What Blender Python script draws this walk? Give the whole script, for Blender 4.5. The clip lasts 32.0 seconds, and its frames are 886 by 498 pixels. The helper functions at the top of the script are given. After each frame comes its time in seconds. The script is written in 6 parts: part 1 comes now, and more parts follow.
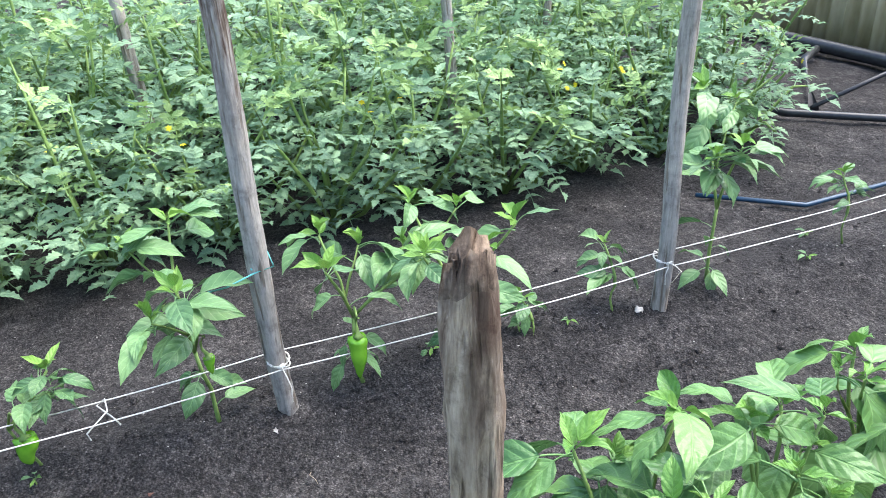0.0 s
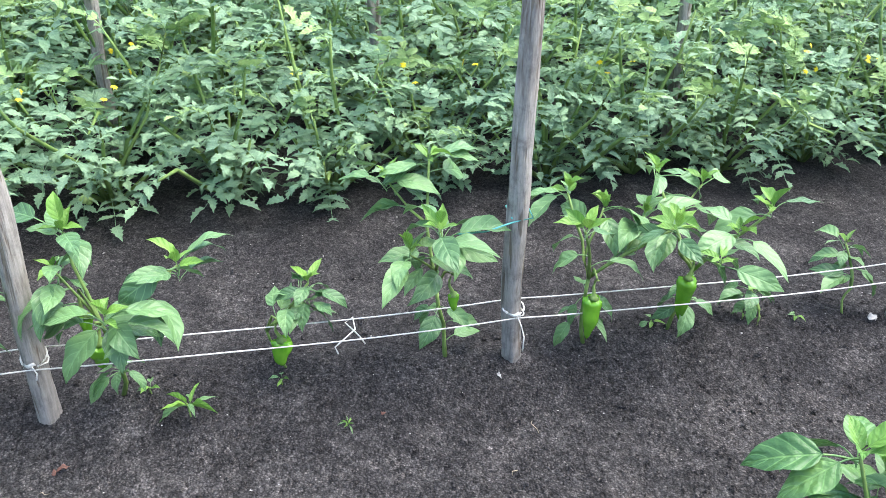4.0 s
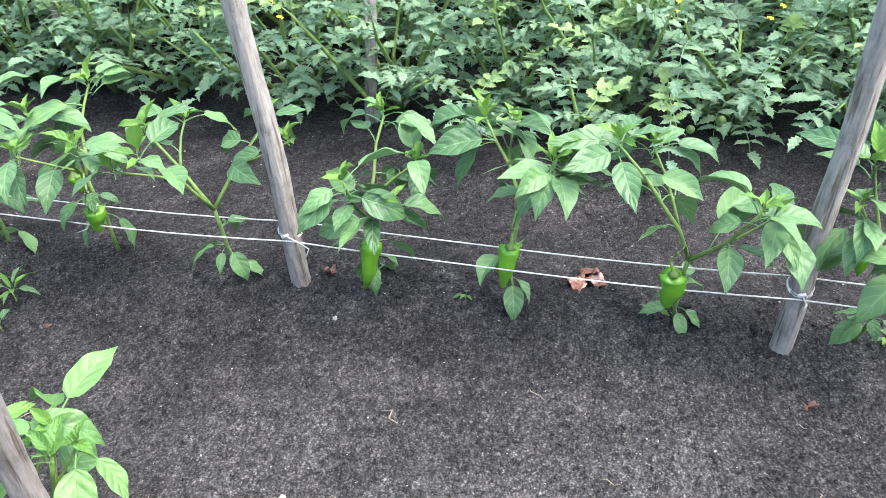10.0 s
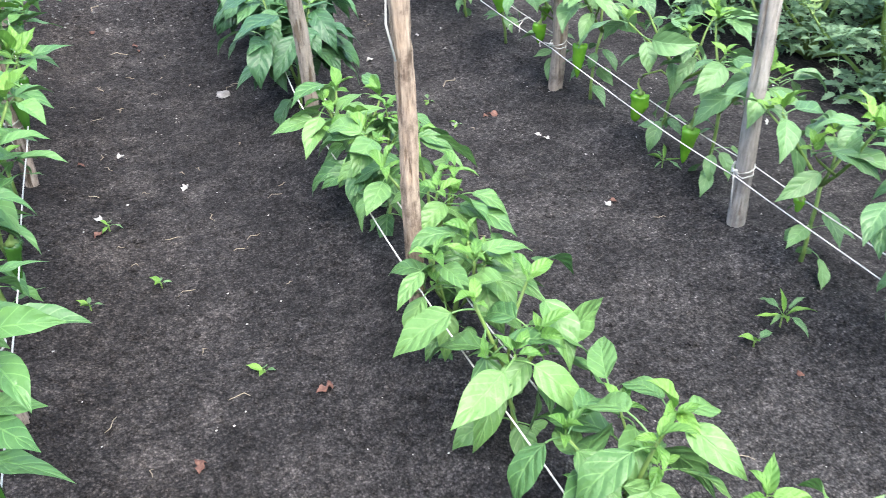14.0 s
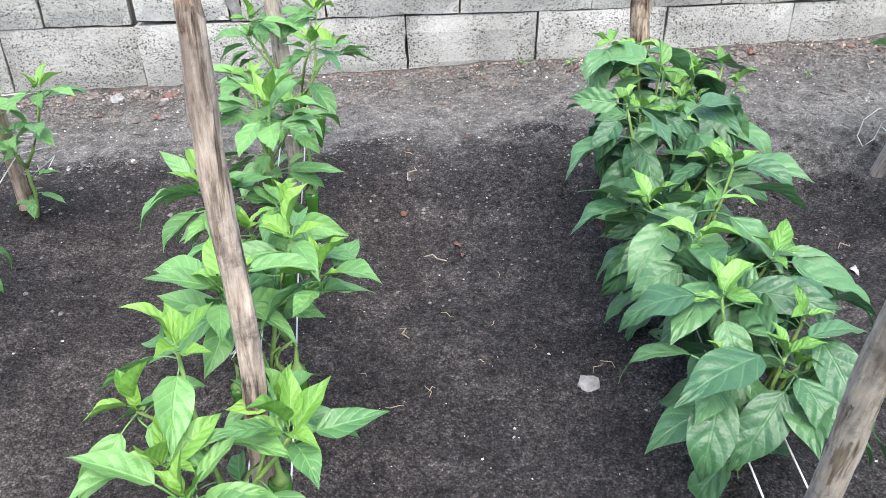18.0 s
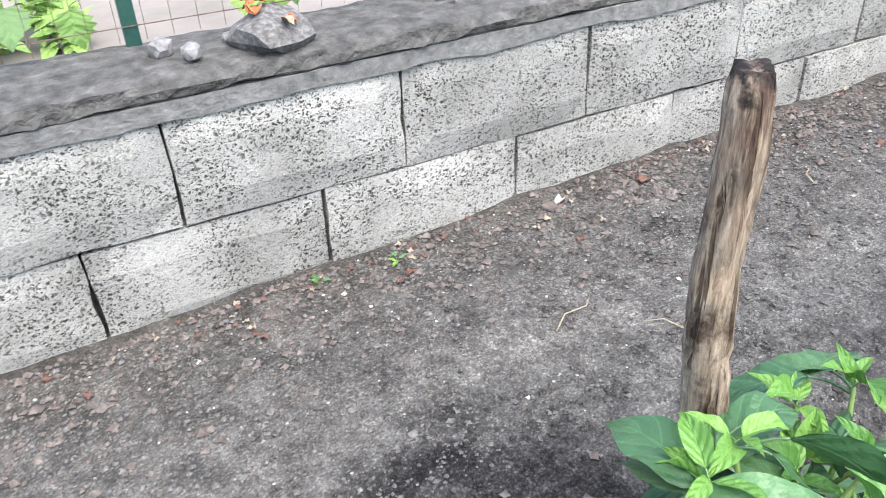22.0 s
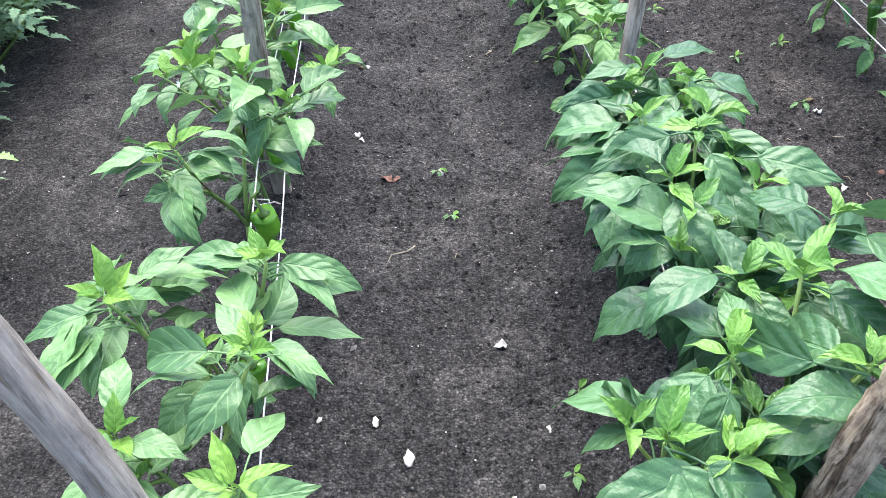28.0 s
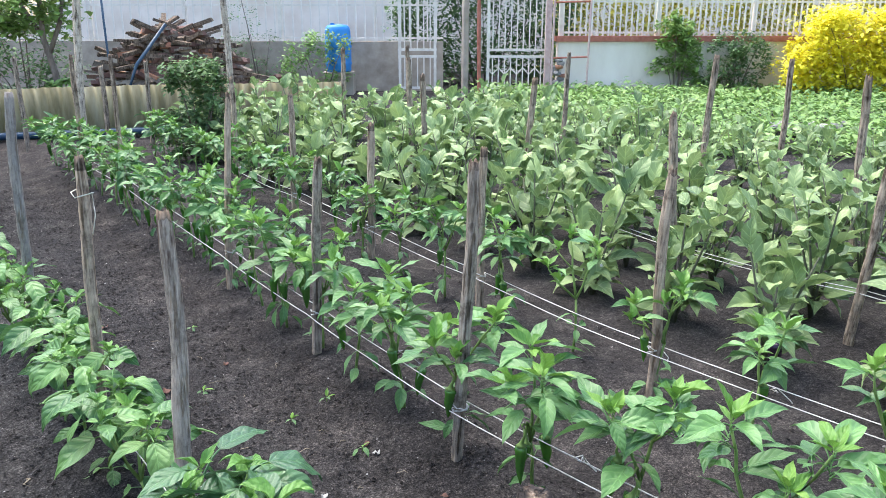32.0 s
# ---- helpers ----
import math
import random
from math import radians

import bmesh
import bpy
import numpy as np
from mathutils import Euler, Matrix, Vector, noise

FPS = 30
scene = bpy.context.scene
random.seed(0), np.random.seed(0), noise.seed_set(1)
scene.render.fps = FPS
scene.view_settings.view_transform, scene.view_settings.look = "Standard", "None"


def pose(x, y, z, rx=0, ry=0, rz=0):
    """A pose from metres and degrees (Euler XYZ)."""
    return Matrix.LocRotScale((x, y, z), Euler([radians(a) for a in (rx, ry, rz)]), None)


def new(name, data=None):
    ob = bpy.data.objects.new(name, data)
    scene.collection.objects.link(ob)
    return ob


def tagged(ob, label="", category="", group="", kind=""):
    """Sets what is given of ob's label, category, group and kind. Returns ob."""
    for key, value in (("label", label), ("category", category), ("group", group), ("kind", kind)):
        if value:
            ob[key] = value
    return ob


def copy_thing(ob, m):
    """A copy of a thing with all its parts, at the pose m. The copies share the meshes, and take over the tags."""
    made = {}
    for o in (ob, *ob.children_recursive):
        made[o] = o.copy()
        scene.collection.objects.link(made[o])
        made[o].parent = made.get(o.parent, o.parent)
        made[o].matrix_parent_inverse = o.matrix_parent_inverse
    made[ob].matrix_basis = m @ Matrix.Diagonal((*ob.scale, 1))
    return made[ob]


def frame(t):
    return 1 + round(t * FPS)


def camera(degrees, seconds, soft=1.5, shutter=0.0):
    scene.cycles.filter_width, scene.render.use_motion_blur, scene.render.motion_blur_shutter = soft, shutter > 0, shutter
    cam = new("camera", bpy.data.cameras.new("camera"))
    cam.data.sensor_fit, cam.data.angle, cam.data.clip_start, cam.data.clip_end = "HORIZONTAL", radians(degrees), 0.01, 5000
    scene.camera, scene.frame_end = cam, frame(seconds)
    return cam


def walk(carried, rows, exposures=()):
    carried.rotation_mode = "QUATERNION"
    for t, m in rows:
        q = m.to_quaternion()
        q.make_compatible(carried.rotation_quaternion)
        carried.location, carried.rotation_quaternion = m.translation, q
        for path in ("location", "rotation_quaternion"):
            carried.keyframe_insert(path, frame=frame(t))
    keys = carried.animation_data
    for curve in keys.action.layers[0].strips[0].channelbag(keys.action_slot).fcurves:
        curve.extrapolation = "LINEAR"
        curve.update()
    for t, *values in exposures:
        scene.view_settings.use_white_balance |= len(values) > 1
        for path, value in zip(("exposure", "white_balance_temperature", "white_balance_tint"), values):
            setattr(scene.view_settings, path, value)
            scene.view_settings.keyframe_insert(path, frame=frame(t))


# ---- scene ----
cam = camera(58.54, 32.0, soft=0.8, shutter=0.09)
PATH = [
    (0.0, pose(-0.107, -0.136, 1.361, 62.69, 1.59, -114.03)),
    (0.5, pose(-0.089, -0.119, 1.357, 62.50, 1.11, -106.69)),
    (1.0, pose(-0.072, -0.078, 1.363, 61.94, 0.95, -101.03)),
    (1.5, pose(-0.060, -0.045, 1.359, 61.34, 0.49, -97.56)),
    (2.0, pose(-0.078, -0.031, 1.346, 61.69, 0.12, -94.80)),
    (2.5, pose(-0.100, 0.009, 1.330, 61.06, 0.43, -93.11)),
    (4.5, pose(-0.011, 0.176, 1.395, 59.13, -2.08, -103.47)),
    (5.0, pose(-0.024, 0.177, 1.406, 58.62, -1.69, -99.52)),
    (5.5, pose(-0.041, 0.208, 1.391, 57.08, -0.63, -89.81)),
    (6.0, pose(-0.069, 0.310, 1.384, 56.55, -1.03, -81.72)),
    (6.5, pose(-0.073, 0.489, 1.376, 55.73, -1.06, -76.44)),
    (7.0, pose(-0.078, 0.650, 1.372, 55.70, -1.15, -73.19)),
    (7.5, pose(-0.083, 0.741, 1.368, 55.17, -0.13, -68.88)),
    (8.0, pose(-0.025, 0.817, 1.361, 54.93, 1.47, -65.20)),
    (8.5, pose(0.097, 0.875, 1.353, 54.93, 2.63, -63.07)),
    (9.0, pose(0.114, 0.933, 1.340, 54.12, 3.27, -65.74)),
    (9.5, pose(0.079, 1.081, 1.326, 53.86, 2.40, -71.90)),
    (10.0, pose(0.058, 1.206, 1.334, 54.00, 1.40, -77.87)),
    (10.5, pose(0.040, 1.251, 1.333, 54.64, 0.25, -82.14)),
    (11.0, pose(0.032, 1.291, 1.339, 55.17, -1.02, -84.15)),
    (11.5, pose(0.037, 1.301, 1.339, 56.18, -1.91, -80.50)),
    (12.0, pose(0.060, 1.365, 1.351, 56.22, -2.49, -72.14)),
    (12.5, pose(0.019, 1.417, 1.341, 55.91, -2.83, -61.35)),
    (13.0, pose(-0.001, 1.454, 1.321, 55.68, -3.02, -49.15)),
    (13.5, pose(0.005, 1.499, 1.301, 54.99, -1.61, -35.93)),
    (14.0, pose(0.061, 1.690, 1.264, 54.71, -0.48, -23.61)),
    (14.5, pose(0.118, 1.846, 1.222, 55.70, 2.08, -12.19)),
    (16.5, pose(0.069, 2.592, 1.236, 56.39, 2.30, -1.50)),
    (17.0, pose(0.070, 2.760, 1.238, 57.07, 1.54, -2.51)),
    (17.5, pose(0.012, 3.027, 1.242, 57.51, 1.15, -3.63)),
    (18.0, pose(0.002, 3.191, 1.260, 57.76, 0.86, -4.08)),
    (18.5, pose(0.054, 3.431, 1.250, 58.64, 1.15, -3.67)),
    (19.0, pose(0.082, 3.572, 1.246, 59.42, 1.38, -3.81)),
    (19.5, pose(0.051, 3.809, 1.241, 59.22, 1.21, -4.41)),
    (20.0, pose(0.029, 3.995, 1.252, 58.74, 1.39, -4.92)),
    (20.5, pose(0.041, 4.180, 1.234, 57.47, 1.54, -5.93)),
    (21.0, pose(0.086, 4.360, 1.279, 56.25, 2.45, -7.00)),
    (21.5, pose(0.114, 4.556, 1.299, 55.33, 2.07, -14.56)),
    (22.0, pose(0.111, 4.850, 1.232, 57.19, 2.25, -28.34)),
    (22.5, pose(0.188, 5.094, 1.221, 57.10, 2.13, -43.18)),
    (23.0, pose(0.313, 5.320, 1.249, 56.68, 0.94, -60.10)),
    (23.5, pose(0.399, 5.556, 1.281, 56.43, 0.43, -78.68)),
    (24.0, pose(0.469, 5.732, 1.313, 56.39, 1.28, -97.23)),
    (24.5, pose(0.644, 5.759, 1.327, 54.58, 1.19, -116.35)),
    (25.0, pose(0.836, 5.794, 1.338, 53.63, 1.04, -135.87)),
    (25.5, pose(0.970, 5.874, 1.333, 52.83, 0.03, -152.84)),
    (26.0, pose(1.053, 5.864, 1.341, 51.88, 0.22, -165.90)),
    (26.5, pose(1.095, 5.786, 1.354, 50.30, 0.53, -174.72)),
    (28.5, pose(1.259, 5.876, 1.360, 48.68, 0.78, -190.17)),
    (29.0, pose(1.250, 5.854, 1.392, 54.21, 0.27, -198.88)),
    (29.5, pose(1.224, 5.833, 1.411, 58.85, 0.69, -205.98)),
    (30.0, pose(1.208, 5.826, 1.420, 62.85, 0.74, -211.10)),
    (30.5, pose(1.197, 5.816, 1.427, 66.38, 0.56, -214.95)),
    (31.0, pose(1.170, 5.812, 1.427, 69.05, 0.13, -217.90)),
    (31.5, pose(1.151, 5.810, 1.424, 71.47, -0.11, -219.35)),
    (32.0, pose(1.172, 5.823, 1.433, 73.40, -0.08, -217.22)),
]
walk(cam, PATH, [(0.0, 2.15), (14.5, 2.15), (16.5, 2.03), (19.0, 1.93), (24.0, 1.93), (26.5, 2.1), (28.5, 2.3), (30.0, 2.15), (31.0, 2.08), (32.0, 1.93)])

# ---- light ----
world = bpy.data.worlds.new("sky")
scene.world = world
world.use_nodes = True
wn, wl = world.node_tree.nodes, world.node_tree.links
sky = wn.new("ShaderNodeTexSky")
sky.sky_type, sky.sun_disc = "NISHITA", False
sky.sun_elevation, sky.sun_rotation = radians(63), radians(200)
sky.air_density, sky.dust_density = 1.0, 2.2
wn["Background"].inputs["Strength"].default_value = 0.14
wl.new(sky.outputs["Color"], wn["Background"].inputs["Color"])
sun = new("sun", bpy.data.lights.new("sun", "SUN"))
sun.data.energy, sun.data.angle, sun.data.color = 1.62, radians(60), (1.0, 0.97, 0.92)
sun.rotation_euler = Euler((radians(27), 0, radians(200 - 180)))



# ---- materials ----
def mat(name, rough=0.8, spec=0.3):
    m = bpy.data.materials.new(name)
    m.use_nodes = True
    b = m.node_tree.nodes["Principled BSDF"]
    b.inputs["Roughness"].default_value = rough
    b.inputs["Specular IOR Level"].default_value = spec
    return m, m.node_tree, b


def node(tree, kind, **values):
    n = tree.nodes.new(kind)
    for key, value in values.items():
        if key in n.inputs:
            n.inputs[key].default_value = value
    return n


def link(tree, a, out, b, inp):
    tree.links.new(a.outputs[out], b.inputs[inp])


def ramp(tree, source, out, stops):
    r = tree.nodes.new("ShaderNodeValToRGB")
    while len(r.color_ramp.elements) < len(stops):
        r.color_ramp.elements.new(0.5)
    for e, (p, c) in zip(r.color_ramp.elements, stops):
        e.position = p
        e.color = (*c, 1) if len(c) == 3 else c
    link(tree, source, out, r, "Fac")
    return r


def noise_of(tree, src, out, scale, detail=4, rough=0.6):
    n = node(tree, "ShaderNodeTexNoise", Scale=scale, Detail=detail, Roughness=rough)
    link(tree, src, out, n, "Vector")
    return n


def mixc(tree, fac, fo, a, ao, b, bo, blend="MIX"):
    m = tree.nodes.new("ShaderNodeMix")
    m.data_type, m.blend_type = "RGBA", blend
    ins = {s.identifier: s for s in m.inputs}
    if fac is None:
        ins["Factor_Float"].default_value = fo
    else:
        tree.links.new(fac.outputs[fo], ins["Factor_Float"])
    for key, src, o in (("A_Color", a, ao), ("B_Color", b, bo)):
        if src is None:
            ins[key].default_value = (*o, 1)
        else:
            tree.links.new(src.outputs[o], ins[key])
    return m


def mix_out(m):
    return [i for i, s in enumerate(m.outputs) if s.identifier == "Result_Color"][0]


def bump(tree, bsdf, src, out, strength, distance):
    b = node(tree, "ShaderNodeBump", Strength=strength, Distance=distance)
    link(tree, src, out, b, "Height")
    link(tree, b, "Normal", bsdf, "Normal")


def plain(name, stops, scale=30, rough=0.8, spec=0.3, metal=0.0, relief=0.3, dist=0.002, detail=5, stretch=None, gen="Object"):
    """A noisy surface between a few colours."""
    m, t, b = mat(name, rough, spec)
    b.inputs["Metallic"].default_value = metal
    c = t.nodes.new("ShaderNodeTexCoord")
    src, out = c, gen
    if stretch:
        mp = t.nodes.new("ShaderNodeMapping")
        mp.inputs["Scale"].default_value = stretch
        link(t, c, gen, mp, "Vector")
        src, out = mp, "Vector"
    n = noise_of(t, src, out, scale, detail)
    r = ramp(t, n, "Fac", stops)
    link(t, r, "Color", b, "Base Color")
    if relief:
        n2 = noise_of(t, src, out, scale * 2.5, 3)
        bump(t, b, n2, "Fac", relief, dist)
    return m


def soil_material():
    m, t, b = mat("soil", 0.95, 0.15)
    g = t.nodes.new("ShaderNodeNewGeometry")
    sep = t.nodes.new("ShaderNodeSeparateXYZ")
    link(t, g, "Position", sep, "Vector")
    big = noise_of(t, g, "Position", 1.6, 4, 0.6)
    mid = noise_of(t, g, "Position", 11, 6, 0.72)
    clod = noise_of(t, g, "Position", 55, 5, 0.75)
    fine = noise_of(t, g, "Position", 190, 3, 0.7)
    dark = ramp(t, mid, "Fac", [(0.3, (0.040, 0.0378, 0.0383)), (0.55, (0.063, 0.0598, 0.0606)), (0.75, (0.098, 0.093, 0.093))])
    lumps = ramp(t, clod, "Fac", [(0.35, (0.5, 0.5, 0.5)), (0.5, (0.92, 0.92, 0.92)), (0.66, (1.6, 1.58, 1.55))])
    grit = ramp(t, fine, "Fac", [(0.36, (0.36, 0.36, 0.36)), (0.53, (0.95, 0.95, 0.95)), (0.68, (2.0, 1.97, 1.93))])
    cell = node(t, "ShaderNodeTexVoronoi", Scale=185.0)
    link(t, g, "Position", cell, "Vector")
    tone = t.nodes.new("ShaderNodeSeparateColor")
    link(t, cell, "Color", tone, "Color")
    each = ramp(t, tone, "Red", [(0.0, (0.55, 0.55, 0.55)), (0.55, (1.0, 1.0, 1.0)), (0.92, (1.35, 1.34, 1.32)), (0.985, (1.7, 1.68, 1.65))])
    # shade in the crevices between grains, painted as darker cell edges
    gap_shade = ramp(t, cell, "Distance", [(0.0, (1.2, 1.2, 1.2)), (0.35, (1.0, 1.0, 1.0)), (0.7, (0.6, 0.6, 0.6))])
    granule = mixc(t, None, 1.0, each, "Color", gap_shade, "Color", "MULTIPLY")
    soft = mixc(t, None, 0.6, None, (1.0, 1.0, 1.0), grit, "Color")
    grit2 = mixc(t, None, 1.0, granule, mix_out(granule), soft, mix_out(soft), "MULTIPLY")
    grains = mixc(t, None, 1.0, lumps, "Color", grit2, mix_out(grit2), "MULTIPLY")
    gi = mix_out(grains)
    dark2 = mixc(t, None, 1.0, dark, "Color", grains, gi, "MULTIPLY")
    cloud = noise_of(t, g, "Position", 4.3, 5, 0.65)
    cr = ramp(t, cloud, "Fac", [(0.34, (0.80, 0.80, 0.81)), (0.5, (1.0, 1.0, 1.0)), (0.60, (1.45, 1.43, 1.40)), (0.72, (1.8, 1.77, 1.73))])
    dark3 = mixc(t, None, 1.0, dark2, mix_out(dark2), cr, "Color", "MULTIPLY")
    # moister beside the bushy row, browner and drier towards the slender one
    lane = t.nodes.new("ShaderNodeMapRange")
    lane.inputs["From Min"].default_value, lane.inputs["From Max"].default_value = -1.0, 1.5
    sway = node(t, "ShaderNodeMath"); sway.operation = "MULTIPLY_ADD"; sway.inputs[1].default_value = 0.35
    link(t, big, "Fac", sway, 0); link(t, sep, "X", sway, 2)
    link(t, sway, 0, lane, "Value")
    moist = ramp(t, lane, 0, [(0.0, (1.02, 0.97, 0.93)), (0.40, (1.10, 1.02, 0.95)), (0.52, (0.92, 0.90, 0.89)), (0.70, (0.84, 0.84, 0.85)), (0.84, (1.0, 1.0, 1.0))])
    dark2 = mixc(t, None, 1.0, dark3, mix_out(dark3), moist, "Color", "MULTIPLY")
    # dry trodden crust in the middle of the wide path
    dry = ramp(t, mid, "Fac", [(0.3, (0.085, 0.081, 0.078)), (0.7, (0.175, 0.167, 0.160))])
    dry2 = mixc(t, None, 1.0, dry, "Color", grains, gi, "MULTIPLY")
    sub = node(t, "ShaderNodeMath"); sub.operation = "SUBTRACT"; sub.inputs[1].default_value = 1.02
    link(t, sep, "X", sub, 0)
    ab = node(t, "ShaderNodeMath"); ab.operation = "ABSOLUTE"
    link(t, sub, 0, ab, 0)
    mr = t.nodes.new("ShaderNodeMapRange")
    mr.inputs["From Min"].default_value, mr.inputs["From Max"].default_value = 0.60, 0.10
    link(t, ab, 0, mr, "Value")
    mb = t.nodes.new("ShaderNodeMapRange")
    mb.inputs["From Min"].default_value, mb.inputs["From Max"].default_value = 0.36, 0.58
    link(t, big, "Fac", mb, "Value")
    mul = node(t, "ShaderNodeMath"); mul.operation = "MULTIPLY"
    link(t, mr, 0, mul, 0); link(t, mb, 0, mul, 1)
    mm = node(t, "ShaderNodeMath"); mm.operation = "MULTIPLY"; mm.inputs[1].default_value = 1.0
    link(t, mul, 0, mm, 0)
    my = t.nodes.new("ShaderNodeMapRange")
    my.inputs["From Min"].default_value, my.inputs["From Max"].default_value = 2.7, 1.6
    my.inputs["To Min"].default_value = 0.10
    link(t, sep, "Y", my, "Value")
    m3 = node(t, "ShaderNodeMath"); m3.operation = "MULTIPLY"
    link(t, mm, 0, m3, 0); link(t, my, 0, m3, 1)
    m0 = t.nodes.new("ShaderNodeMapRange")
    m0.inputs["From Min"].default_value, m0.inputs["From Max"].default_value = 0.1, 0.9
    m0.inputs["To Min"].default_value = 0.15
    link(t, sep, "Y", m0, "Value")
    m4 = node(t, "ShaderNodeMath"); m4.operation = "MULTIPLY"
    link(t, m3, 0, m4, 0); link(t, m0, 0, m4, 1)
    mm = m4
    c1 = mixc(t, mm, 0, dark2, mix_out(dark2), dry2, mix_out(dry2))
    # grey sandy strip along the block wall
    add = node(t, "ShaderNodeMath"); add.operation = "MULTIPLY_ADD"
    link(t, big, "Fac", add, 0); add.inputs[1].default_value = 0.9
    link(t, sep, "Y", add, 2)
    ad2 = node(t, "ShaderNodeMath"); ad2.operation = "MULTIPLY_ADD"
    link(t, mid, "Fac", ad2, 0); ad2.inputs[1].default_value = 0.5
    link(t, add, 0, ad2, 2)
    mx_ = t.nodes.new("ShaderNodeMapRange")
    mx_.inputs["From Min"].default_value, mx_.inputs["From Max"].default_value = 0.35, 1.7
    mx_.inputs["To Max"].default_value = 0.36
    link(t, sep, "X", mx_, "Value")
    ad3 = node(t, "ShaderNodeMath"); ad3.operation = "ADD"
    link(t, ad2, 0, ad3, 0); link(t, mx_, 0, ad3, 1)
    ad2 = ad3
    ms = t.nodes.new("ShaderNodeMapRange"); ms.interpolation_type = "SMOOTHSTEP"
    ms.inputs["From Min"].default_value, ms.inputs["From Max"].default_value = 6.28, 6.66
    link(t, ad2, 0, ms, "Value")
    sand = ramp(t, mid, "Fac", [(0.30, (0.072, 0.069, 0.065)), (0.5, (0.150, 0.145, 0.136)), (0.70, (0.262, 0.254, 0.238))])
    band = t.nodes.new("ShaderNodeMapRange")
    band.inputs["From Min"].default_value, band.inputs["From Max"].default_value = 5.3, 6.5
    wav = node(t, "ShaderNodeMath"); wav.operation = "MULTIPLY_ADD"; wav.inputs[1].default_value = 0.5
    link(t, big, "Fac", wav, 0); link(t, sep, "Y", wav, 2)
    off = node(t, "ShaderNodeMath"); off.operation = "SUBTRACT"; off.inputs[1].default_value = 0.25
    link(t, wav, 0, off, 0); link(t, off, 0, band, "Value")
    worn = ramp(t, band, 0, [(0.0, (0.85, 0.85, 0.85)), (0.3, (1.0, 1.0, 1.0)), (0.5, (1.22, 1.21, 1.19)), (0.72, (0.92, 0.91, 0.90)), (1.0, (0.74, 0.71, 0.68))])
    sand1 = mixc(t, None, 1.0, sand, "Color", worn, "Color", "MULTIPLY")
    sand2 = mixc(t, None, 0.62, sand1, mix_out(sand1), grains, gi, "MULTIPLY")
    c2 = mixc(t, ms, 0, c1, mix_out(c1), sand2, mix_out(sand2))
    t.links.new(c2.outputs[mix_out(c2)], b.inputs["Base Color"])
    hm = node(t, "ShaderNodeMath"); hm.operation = "MULTIPLY_ADD"
    link(t, cell, "Distance", hm, 0); hm.inputs[1].default_value = -0.35
    link(t, clod, "Fac", hm, 2)
    hc = noise_of(t, g, "Position", 24, 4, 0.6)
    hs = node(t, "ShaderNodeMath"); hs.operation = "MULTIPLY_ADD"; hs.inputs[1].default_value = 0.75
    link(t, hc, "Fac", hs, 0); link(t, hm, 0, hs, 2)
    bump(t, b, hs, 0, 1.0, 0.016)
    return m


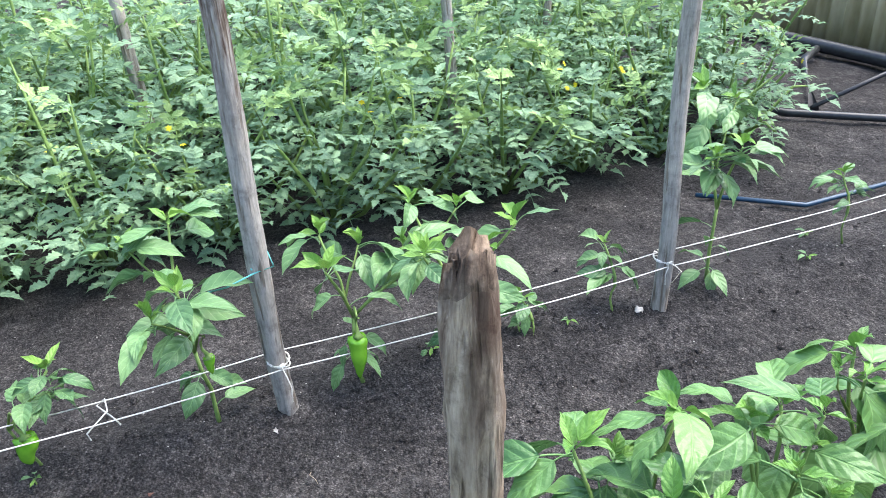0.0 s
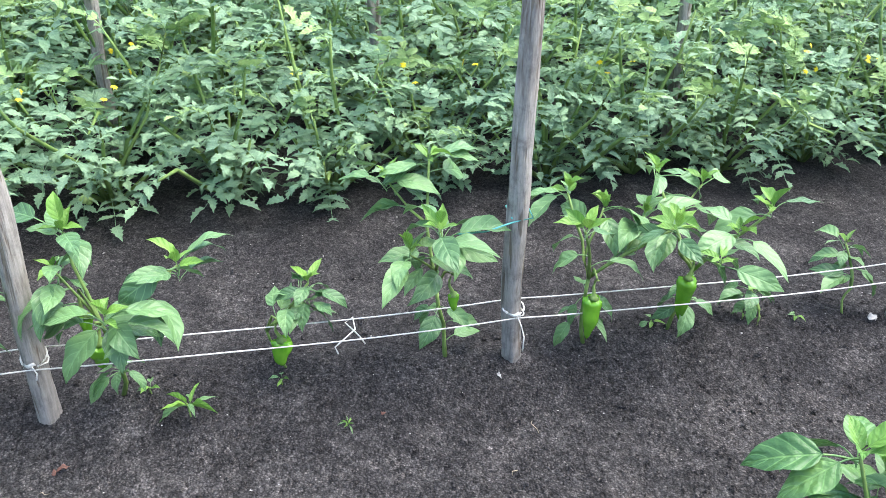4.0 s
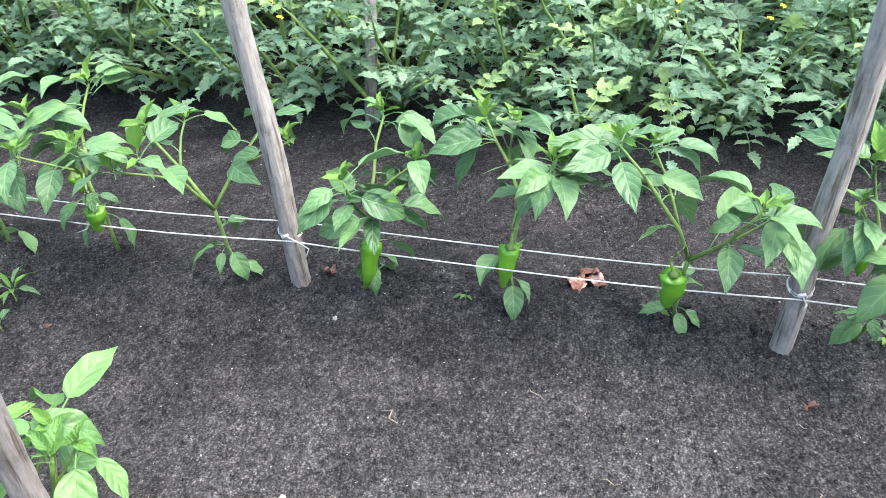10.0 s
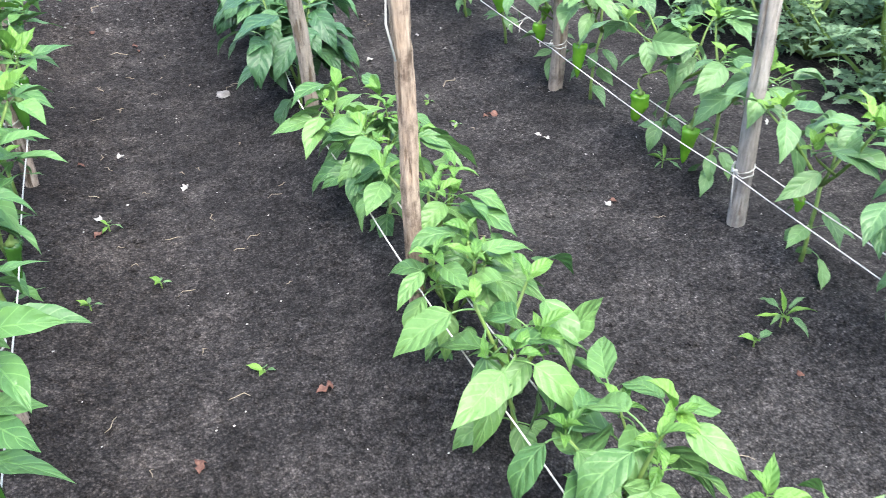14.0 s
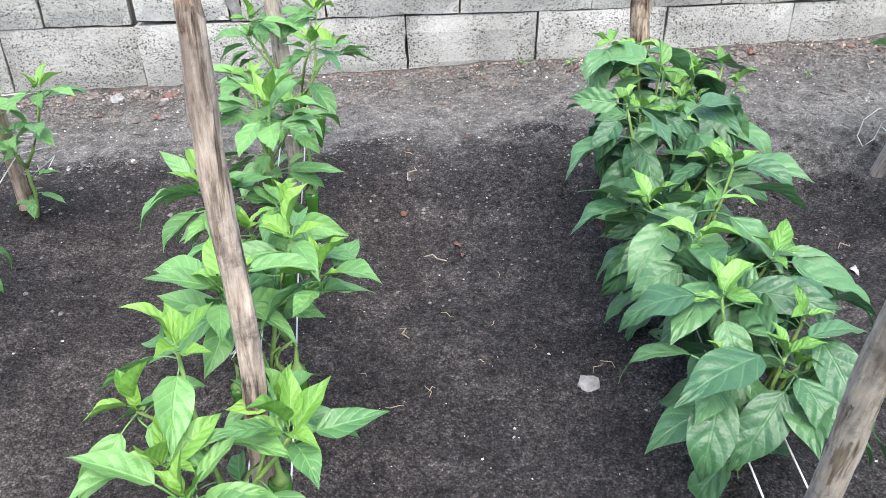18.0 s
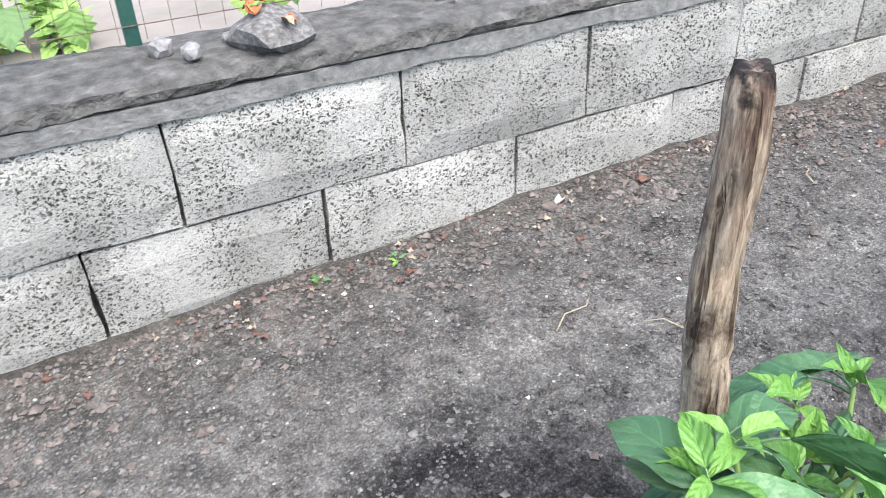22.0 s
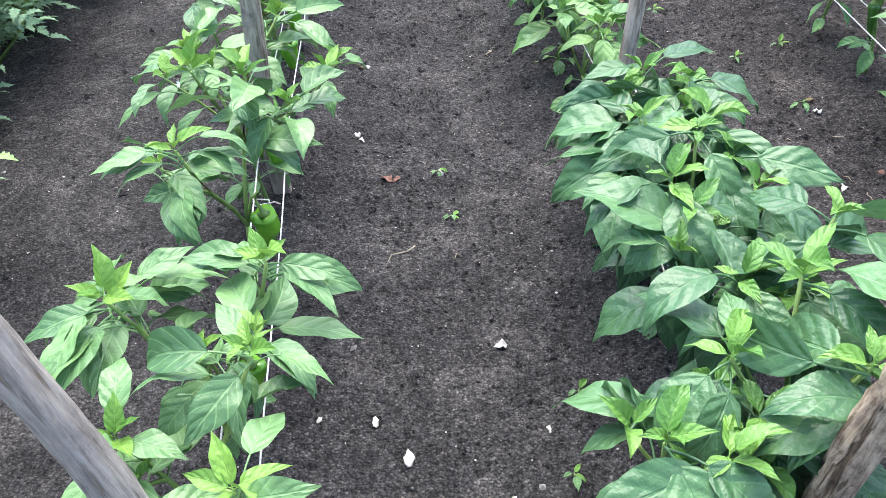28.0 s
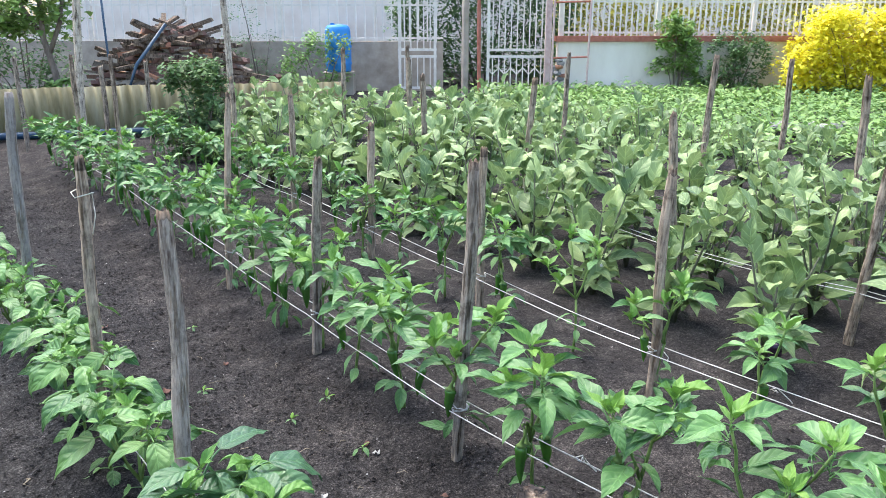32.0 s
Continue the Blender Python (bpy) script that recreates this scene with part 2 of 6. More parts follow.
def leaf_material(name, dark, light, rough=0.40, vein=0.22, trans=0.25, veins=5.0, pucker=0.003, patch=0.25):
    m, t, b = mat(name, rough, 0.45)
    uv = t.nodes.new("ShaderNodeTexCoord")
    sep = t.nodes.new("ShaderNodeSeparateXYZ")
    link(t, uv, "UV", sep, "Vector")
    oi = t.nodes.new("ShaderNodeObjectInfo")
    n = noise_of(t, uv, "Object", 5, 3)
    half = node(t, "ShaderNodeMath"); half.operation = "SUBTRACT"; half.inputs[1].default_value = 0.5
    link(t, sep, "X", half, 0)
    au = node(t, "ShaderNodeMath"); au.operation = "ABSOLUTE"
    link(t, half, 0, au, 0)
    # side veins run up and outward from the midrib
    sv = node(t, "ShaderNodeMath"); sv.operation = "MULTIPLY_ADD"; sv.inputs[1].default_value = -0.55
    link(t, au, 0, sv, 0); link(t, sep, "Y", sv, 2)
    sc = node(t, "ShaderNodeMath"); sc.operation = "MULTIPLY"; sc.inputs[1].default_value = veins * 6.283
    link(t, sv, 0, sc, 0)
    co = node(t, "ShaderNodeMath"); co.operation = "COSINE"
    link(t, sc, 0, co, 0)
    vr = t.nodes.new("ShaderNodeMapRange")
    vr.inputs["From Min"].default_value, vr.inputs["From Max"].default_value = 0.88, 1.0
    link(t, co, 0, vr, "Value")
    mid = t.nodes.new("ShaderNodeMapRange")
    mid.inputs["From Min"].default_value, mid.inputs["From Max"].default_value = 0.040, 0.015
    link(t, au, 0, mid, "Value")
    mx = node(t, "ShaderNodeMath"); mx.operation = "MAXIMUM"
    link(t, vr, 0, mx, 0); link(t, mid, 0, mx, 1)
    vs = node(t, "ShaderNodeMath"); vs.operation = "MULTIPLY"; vs.inputs[1].default_value = vein
    link(t, mx, 0, vs, 0)
    tone = node(t, "ShaderNodeMath"); tone.operation = "MULTIPLY_ADD"; tone.inputs[1].default_value = patch * 2
    isl = t.nodes.new("ShaderNodeNewGeometry")
    rs = node(t, "ShaderNodeMath"); rs.operation = "ADD"
    link(t, oi, "Random", rs, 0); link(t, isl, "Random Per Island", rs, 1)
    rf = node(t, "ShaderNodeMath"); rf.operation = "FRACT"
    link(t, rs, 0, rf, 0)
    link(t, n, "Fac", tone, 0); link(t, rf, 0, tone, 2)
    tr = t.nodes.new("ShaderNodeMapRange")
    tr.inputs["From Min"].default_value, tr.inputs["From Max"].default_value = patch * 0.6, 1.0 + patch * 1.4
    link(t, tone, 0, tr, "Value")
    base = mixc(t, tr, 0, None, dark, None, light)
    lighter = tuple(min(0.9, c * 1.5 + 0.03) for c in light)
    col = mixc(t, vs, 0, base, mix_out(base), None, lighter)
    ci = mix_out(col)
    t.links.new(col.outputs[ci], b.inputs["Base Color"])
    pk = noise_of(t, uv, "Object", 9, 3, 0.55)
    hv = node(t, "ShaderNodeMath"); hv.operation = "MULTIPLY_ADD"; hv.inputs[1].default_value = -0.16
    link(t, co, 0, hv, 0); link(t, pk, "Fac", hv, 2)
    hm = node(t, "ShaderNodeMath"); hm.operation = "MULTIPLY_ADD"; hm.inputs[1].default_value = -0.25
    link(t, mid, 0, hm, 0); link(t, hv, 0, hm, 2)
    bump(t, b, hm, 0, 0.8, pucker * 2)
    sheen = t.nodes.new("ShaderNodeMapRange")
    sheen.inputs["To Min"].default_value, sheen.inputs["To Max"].default_value = rough - 0.06, rough + 0.14
    link(t, n, "Fac", sheen, "Value")
    link(t, sheen, 0, b, "Roughness")
    tl = t.nodes.new("ShaderNodeBsdfTranslucent")
    t.links.new(col.outputs[ci], tl.inputs["Color"])
    ms = t.nodes.new("ShaderNodeMixShader")
    ms.inputs[0].default_value = trans
    t.links.new(b.outputs[0], ms.inputs[1])
    t.links.new(tl.outputs[0], ms.inputs[2])
    t.links.new(ms.outputs[0], t.nodes["Material Output"].inputs["Surface"])
    return m


def wood_material(name, dark, mid, light, char=0.0, fissure=0.35, blotch=1.0, scorch=0.0):
    m, t, b = mat(name, 0.88, 0.2)
    c = t.nodes.new("ShaderNodeTexCoord")
    oi = t.nodes.new("ShaderNodeObjectInfo")
    off = t.nodes.new("ShaderNodeVectorMath"); off.operation = "ADD"
    link(t, c, "Object", off, 0)
    rv = t.nodes.new("ShaderNodeVectorMath"); rv.operation = "SCALE"; rv.inputs["Scale"].default_value = 17.0
    link(t, oi, "Location", rv, 0)
    link(t, rv, 0, off, 1)
    mp = t.nodes.new("ShaderNodeMapping")
    mp.inputs["Scale"].default_value = (1, 1, 0.11)
    link(t, off, 0, mp, "Vector")
    grain = noise_of(t, mp, "Vector", 120, 5, 0.7)
    blot = noise_of(t, off, 0, 16, 6, 0.72)
    r = ramp(t, grain, "Fac", [(0.3, dark), (0.5, mid), (0.72, light)])
    r2 = ramp(t, blot, "Fac", [(0.34, (0.30, 0.26, 0.24)), (0.48, (0.9, 0.88, 0.86)), (0.62, (1.15, 1.08, 1.0)), (0.72, (1.4, 1.32, 1.22))])
    mu0 = mixc(t, None, blotch, r, "Color", r2, "Color", "MULTIPLY")
    fm = t.nodes.new("ShaderNodeMapping")
    fm.inputs["Scale"].default_value = (1, 1, 0.07)
    link(t, off, 0, fm, "Vector")
    fis = noise_of(t, fm, "Vector", 75, 3, 0.55)
    fr_ = ramp(t, fis, "Fac", [(0.36, (fissure, fissure * 0.9, fissure * 0.8)), (0.43, (1.0, 1.0, 1.0))])
    mu = mixc(t, None, 1.0, mu0, mix_out(mu0), fr_, "Color", "MULTIPLY")
    out, oo = mu, mix_out(mu)
    if char:
        sep = t.nodes.new("ShaderNodeSeparateXYZ")
        link(t, c, "Object", sep, "Vector")
        ad = node(t, "ShaderNodeMath"); ad.operation = "MULTIPLY_ADD"; ad.inputs[1].default_value = 0.45
        link(t, blot, "Fac", ad, 0); link(t, sep, "Z", ad, 2)
        mr = t.nodes.new("ShaderNodeMapRange")
        mr.inputs["From Min"].default_value, mr.inputs["From Max"].default_value = char, char + 0.2
        link(t, ad, 0, mr, "Value")
        k = mixc(t, mr, 0, out, oo, None, (0.075, 0.046, 0.034))
        ch = noise_of(t, mp, "Vector", 55, 4, 0.7)
        chr_ = ramp(t, ch, "Fac", [(0.42, (0, 0, 0)), (0.6, (1, 1, 1))])
        k2 = mixc(t, chr_, "Color", out, oo, k, mix_out(k))
        out, oo = k2, mix_out(k2)
    if scorch:
        sz = t.nodes.new("ShaderNodeSeparateXYZ")
        link(t, c, "Object", sz, "Vector")
        patch = noise_of(t, off, 0, 45, 4, 0.6)
        rise = node(t, "ShaderNodeMath"); rise.operation = "MULTIPLY_ADD"; rise.inputs[1].default_value = 0.16
        link(t, patch, "Fac", rise, 0); link(t, sz, "Z", rise, 2)
        ms = t.nodes.new("ShaderNodeMapRange")
        ms.inputs["From Min"].default_value, ms.inputs["From Max"].default_value = scorch, scorch + 0.035
        link(t, rise, 0, ms, "Value")
        k3 = mixc(t, ms, 0, out, oo, None, (0.022, 0.018, 0.017))
        out, oo = k3, mix_out(k3)
    t.links.new(out.outputs[oo], b.inputs["Base Color"])
    hw = node(t, "ShaderNodeMath"); hw.operation = "MULTIPLY_ADD"; hw.inputs[1].default_value = 0.5
    link(t, grain, "Fac", hw, 0); link(t, fr_, "Color", hw, 2)
    bump(t, b, hw, 0, 0.9, 0.005)
    return m


SOIL = soil_material()
LEAF_A = leaf_material("pepper_leaf_green", (0.066, 0.152, 0.060), (0.172, 0.315, 0.116), rough=0.34, vein=0.34, pucker=0.0018, patch=0.2, trans=0.16)
LEAF_YOUNG = leaf_material("pepper_leaf_young", (0.092, 0.225, 0.037), (0.200, 0.368, 0.064), vein=0.24, pucker=0.0016, trans=0.18)
LEAF_YOUNG_B = leaf_material("pepper_leaf_young_bushy", (0.072, 0.190, 0.038), (0.168, 0.335, 0.064), vein=0.24, pucker=0.002, trans=0.15, rough=0.34)
LEAF_B = leaf_material("pepper_leaf_glossy", (0.030, 0.088, 0.040), (0.108, 0.228, 0.088), rough=0.31, vein=0.22, pucker=0.0028, trans=0.14)
LEAF_TOM = leaf_material("tomato_leaf", (0.128, 0.236, 0.148), (0.305, 0.468, 0.262), rough=0.48, vein=0.22, veins=4, trans=0.32)
EGGSTEM = plain("dull_purple_stem", [(0.3, (0.07, 0.085, 0.05)), (0.7, (0.15, 0.15, 0.10))], 40, 0.7)
LEAF_TOM_Y = leaf_material("tomato_leaf_young", (0.155, 0.285, 0.105), (0.335, 0.485, 0.17), rough=0.5, vein=0.15, veins=4)
LEAF_EGG = leaf_material("eggplant_leaf", (0.100, 0.178, 0.070), (0.345, 0.455, 0.180), rough=0.44, vein=0.3, veins=4)
LEAF_WEED = leaf_material("weed_leaf", (0.12, 0.235, 0.07), (0.30, 0.46, 0.13), rough=0.6, vein=0.1)
# yellow foliage, with the low sun on the bush put into its brightness
LEAF_GOLD = leaf_material("sunlit_golden_leaf", (0.82, 0.72, 0.04), (0.98, 0.92, 0.10), rough=0.6, vein=0.1)
LEAF_VINE = leaf_material("vine_leaf", (0.16, 0.29, 0.07), (0.33, 0.48, 0.13), rough=0.6, vein=0.1)
LEAF_OLIVE = leaf_material("olive_leaf", (0.42, 0.42, 0.07), (0.78, 0.70, 0.18), rough=0.6, vein=0.1)
LEAF_DARK = leaf_material("hedge_leaf", (0.075, 0.145, 0.055), (0.18, 0.30, 0.11), rough=0.6, vein=0.1)
STEM = plain("green_stem", [(0.3, (0.115, 0.20, 0.05)), (0.7, (0.22, 0.32, 0.09))], 40, 0.6)
FRUIT = plain("green_pepper_skin", [(0.3, (0.07, 0.24, 0.012)), (0.7, (0.17, 0.40, 0.03))], 18, 0.22, 0.5, relief=0.05)
FRUIT_DARK = plain("dark_pepper_skin", [(0.3, (0.025, 0.09, 0.015)), (0.7, (0.06, 0.17, 0.02))], 18, 0.22, 0.5, relief=0.05)
TOMATO = plain("green_tomato_skin", [(0.3, (0.22, 0.36, 0.10)), (0.7, (0.36, 0.46, 0.16))], 14, 0.3, 0.5, relief=0.0)
YELLOW = plain("yellow_petal", [(0.3, (0.75, 0.58, 0.02)), (0.7, (0.9, 0.75, 0.05))], 30, 0.7)
PETAL = plain("white_petal", [(0.3, (0.75, 0.75, 0.68)), (0.7, (0.85, 0.85, 0.8))], 30, 0.7)
WOOD_A = wood_material("weathered_grey_wood", (0.20, 0.183, 0.163), (0.335, 0.311, 0.282), (0.45, 0.421, 0.386), fissure=0.62, blotch=0.5)
WOOD_K = wood_material("dark_topped_grey_wood", (0.19, 0.176, 0.162), (0.32, 0.302, 0.281), (0.43, 0.41, 0.385), char=0.98, fissure=0.6, blotch=0.6)
WOOD_B = wood_material("rotting_brown_wood", (0.095, 0.072, 0.056), (0.335, 0.27, 0.212), (0.58, 0.495, 0.41), char=1.15)
WOOD_D = wood_material("weathered_brown_wood", (0.18, 0.134, 0.10), (0.42, 0.325, 0.248), (0.61, 0.495, 0.385), fissure=0.5, blotch=0.8)
WOOD_G = wood_material("bark_topped_brown_wood", (0.17, 0.127, 0.095), (0.42, 0.325, 0.248), (0.60, 0.485, 0.38), char=0.8, fissure=0.5)
WOOD_H = wood_material("pitted_grey_brown_wood", (0.11, 0.087, 0.07), (0.345, 0.284, 0.235), (0.54, 0.468, 0.398), char=1.02, fissure=0.35, blotch=0.85)
WOOD_L = wood_material("dull_mauve_grey_wood", (0.15, 0.130, 0.116), (0.27, 0.241, 0.220), (0.37, 0.338, 0.312), fissure=0.7, blotch=0.45)
WOOD_E = wood_material("charred_brown_wood", (0.085, 0.064, 0.05), (0.31, 0.245, 0.185), (0.56, 0.465, 0.365), char=0.86, scorch=0.925)
WOOD_F = wood_material("bark_topped_wood", (0.18, 0.150, 0.122), (0.33, 0.283, 0.238), (0.45, 0.395, 0.34), char=0.80, fissure=0.6, blotch=0.7)
WOOD_TIP = wood_material("rotten_dark_wood", (0.045, 0.034, 0.027), (0.16, 0.122, 0.094), (0.35, 0.28, 0.215))
WOOD_C = wood_material("pale_wood", (0.27, 0.21, 0.16), (0.52, 0.44, 0.36), (0.70, 0.63, 0.55))
STRING = plain("white_twine", [(0.3, (0.55, 0.53, 0.48)), (0.7, (0.82, 0.80, 0.75))], 200, 0.85)
TEAL = plain("teal_twine", [(0.3, (0.10, 0.40, 0.38)), (0.7, (0.2, 0.55, 0.52))], 200, 0.8)
STONE = plain("pale_pebble", [(0.3, (0.24, 0.23, 0.21)), (0.7, (0.50, 0.48, 0.45))], 60, 0.9)
# beige plaster, its colour raised and warmed to stand for evening sunlight
HOUSE = plain("sunlit_beige_plaster", [(0.3, (0.74, 0.64, 0.55)), (0.7, (0.90, 0.82, 0.74))], 1.2, 0.9, relief=0.2)
GREYSTONE = plain("grey_stone", [(0.3, (0.14, 0.135, 0.13)), (0.7, (0.32, 0.31, 0.30))], 60, 0.9)
DRYLEAF = plain("dry_leaf", [(0.3, (0.06, 0.028, 0.022)), (0.5, (0.13, 0.066, 0.05)), (0.7, (0.23, 0.13, 0.10))], 45, 0.85, relief=0.6)
SHELL = plain("orange_dry_leaf", [(0.3, (0.26, 0.075, 0.03)), (0.7, (0.50, 0.19, 0.08))], 40, 0.8)
AUBERGINE = plain("aubergine_skin", [(0.3, (0.012, 0.006, 0.014)), (0.7, (0.03, 0.012, 0.03))], 12, 0.2, 0.5, relief=0.0)
SCORIA = plain("red_brown_scoria", [(0.3, (0.075, 0.062, 0.055)), (0.5, (0.135, 0.112, 0.10)), (0.7, (0.23, 0.20, 0.18))], 35, 0.95)
GRITSTONE = plain("grey_grit", [(0.3, (0.06, 0.057, 0.054)), (0.5, (0.13, 0.124, 0.118)), (0.7, (0.23, 0.22, 0.21))], 80, 0.95)
REDLEAF = plain("rust_red_dry_leaf", [(0.34, (0.13, 0.055, 0.04)), (0.5, (0.26, 0.115, 0.08)), (0.62, (0.50, 0.41, 0.35))], 45, 0.8, relief=0.6)
STRAW = plain("straw", [(0.3, (0.20, 0.16, 0.11)), (0.7, (0.40, 0.345, 0.26))], 60, 0.85)


def block_material():
    """Pumice concrete: pale grit with scattered open pores, their shade in the colour, and smeared smooth areas."""
    m, t, b = mat("pumice_block", 0.95, 0.15)
    oi = t.nodes.new("ShaderNodeObjectInfo")
    g = t.nodes.new("ShaderNodeNewGeometry")
    big = noise_of(t, g, "Position", 3.5, 5, 0.65)
    warp = noise_of(t, g, "Position", 75, 2, 0.5)
    wm = node(t, "ShaderNodeVectorMath"); wm.operation = "MULTIPLY_ADD"
    link(t, warp, "Color", wm, 0); wm.inputs[1].default_value = (0.022, 0.022, 0.012)
    link(t, g, "Position", wm, 2)
    depths = []
    for scale, share in ((100.0, 0.44), (190.0, 0.34)):
        cell = node(t, "ShaderNodeTexVoronoi", Scale=scale)
        link(t, wm, 0, cell, "Vector")
        near = t.nodes.new("ShaderNodeMapRange")
        near.inputs["From Min"].default_value, near.inputs["From Max"].default_value = 0.18, 0.50
        near.inputs["To Min"].default_value, near.inputs["To Max"].default_value = 1.0, 0.0
        link(t, cell, "Distance", near, "Value")
        sepc = t.nodes.new("ShaderNodeSeparateColor")
        link(t, cell, "Color", sepc, 0)
        pick = t.nodes.new("ShaderNodeMapRange")
        pick.inputs["From Min"].default_value, pick.inputs["From Max"].default_value = share, share + 0.4
        link(t, sepc, 0, pick, "Value")
        hole = node(t, "ShaderNodeMath"); hole.operation = "MULTIPLY"
        link(t, near, 0, hole, 0); link(t, pick, 0, hole, 1)
        depths.append(hole)
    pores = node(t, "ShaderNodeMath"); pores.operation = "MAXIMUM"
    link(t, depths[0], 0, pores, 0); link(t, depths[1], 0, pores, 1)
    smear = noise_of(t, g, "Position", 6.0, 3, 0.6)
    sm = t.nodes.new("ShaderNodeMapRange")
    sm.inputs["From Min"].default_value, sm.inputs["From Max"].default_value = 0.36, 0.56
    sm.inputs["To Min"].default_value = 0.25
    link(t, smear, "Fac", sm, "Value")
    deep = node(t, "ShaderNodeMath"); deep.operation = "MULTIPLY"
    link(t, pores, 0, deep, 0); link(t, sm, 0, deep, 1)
    fine = noise_of(t, g, "Position", 300, 3, 0.6)
    base = ramp(t, big, "Fac", [(0.3, (0.26, 0.253, 0.230)), (0.5, (0.365, 0.356, 0.326)), (0.7, (0.44, 0.43, 0.396))])
    f2 = ramp(t, fine, "Fac", [(0.32, (0.72, 0.72, 0.72)), (0.5, (1.0, 1.0, 1.0)), (0.68, (1.25, 1.25, 1.24))])
    mu = mixc(t, None, 1.0, base, "Color", f2, "Color", "MULTIPLY")
    # shade inside the pores, multiplied into the base colour by pore depth
    pore_shade = ramp(t, deep, 0, [(0.0, (1.06, 1.06, 1.06)), (0.3, (0.55, 0.55, 0.54)), (0.75, (0.20, 0.20, 0.195))])
    mh = mixc(t, None, 1.0, mu, mix_out(mu), pore_shade, "Color", "MULTIPLY")
    rv = t.nodes.new("ShaderNodeMapRange")
    rv.inputs["To Min"].default_value, rv.inputs["To Max"].default_value = 0.88, 1.08
    link(t, oi, "Random", rv, "Value")
    vm = mixc(t, None, 1.0, mh, mix_out(mh), rv, 0, "MULTIPLY")
    t.links.new(vm.outputs[mix_out(vm)], b.inputs["Base Color"])
    hm = node(t, "ShaderNodeMath"); hm.operation = "MULTIPLY_ADD"
    link(t, deep, 0, hm, 0); hm.inputs[1].default_value = -1.0
    hf = node(t, "ShaderNodeMath"); hf.operation = "MULTIPLY"
    link(t, fine, "Fac", hf, 0); hf.inputs[1].default_value = 0.5
    link(t, hf, 0, hm, 2)
    bump(t, b, hm, 0, 0.7, 0.006)
    return m


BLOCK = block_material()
MORTAR = plain("grey_mortar", [(0.3, (0.05, 0.048, 0.045)), (0.7, (0.12, 0.117, 0.11))], 40, 0.95, relief=0.6, dist=0.004)
BED = plain("pale_mortar", [(0.3, (0.115, 0.112, 0.105)), (0.7, (0.255, 0.25, 0.237))], 34, 0.95, relief=0.9, dist=0.006, detail=8)
CAP = plain("weathered_concrete", [(0.28, (0.042, 0.041, 0.038)), (0.45, (0.078, 0.075, 0.069)), (0.6, (0.118, 0.113, 0.105)), (0.75, (0.19, 0.182, 0.17))], 26, 0.95, relief=1.0, dist=0.012, detail=10)
PAVE = plain("pale_concrete", [(0.3, (0.20, 0.175, 0.15)), (0.7, (0.30, 0.265, 0.235))], 3, 0.9)
GREENPAINT = plain("dark_green_paint", [(0.3, (0.012, 0.05, 0.04)), (0.7, (0.03, 0.09, 0.07))], 30, 0.5)
WIRE = plain("rusty_wire", [(0.3, (0.12, 0.07, 0.05)), (0.7, (0.25, 0.19, 0.16))], 60, 0.7, metal=0.4)
CORR = plain("corrugated_sheet", [(0.28, (0.19, 0.155, 0.07)), (0.5, (0.32, 0.27, 0.15)), (0.72, (0.46, 0.40, 0.26))], 7, 0.8, stretch=(1, 1, 0.25))
BLACKPIPE = plain("black_plastic_pipe", [(0.3, (0.012, 0.013, 0.016)), (0.7, (0.03, 0.032, 0.036))], 30, 0.4, 0.5)
BLUEPIPE = plain("blue_black_hose", [(0.3, (0.01, 0.035, 0.07)), (0.7, (0.02, 0.06, 0.11))], 30, 0.4, 0.5)
BLUE = plain("blue_plastic", [(0.3, (0.02, 0.19, 0.52)), (0.7, (0.05, 0.28, 0.68))], 6, 0.45, relief=0.05)
# plaster, white paint and bare concrete carry the yard's warm sunlight in their colours
PLASTER = plain("stained_white_plaster", [(0.28, (0.52, 0.45, 0.385)), (0.45, (0.76, 0.68, 0.60)), (0.7, (0.86, 0.79, 0.71))], 1.6, 0.9, relief=0.2, stretch=(1, 1, 0.4))
WHITEPAINT = plain("white_paint", [(0.3, (0.68, 0.62, 0.55)), (0.7, (0.86, 0.80, 0.73))], 8, 0.6, relief=0.1)
REDPAINT = plain("red_oxide_paint", [(0.3, (0.30, 0.09, 0.06)), (0.7, (0.48, 0.19, 0.14))], 14, 0.7)
PINKPAINT = plain("faded_pink_paint", [(0.3, (0.50, 0.33, 0.31)), (0.7, (0.66, 0.50, 0.47))], 14, 0.7)
GREYWALL = plain("bare_concrete_wall", [(0.3, (0.30, 0.25, 0.20)), (0.7, (0.48, 0.41, 0.34))], 5, 0.95)
BRICKDULL = plain("dull_brick", [(0.3, (0.11, 0.058, 0.046)), (0.7, (0.20, 0.12, 0.10))], 12, 0.9)
BRICK = plain("red_brick", [(0.3, (0.28, 0.12, 0.08)), (0.7, (0.50, 0.26, 0.16))], 12, 0.9)
BARK = plain("grey_bark", [(0.3, (0.12, 0.09, 0.07)), (0.7, (0.28, 0.23, 0.19))], 25, 0.95, stretch=(1, 1, 0.2))
METAL = plain("galvanised_metal", [(0.3, (0.45, 0.49, 0.53)), (0.7, (0.62, 0.66, 0.70))], 20, 0.5, metal=0.5, relief=0.1)


# ---- builders ----
def mesh_of(name, verts, faces, material=None, smooth=False, uvs=None):
    me = bpy.data.meshes.new(name)
    me.from_pydata([tuple(v) for v in verts], [], faces)
    if uvs is not None:
        layer = me.uv_layers.new(name="UVMap")
        flat = np.array([uvs[v] for f in faces for v in f], dtype=np.float32).ravel()
        layer.data.foreach_set("uv", flat)
    if smooth:
        me.shade_smooth()
    if material:
        me.materials.append(material)
    me.update()
    return me


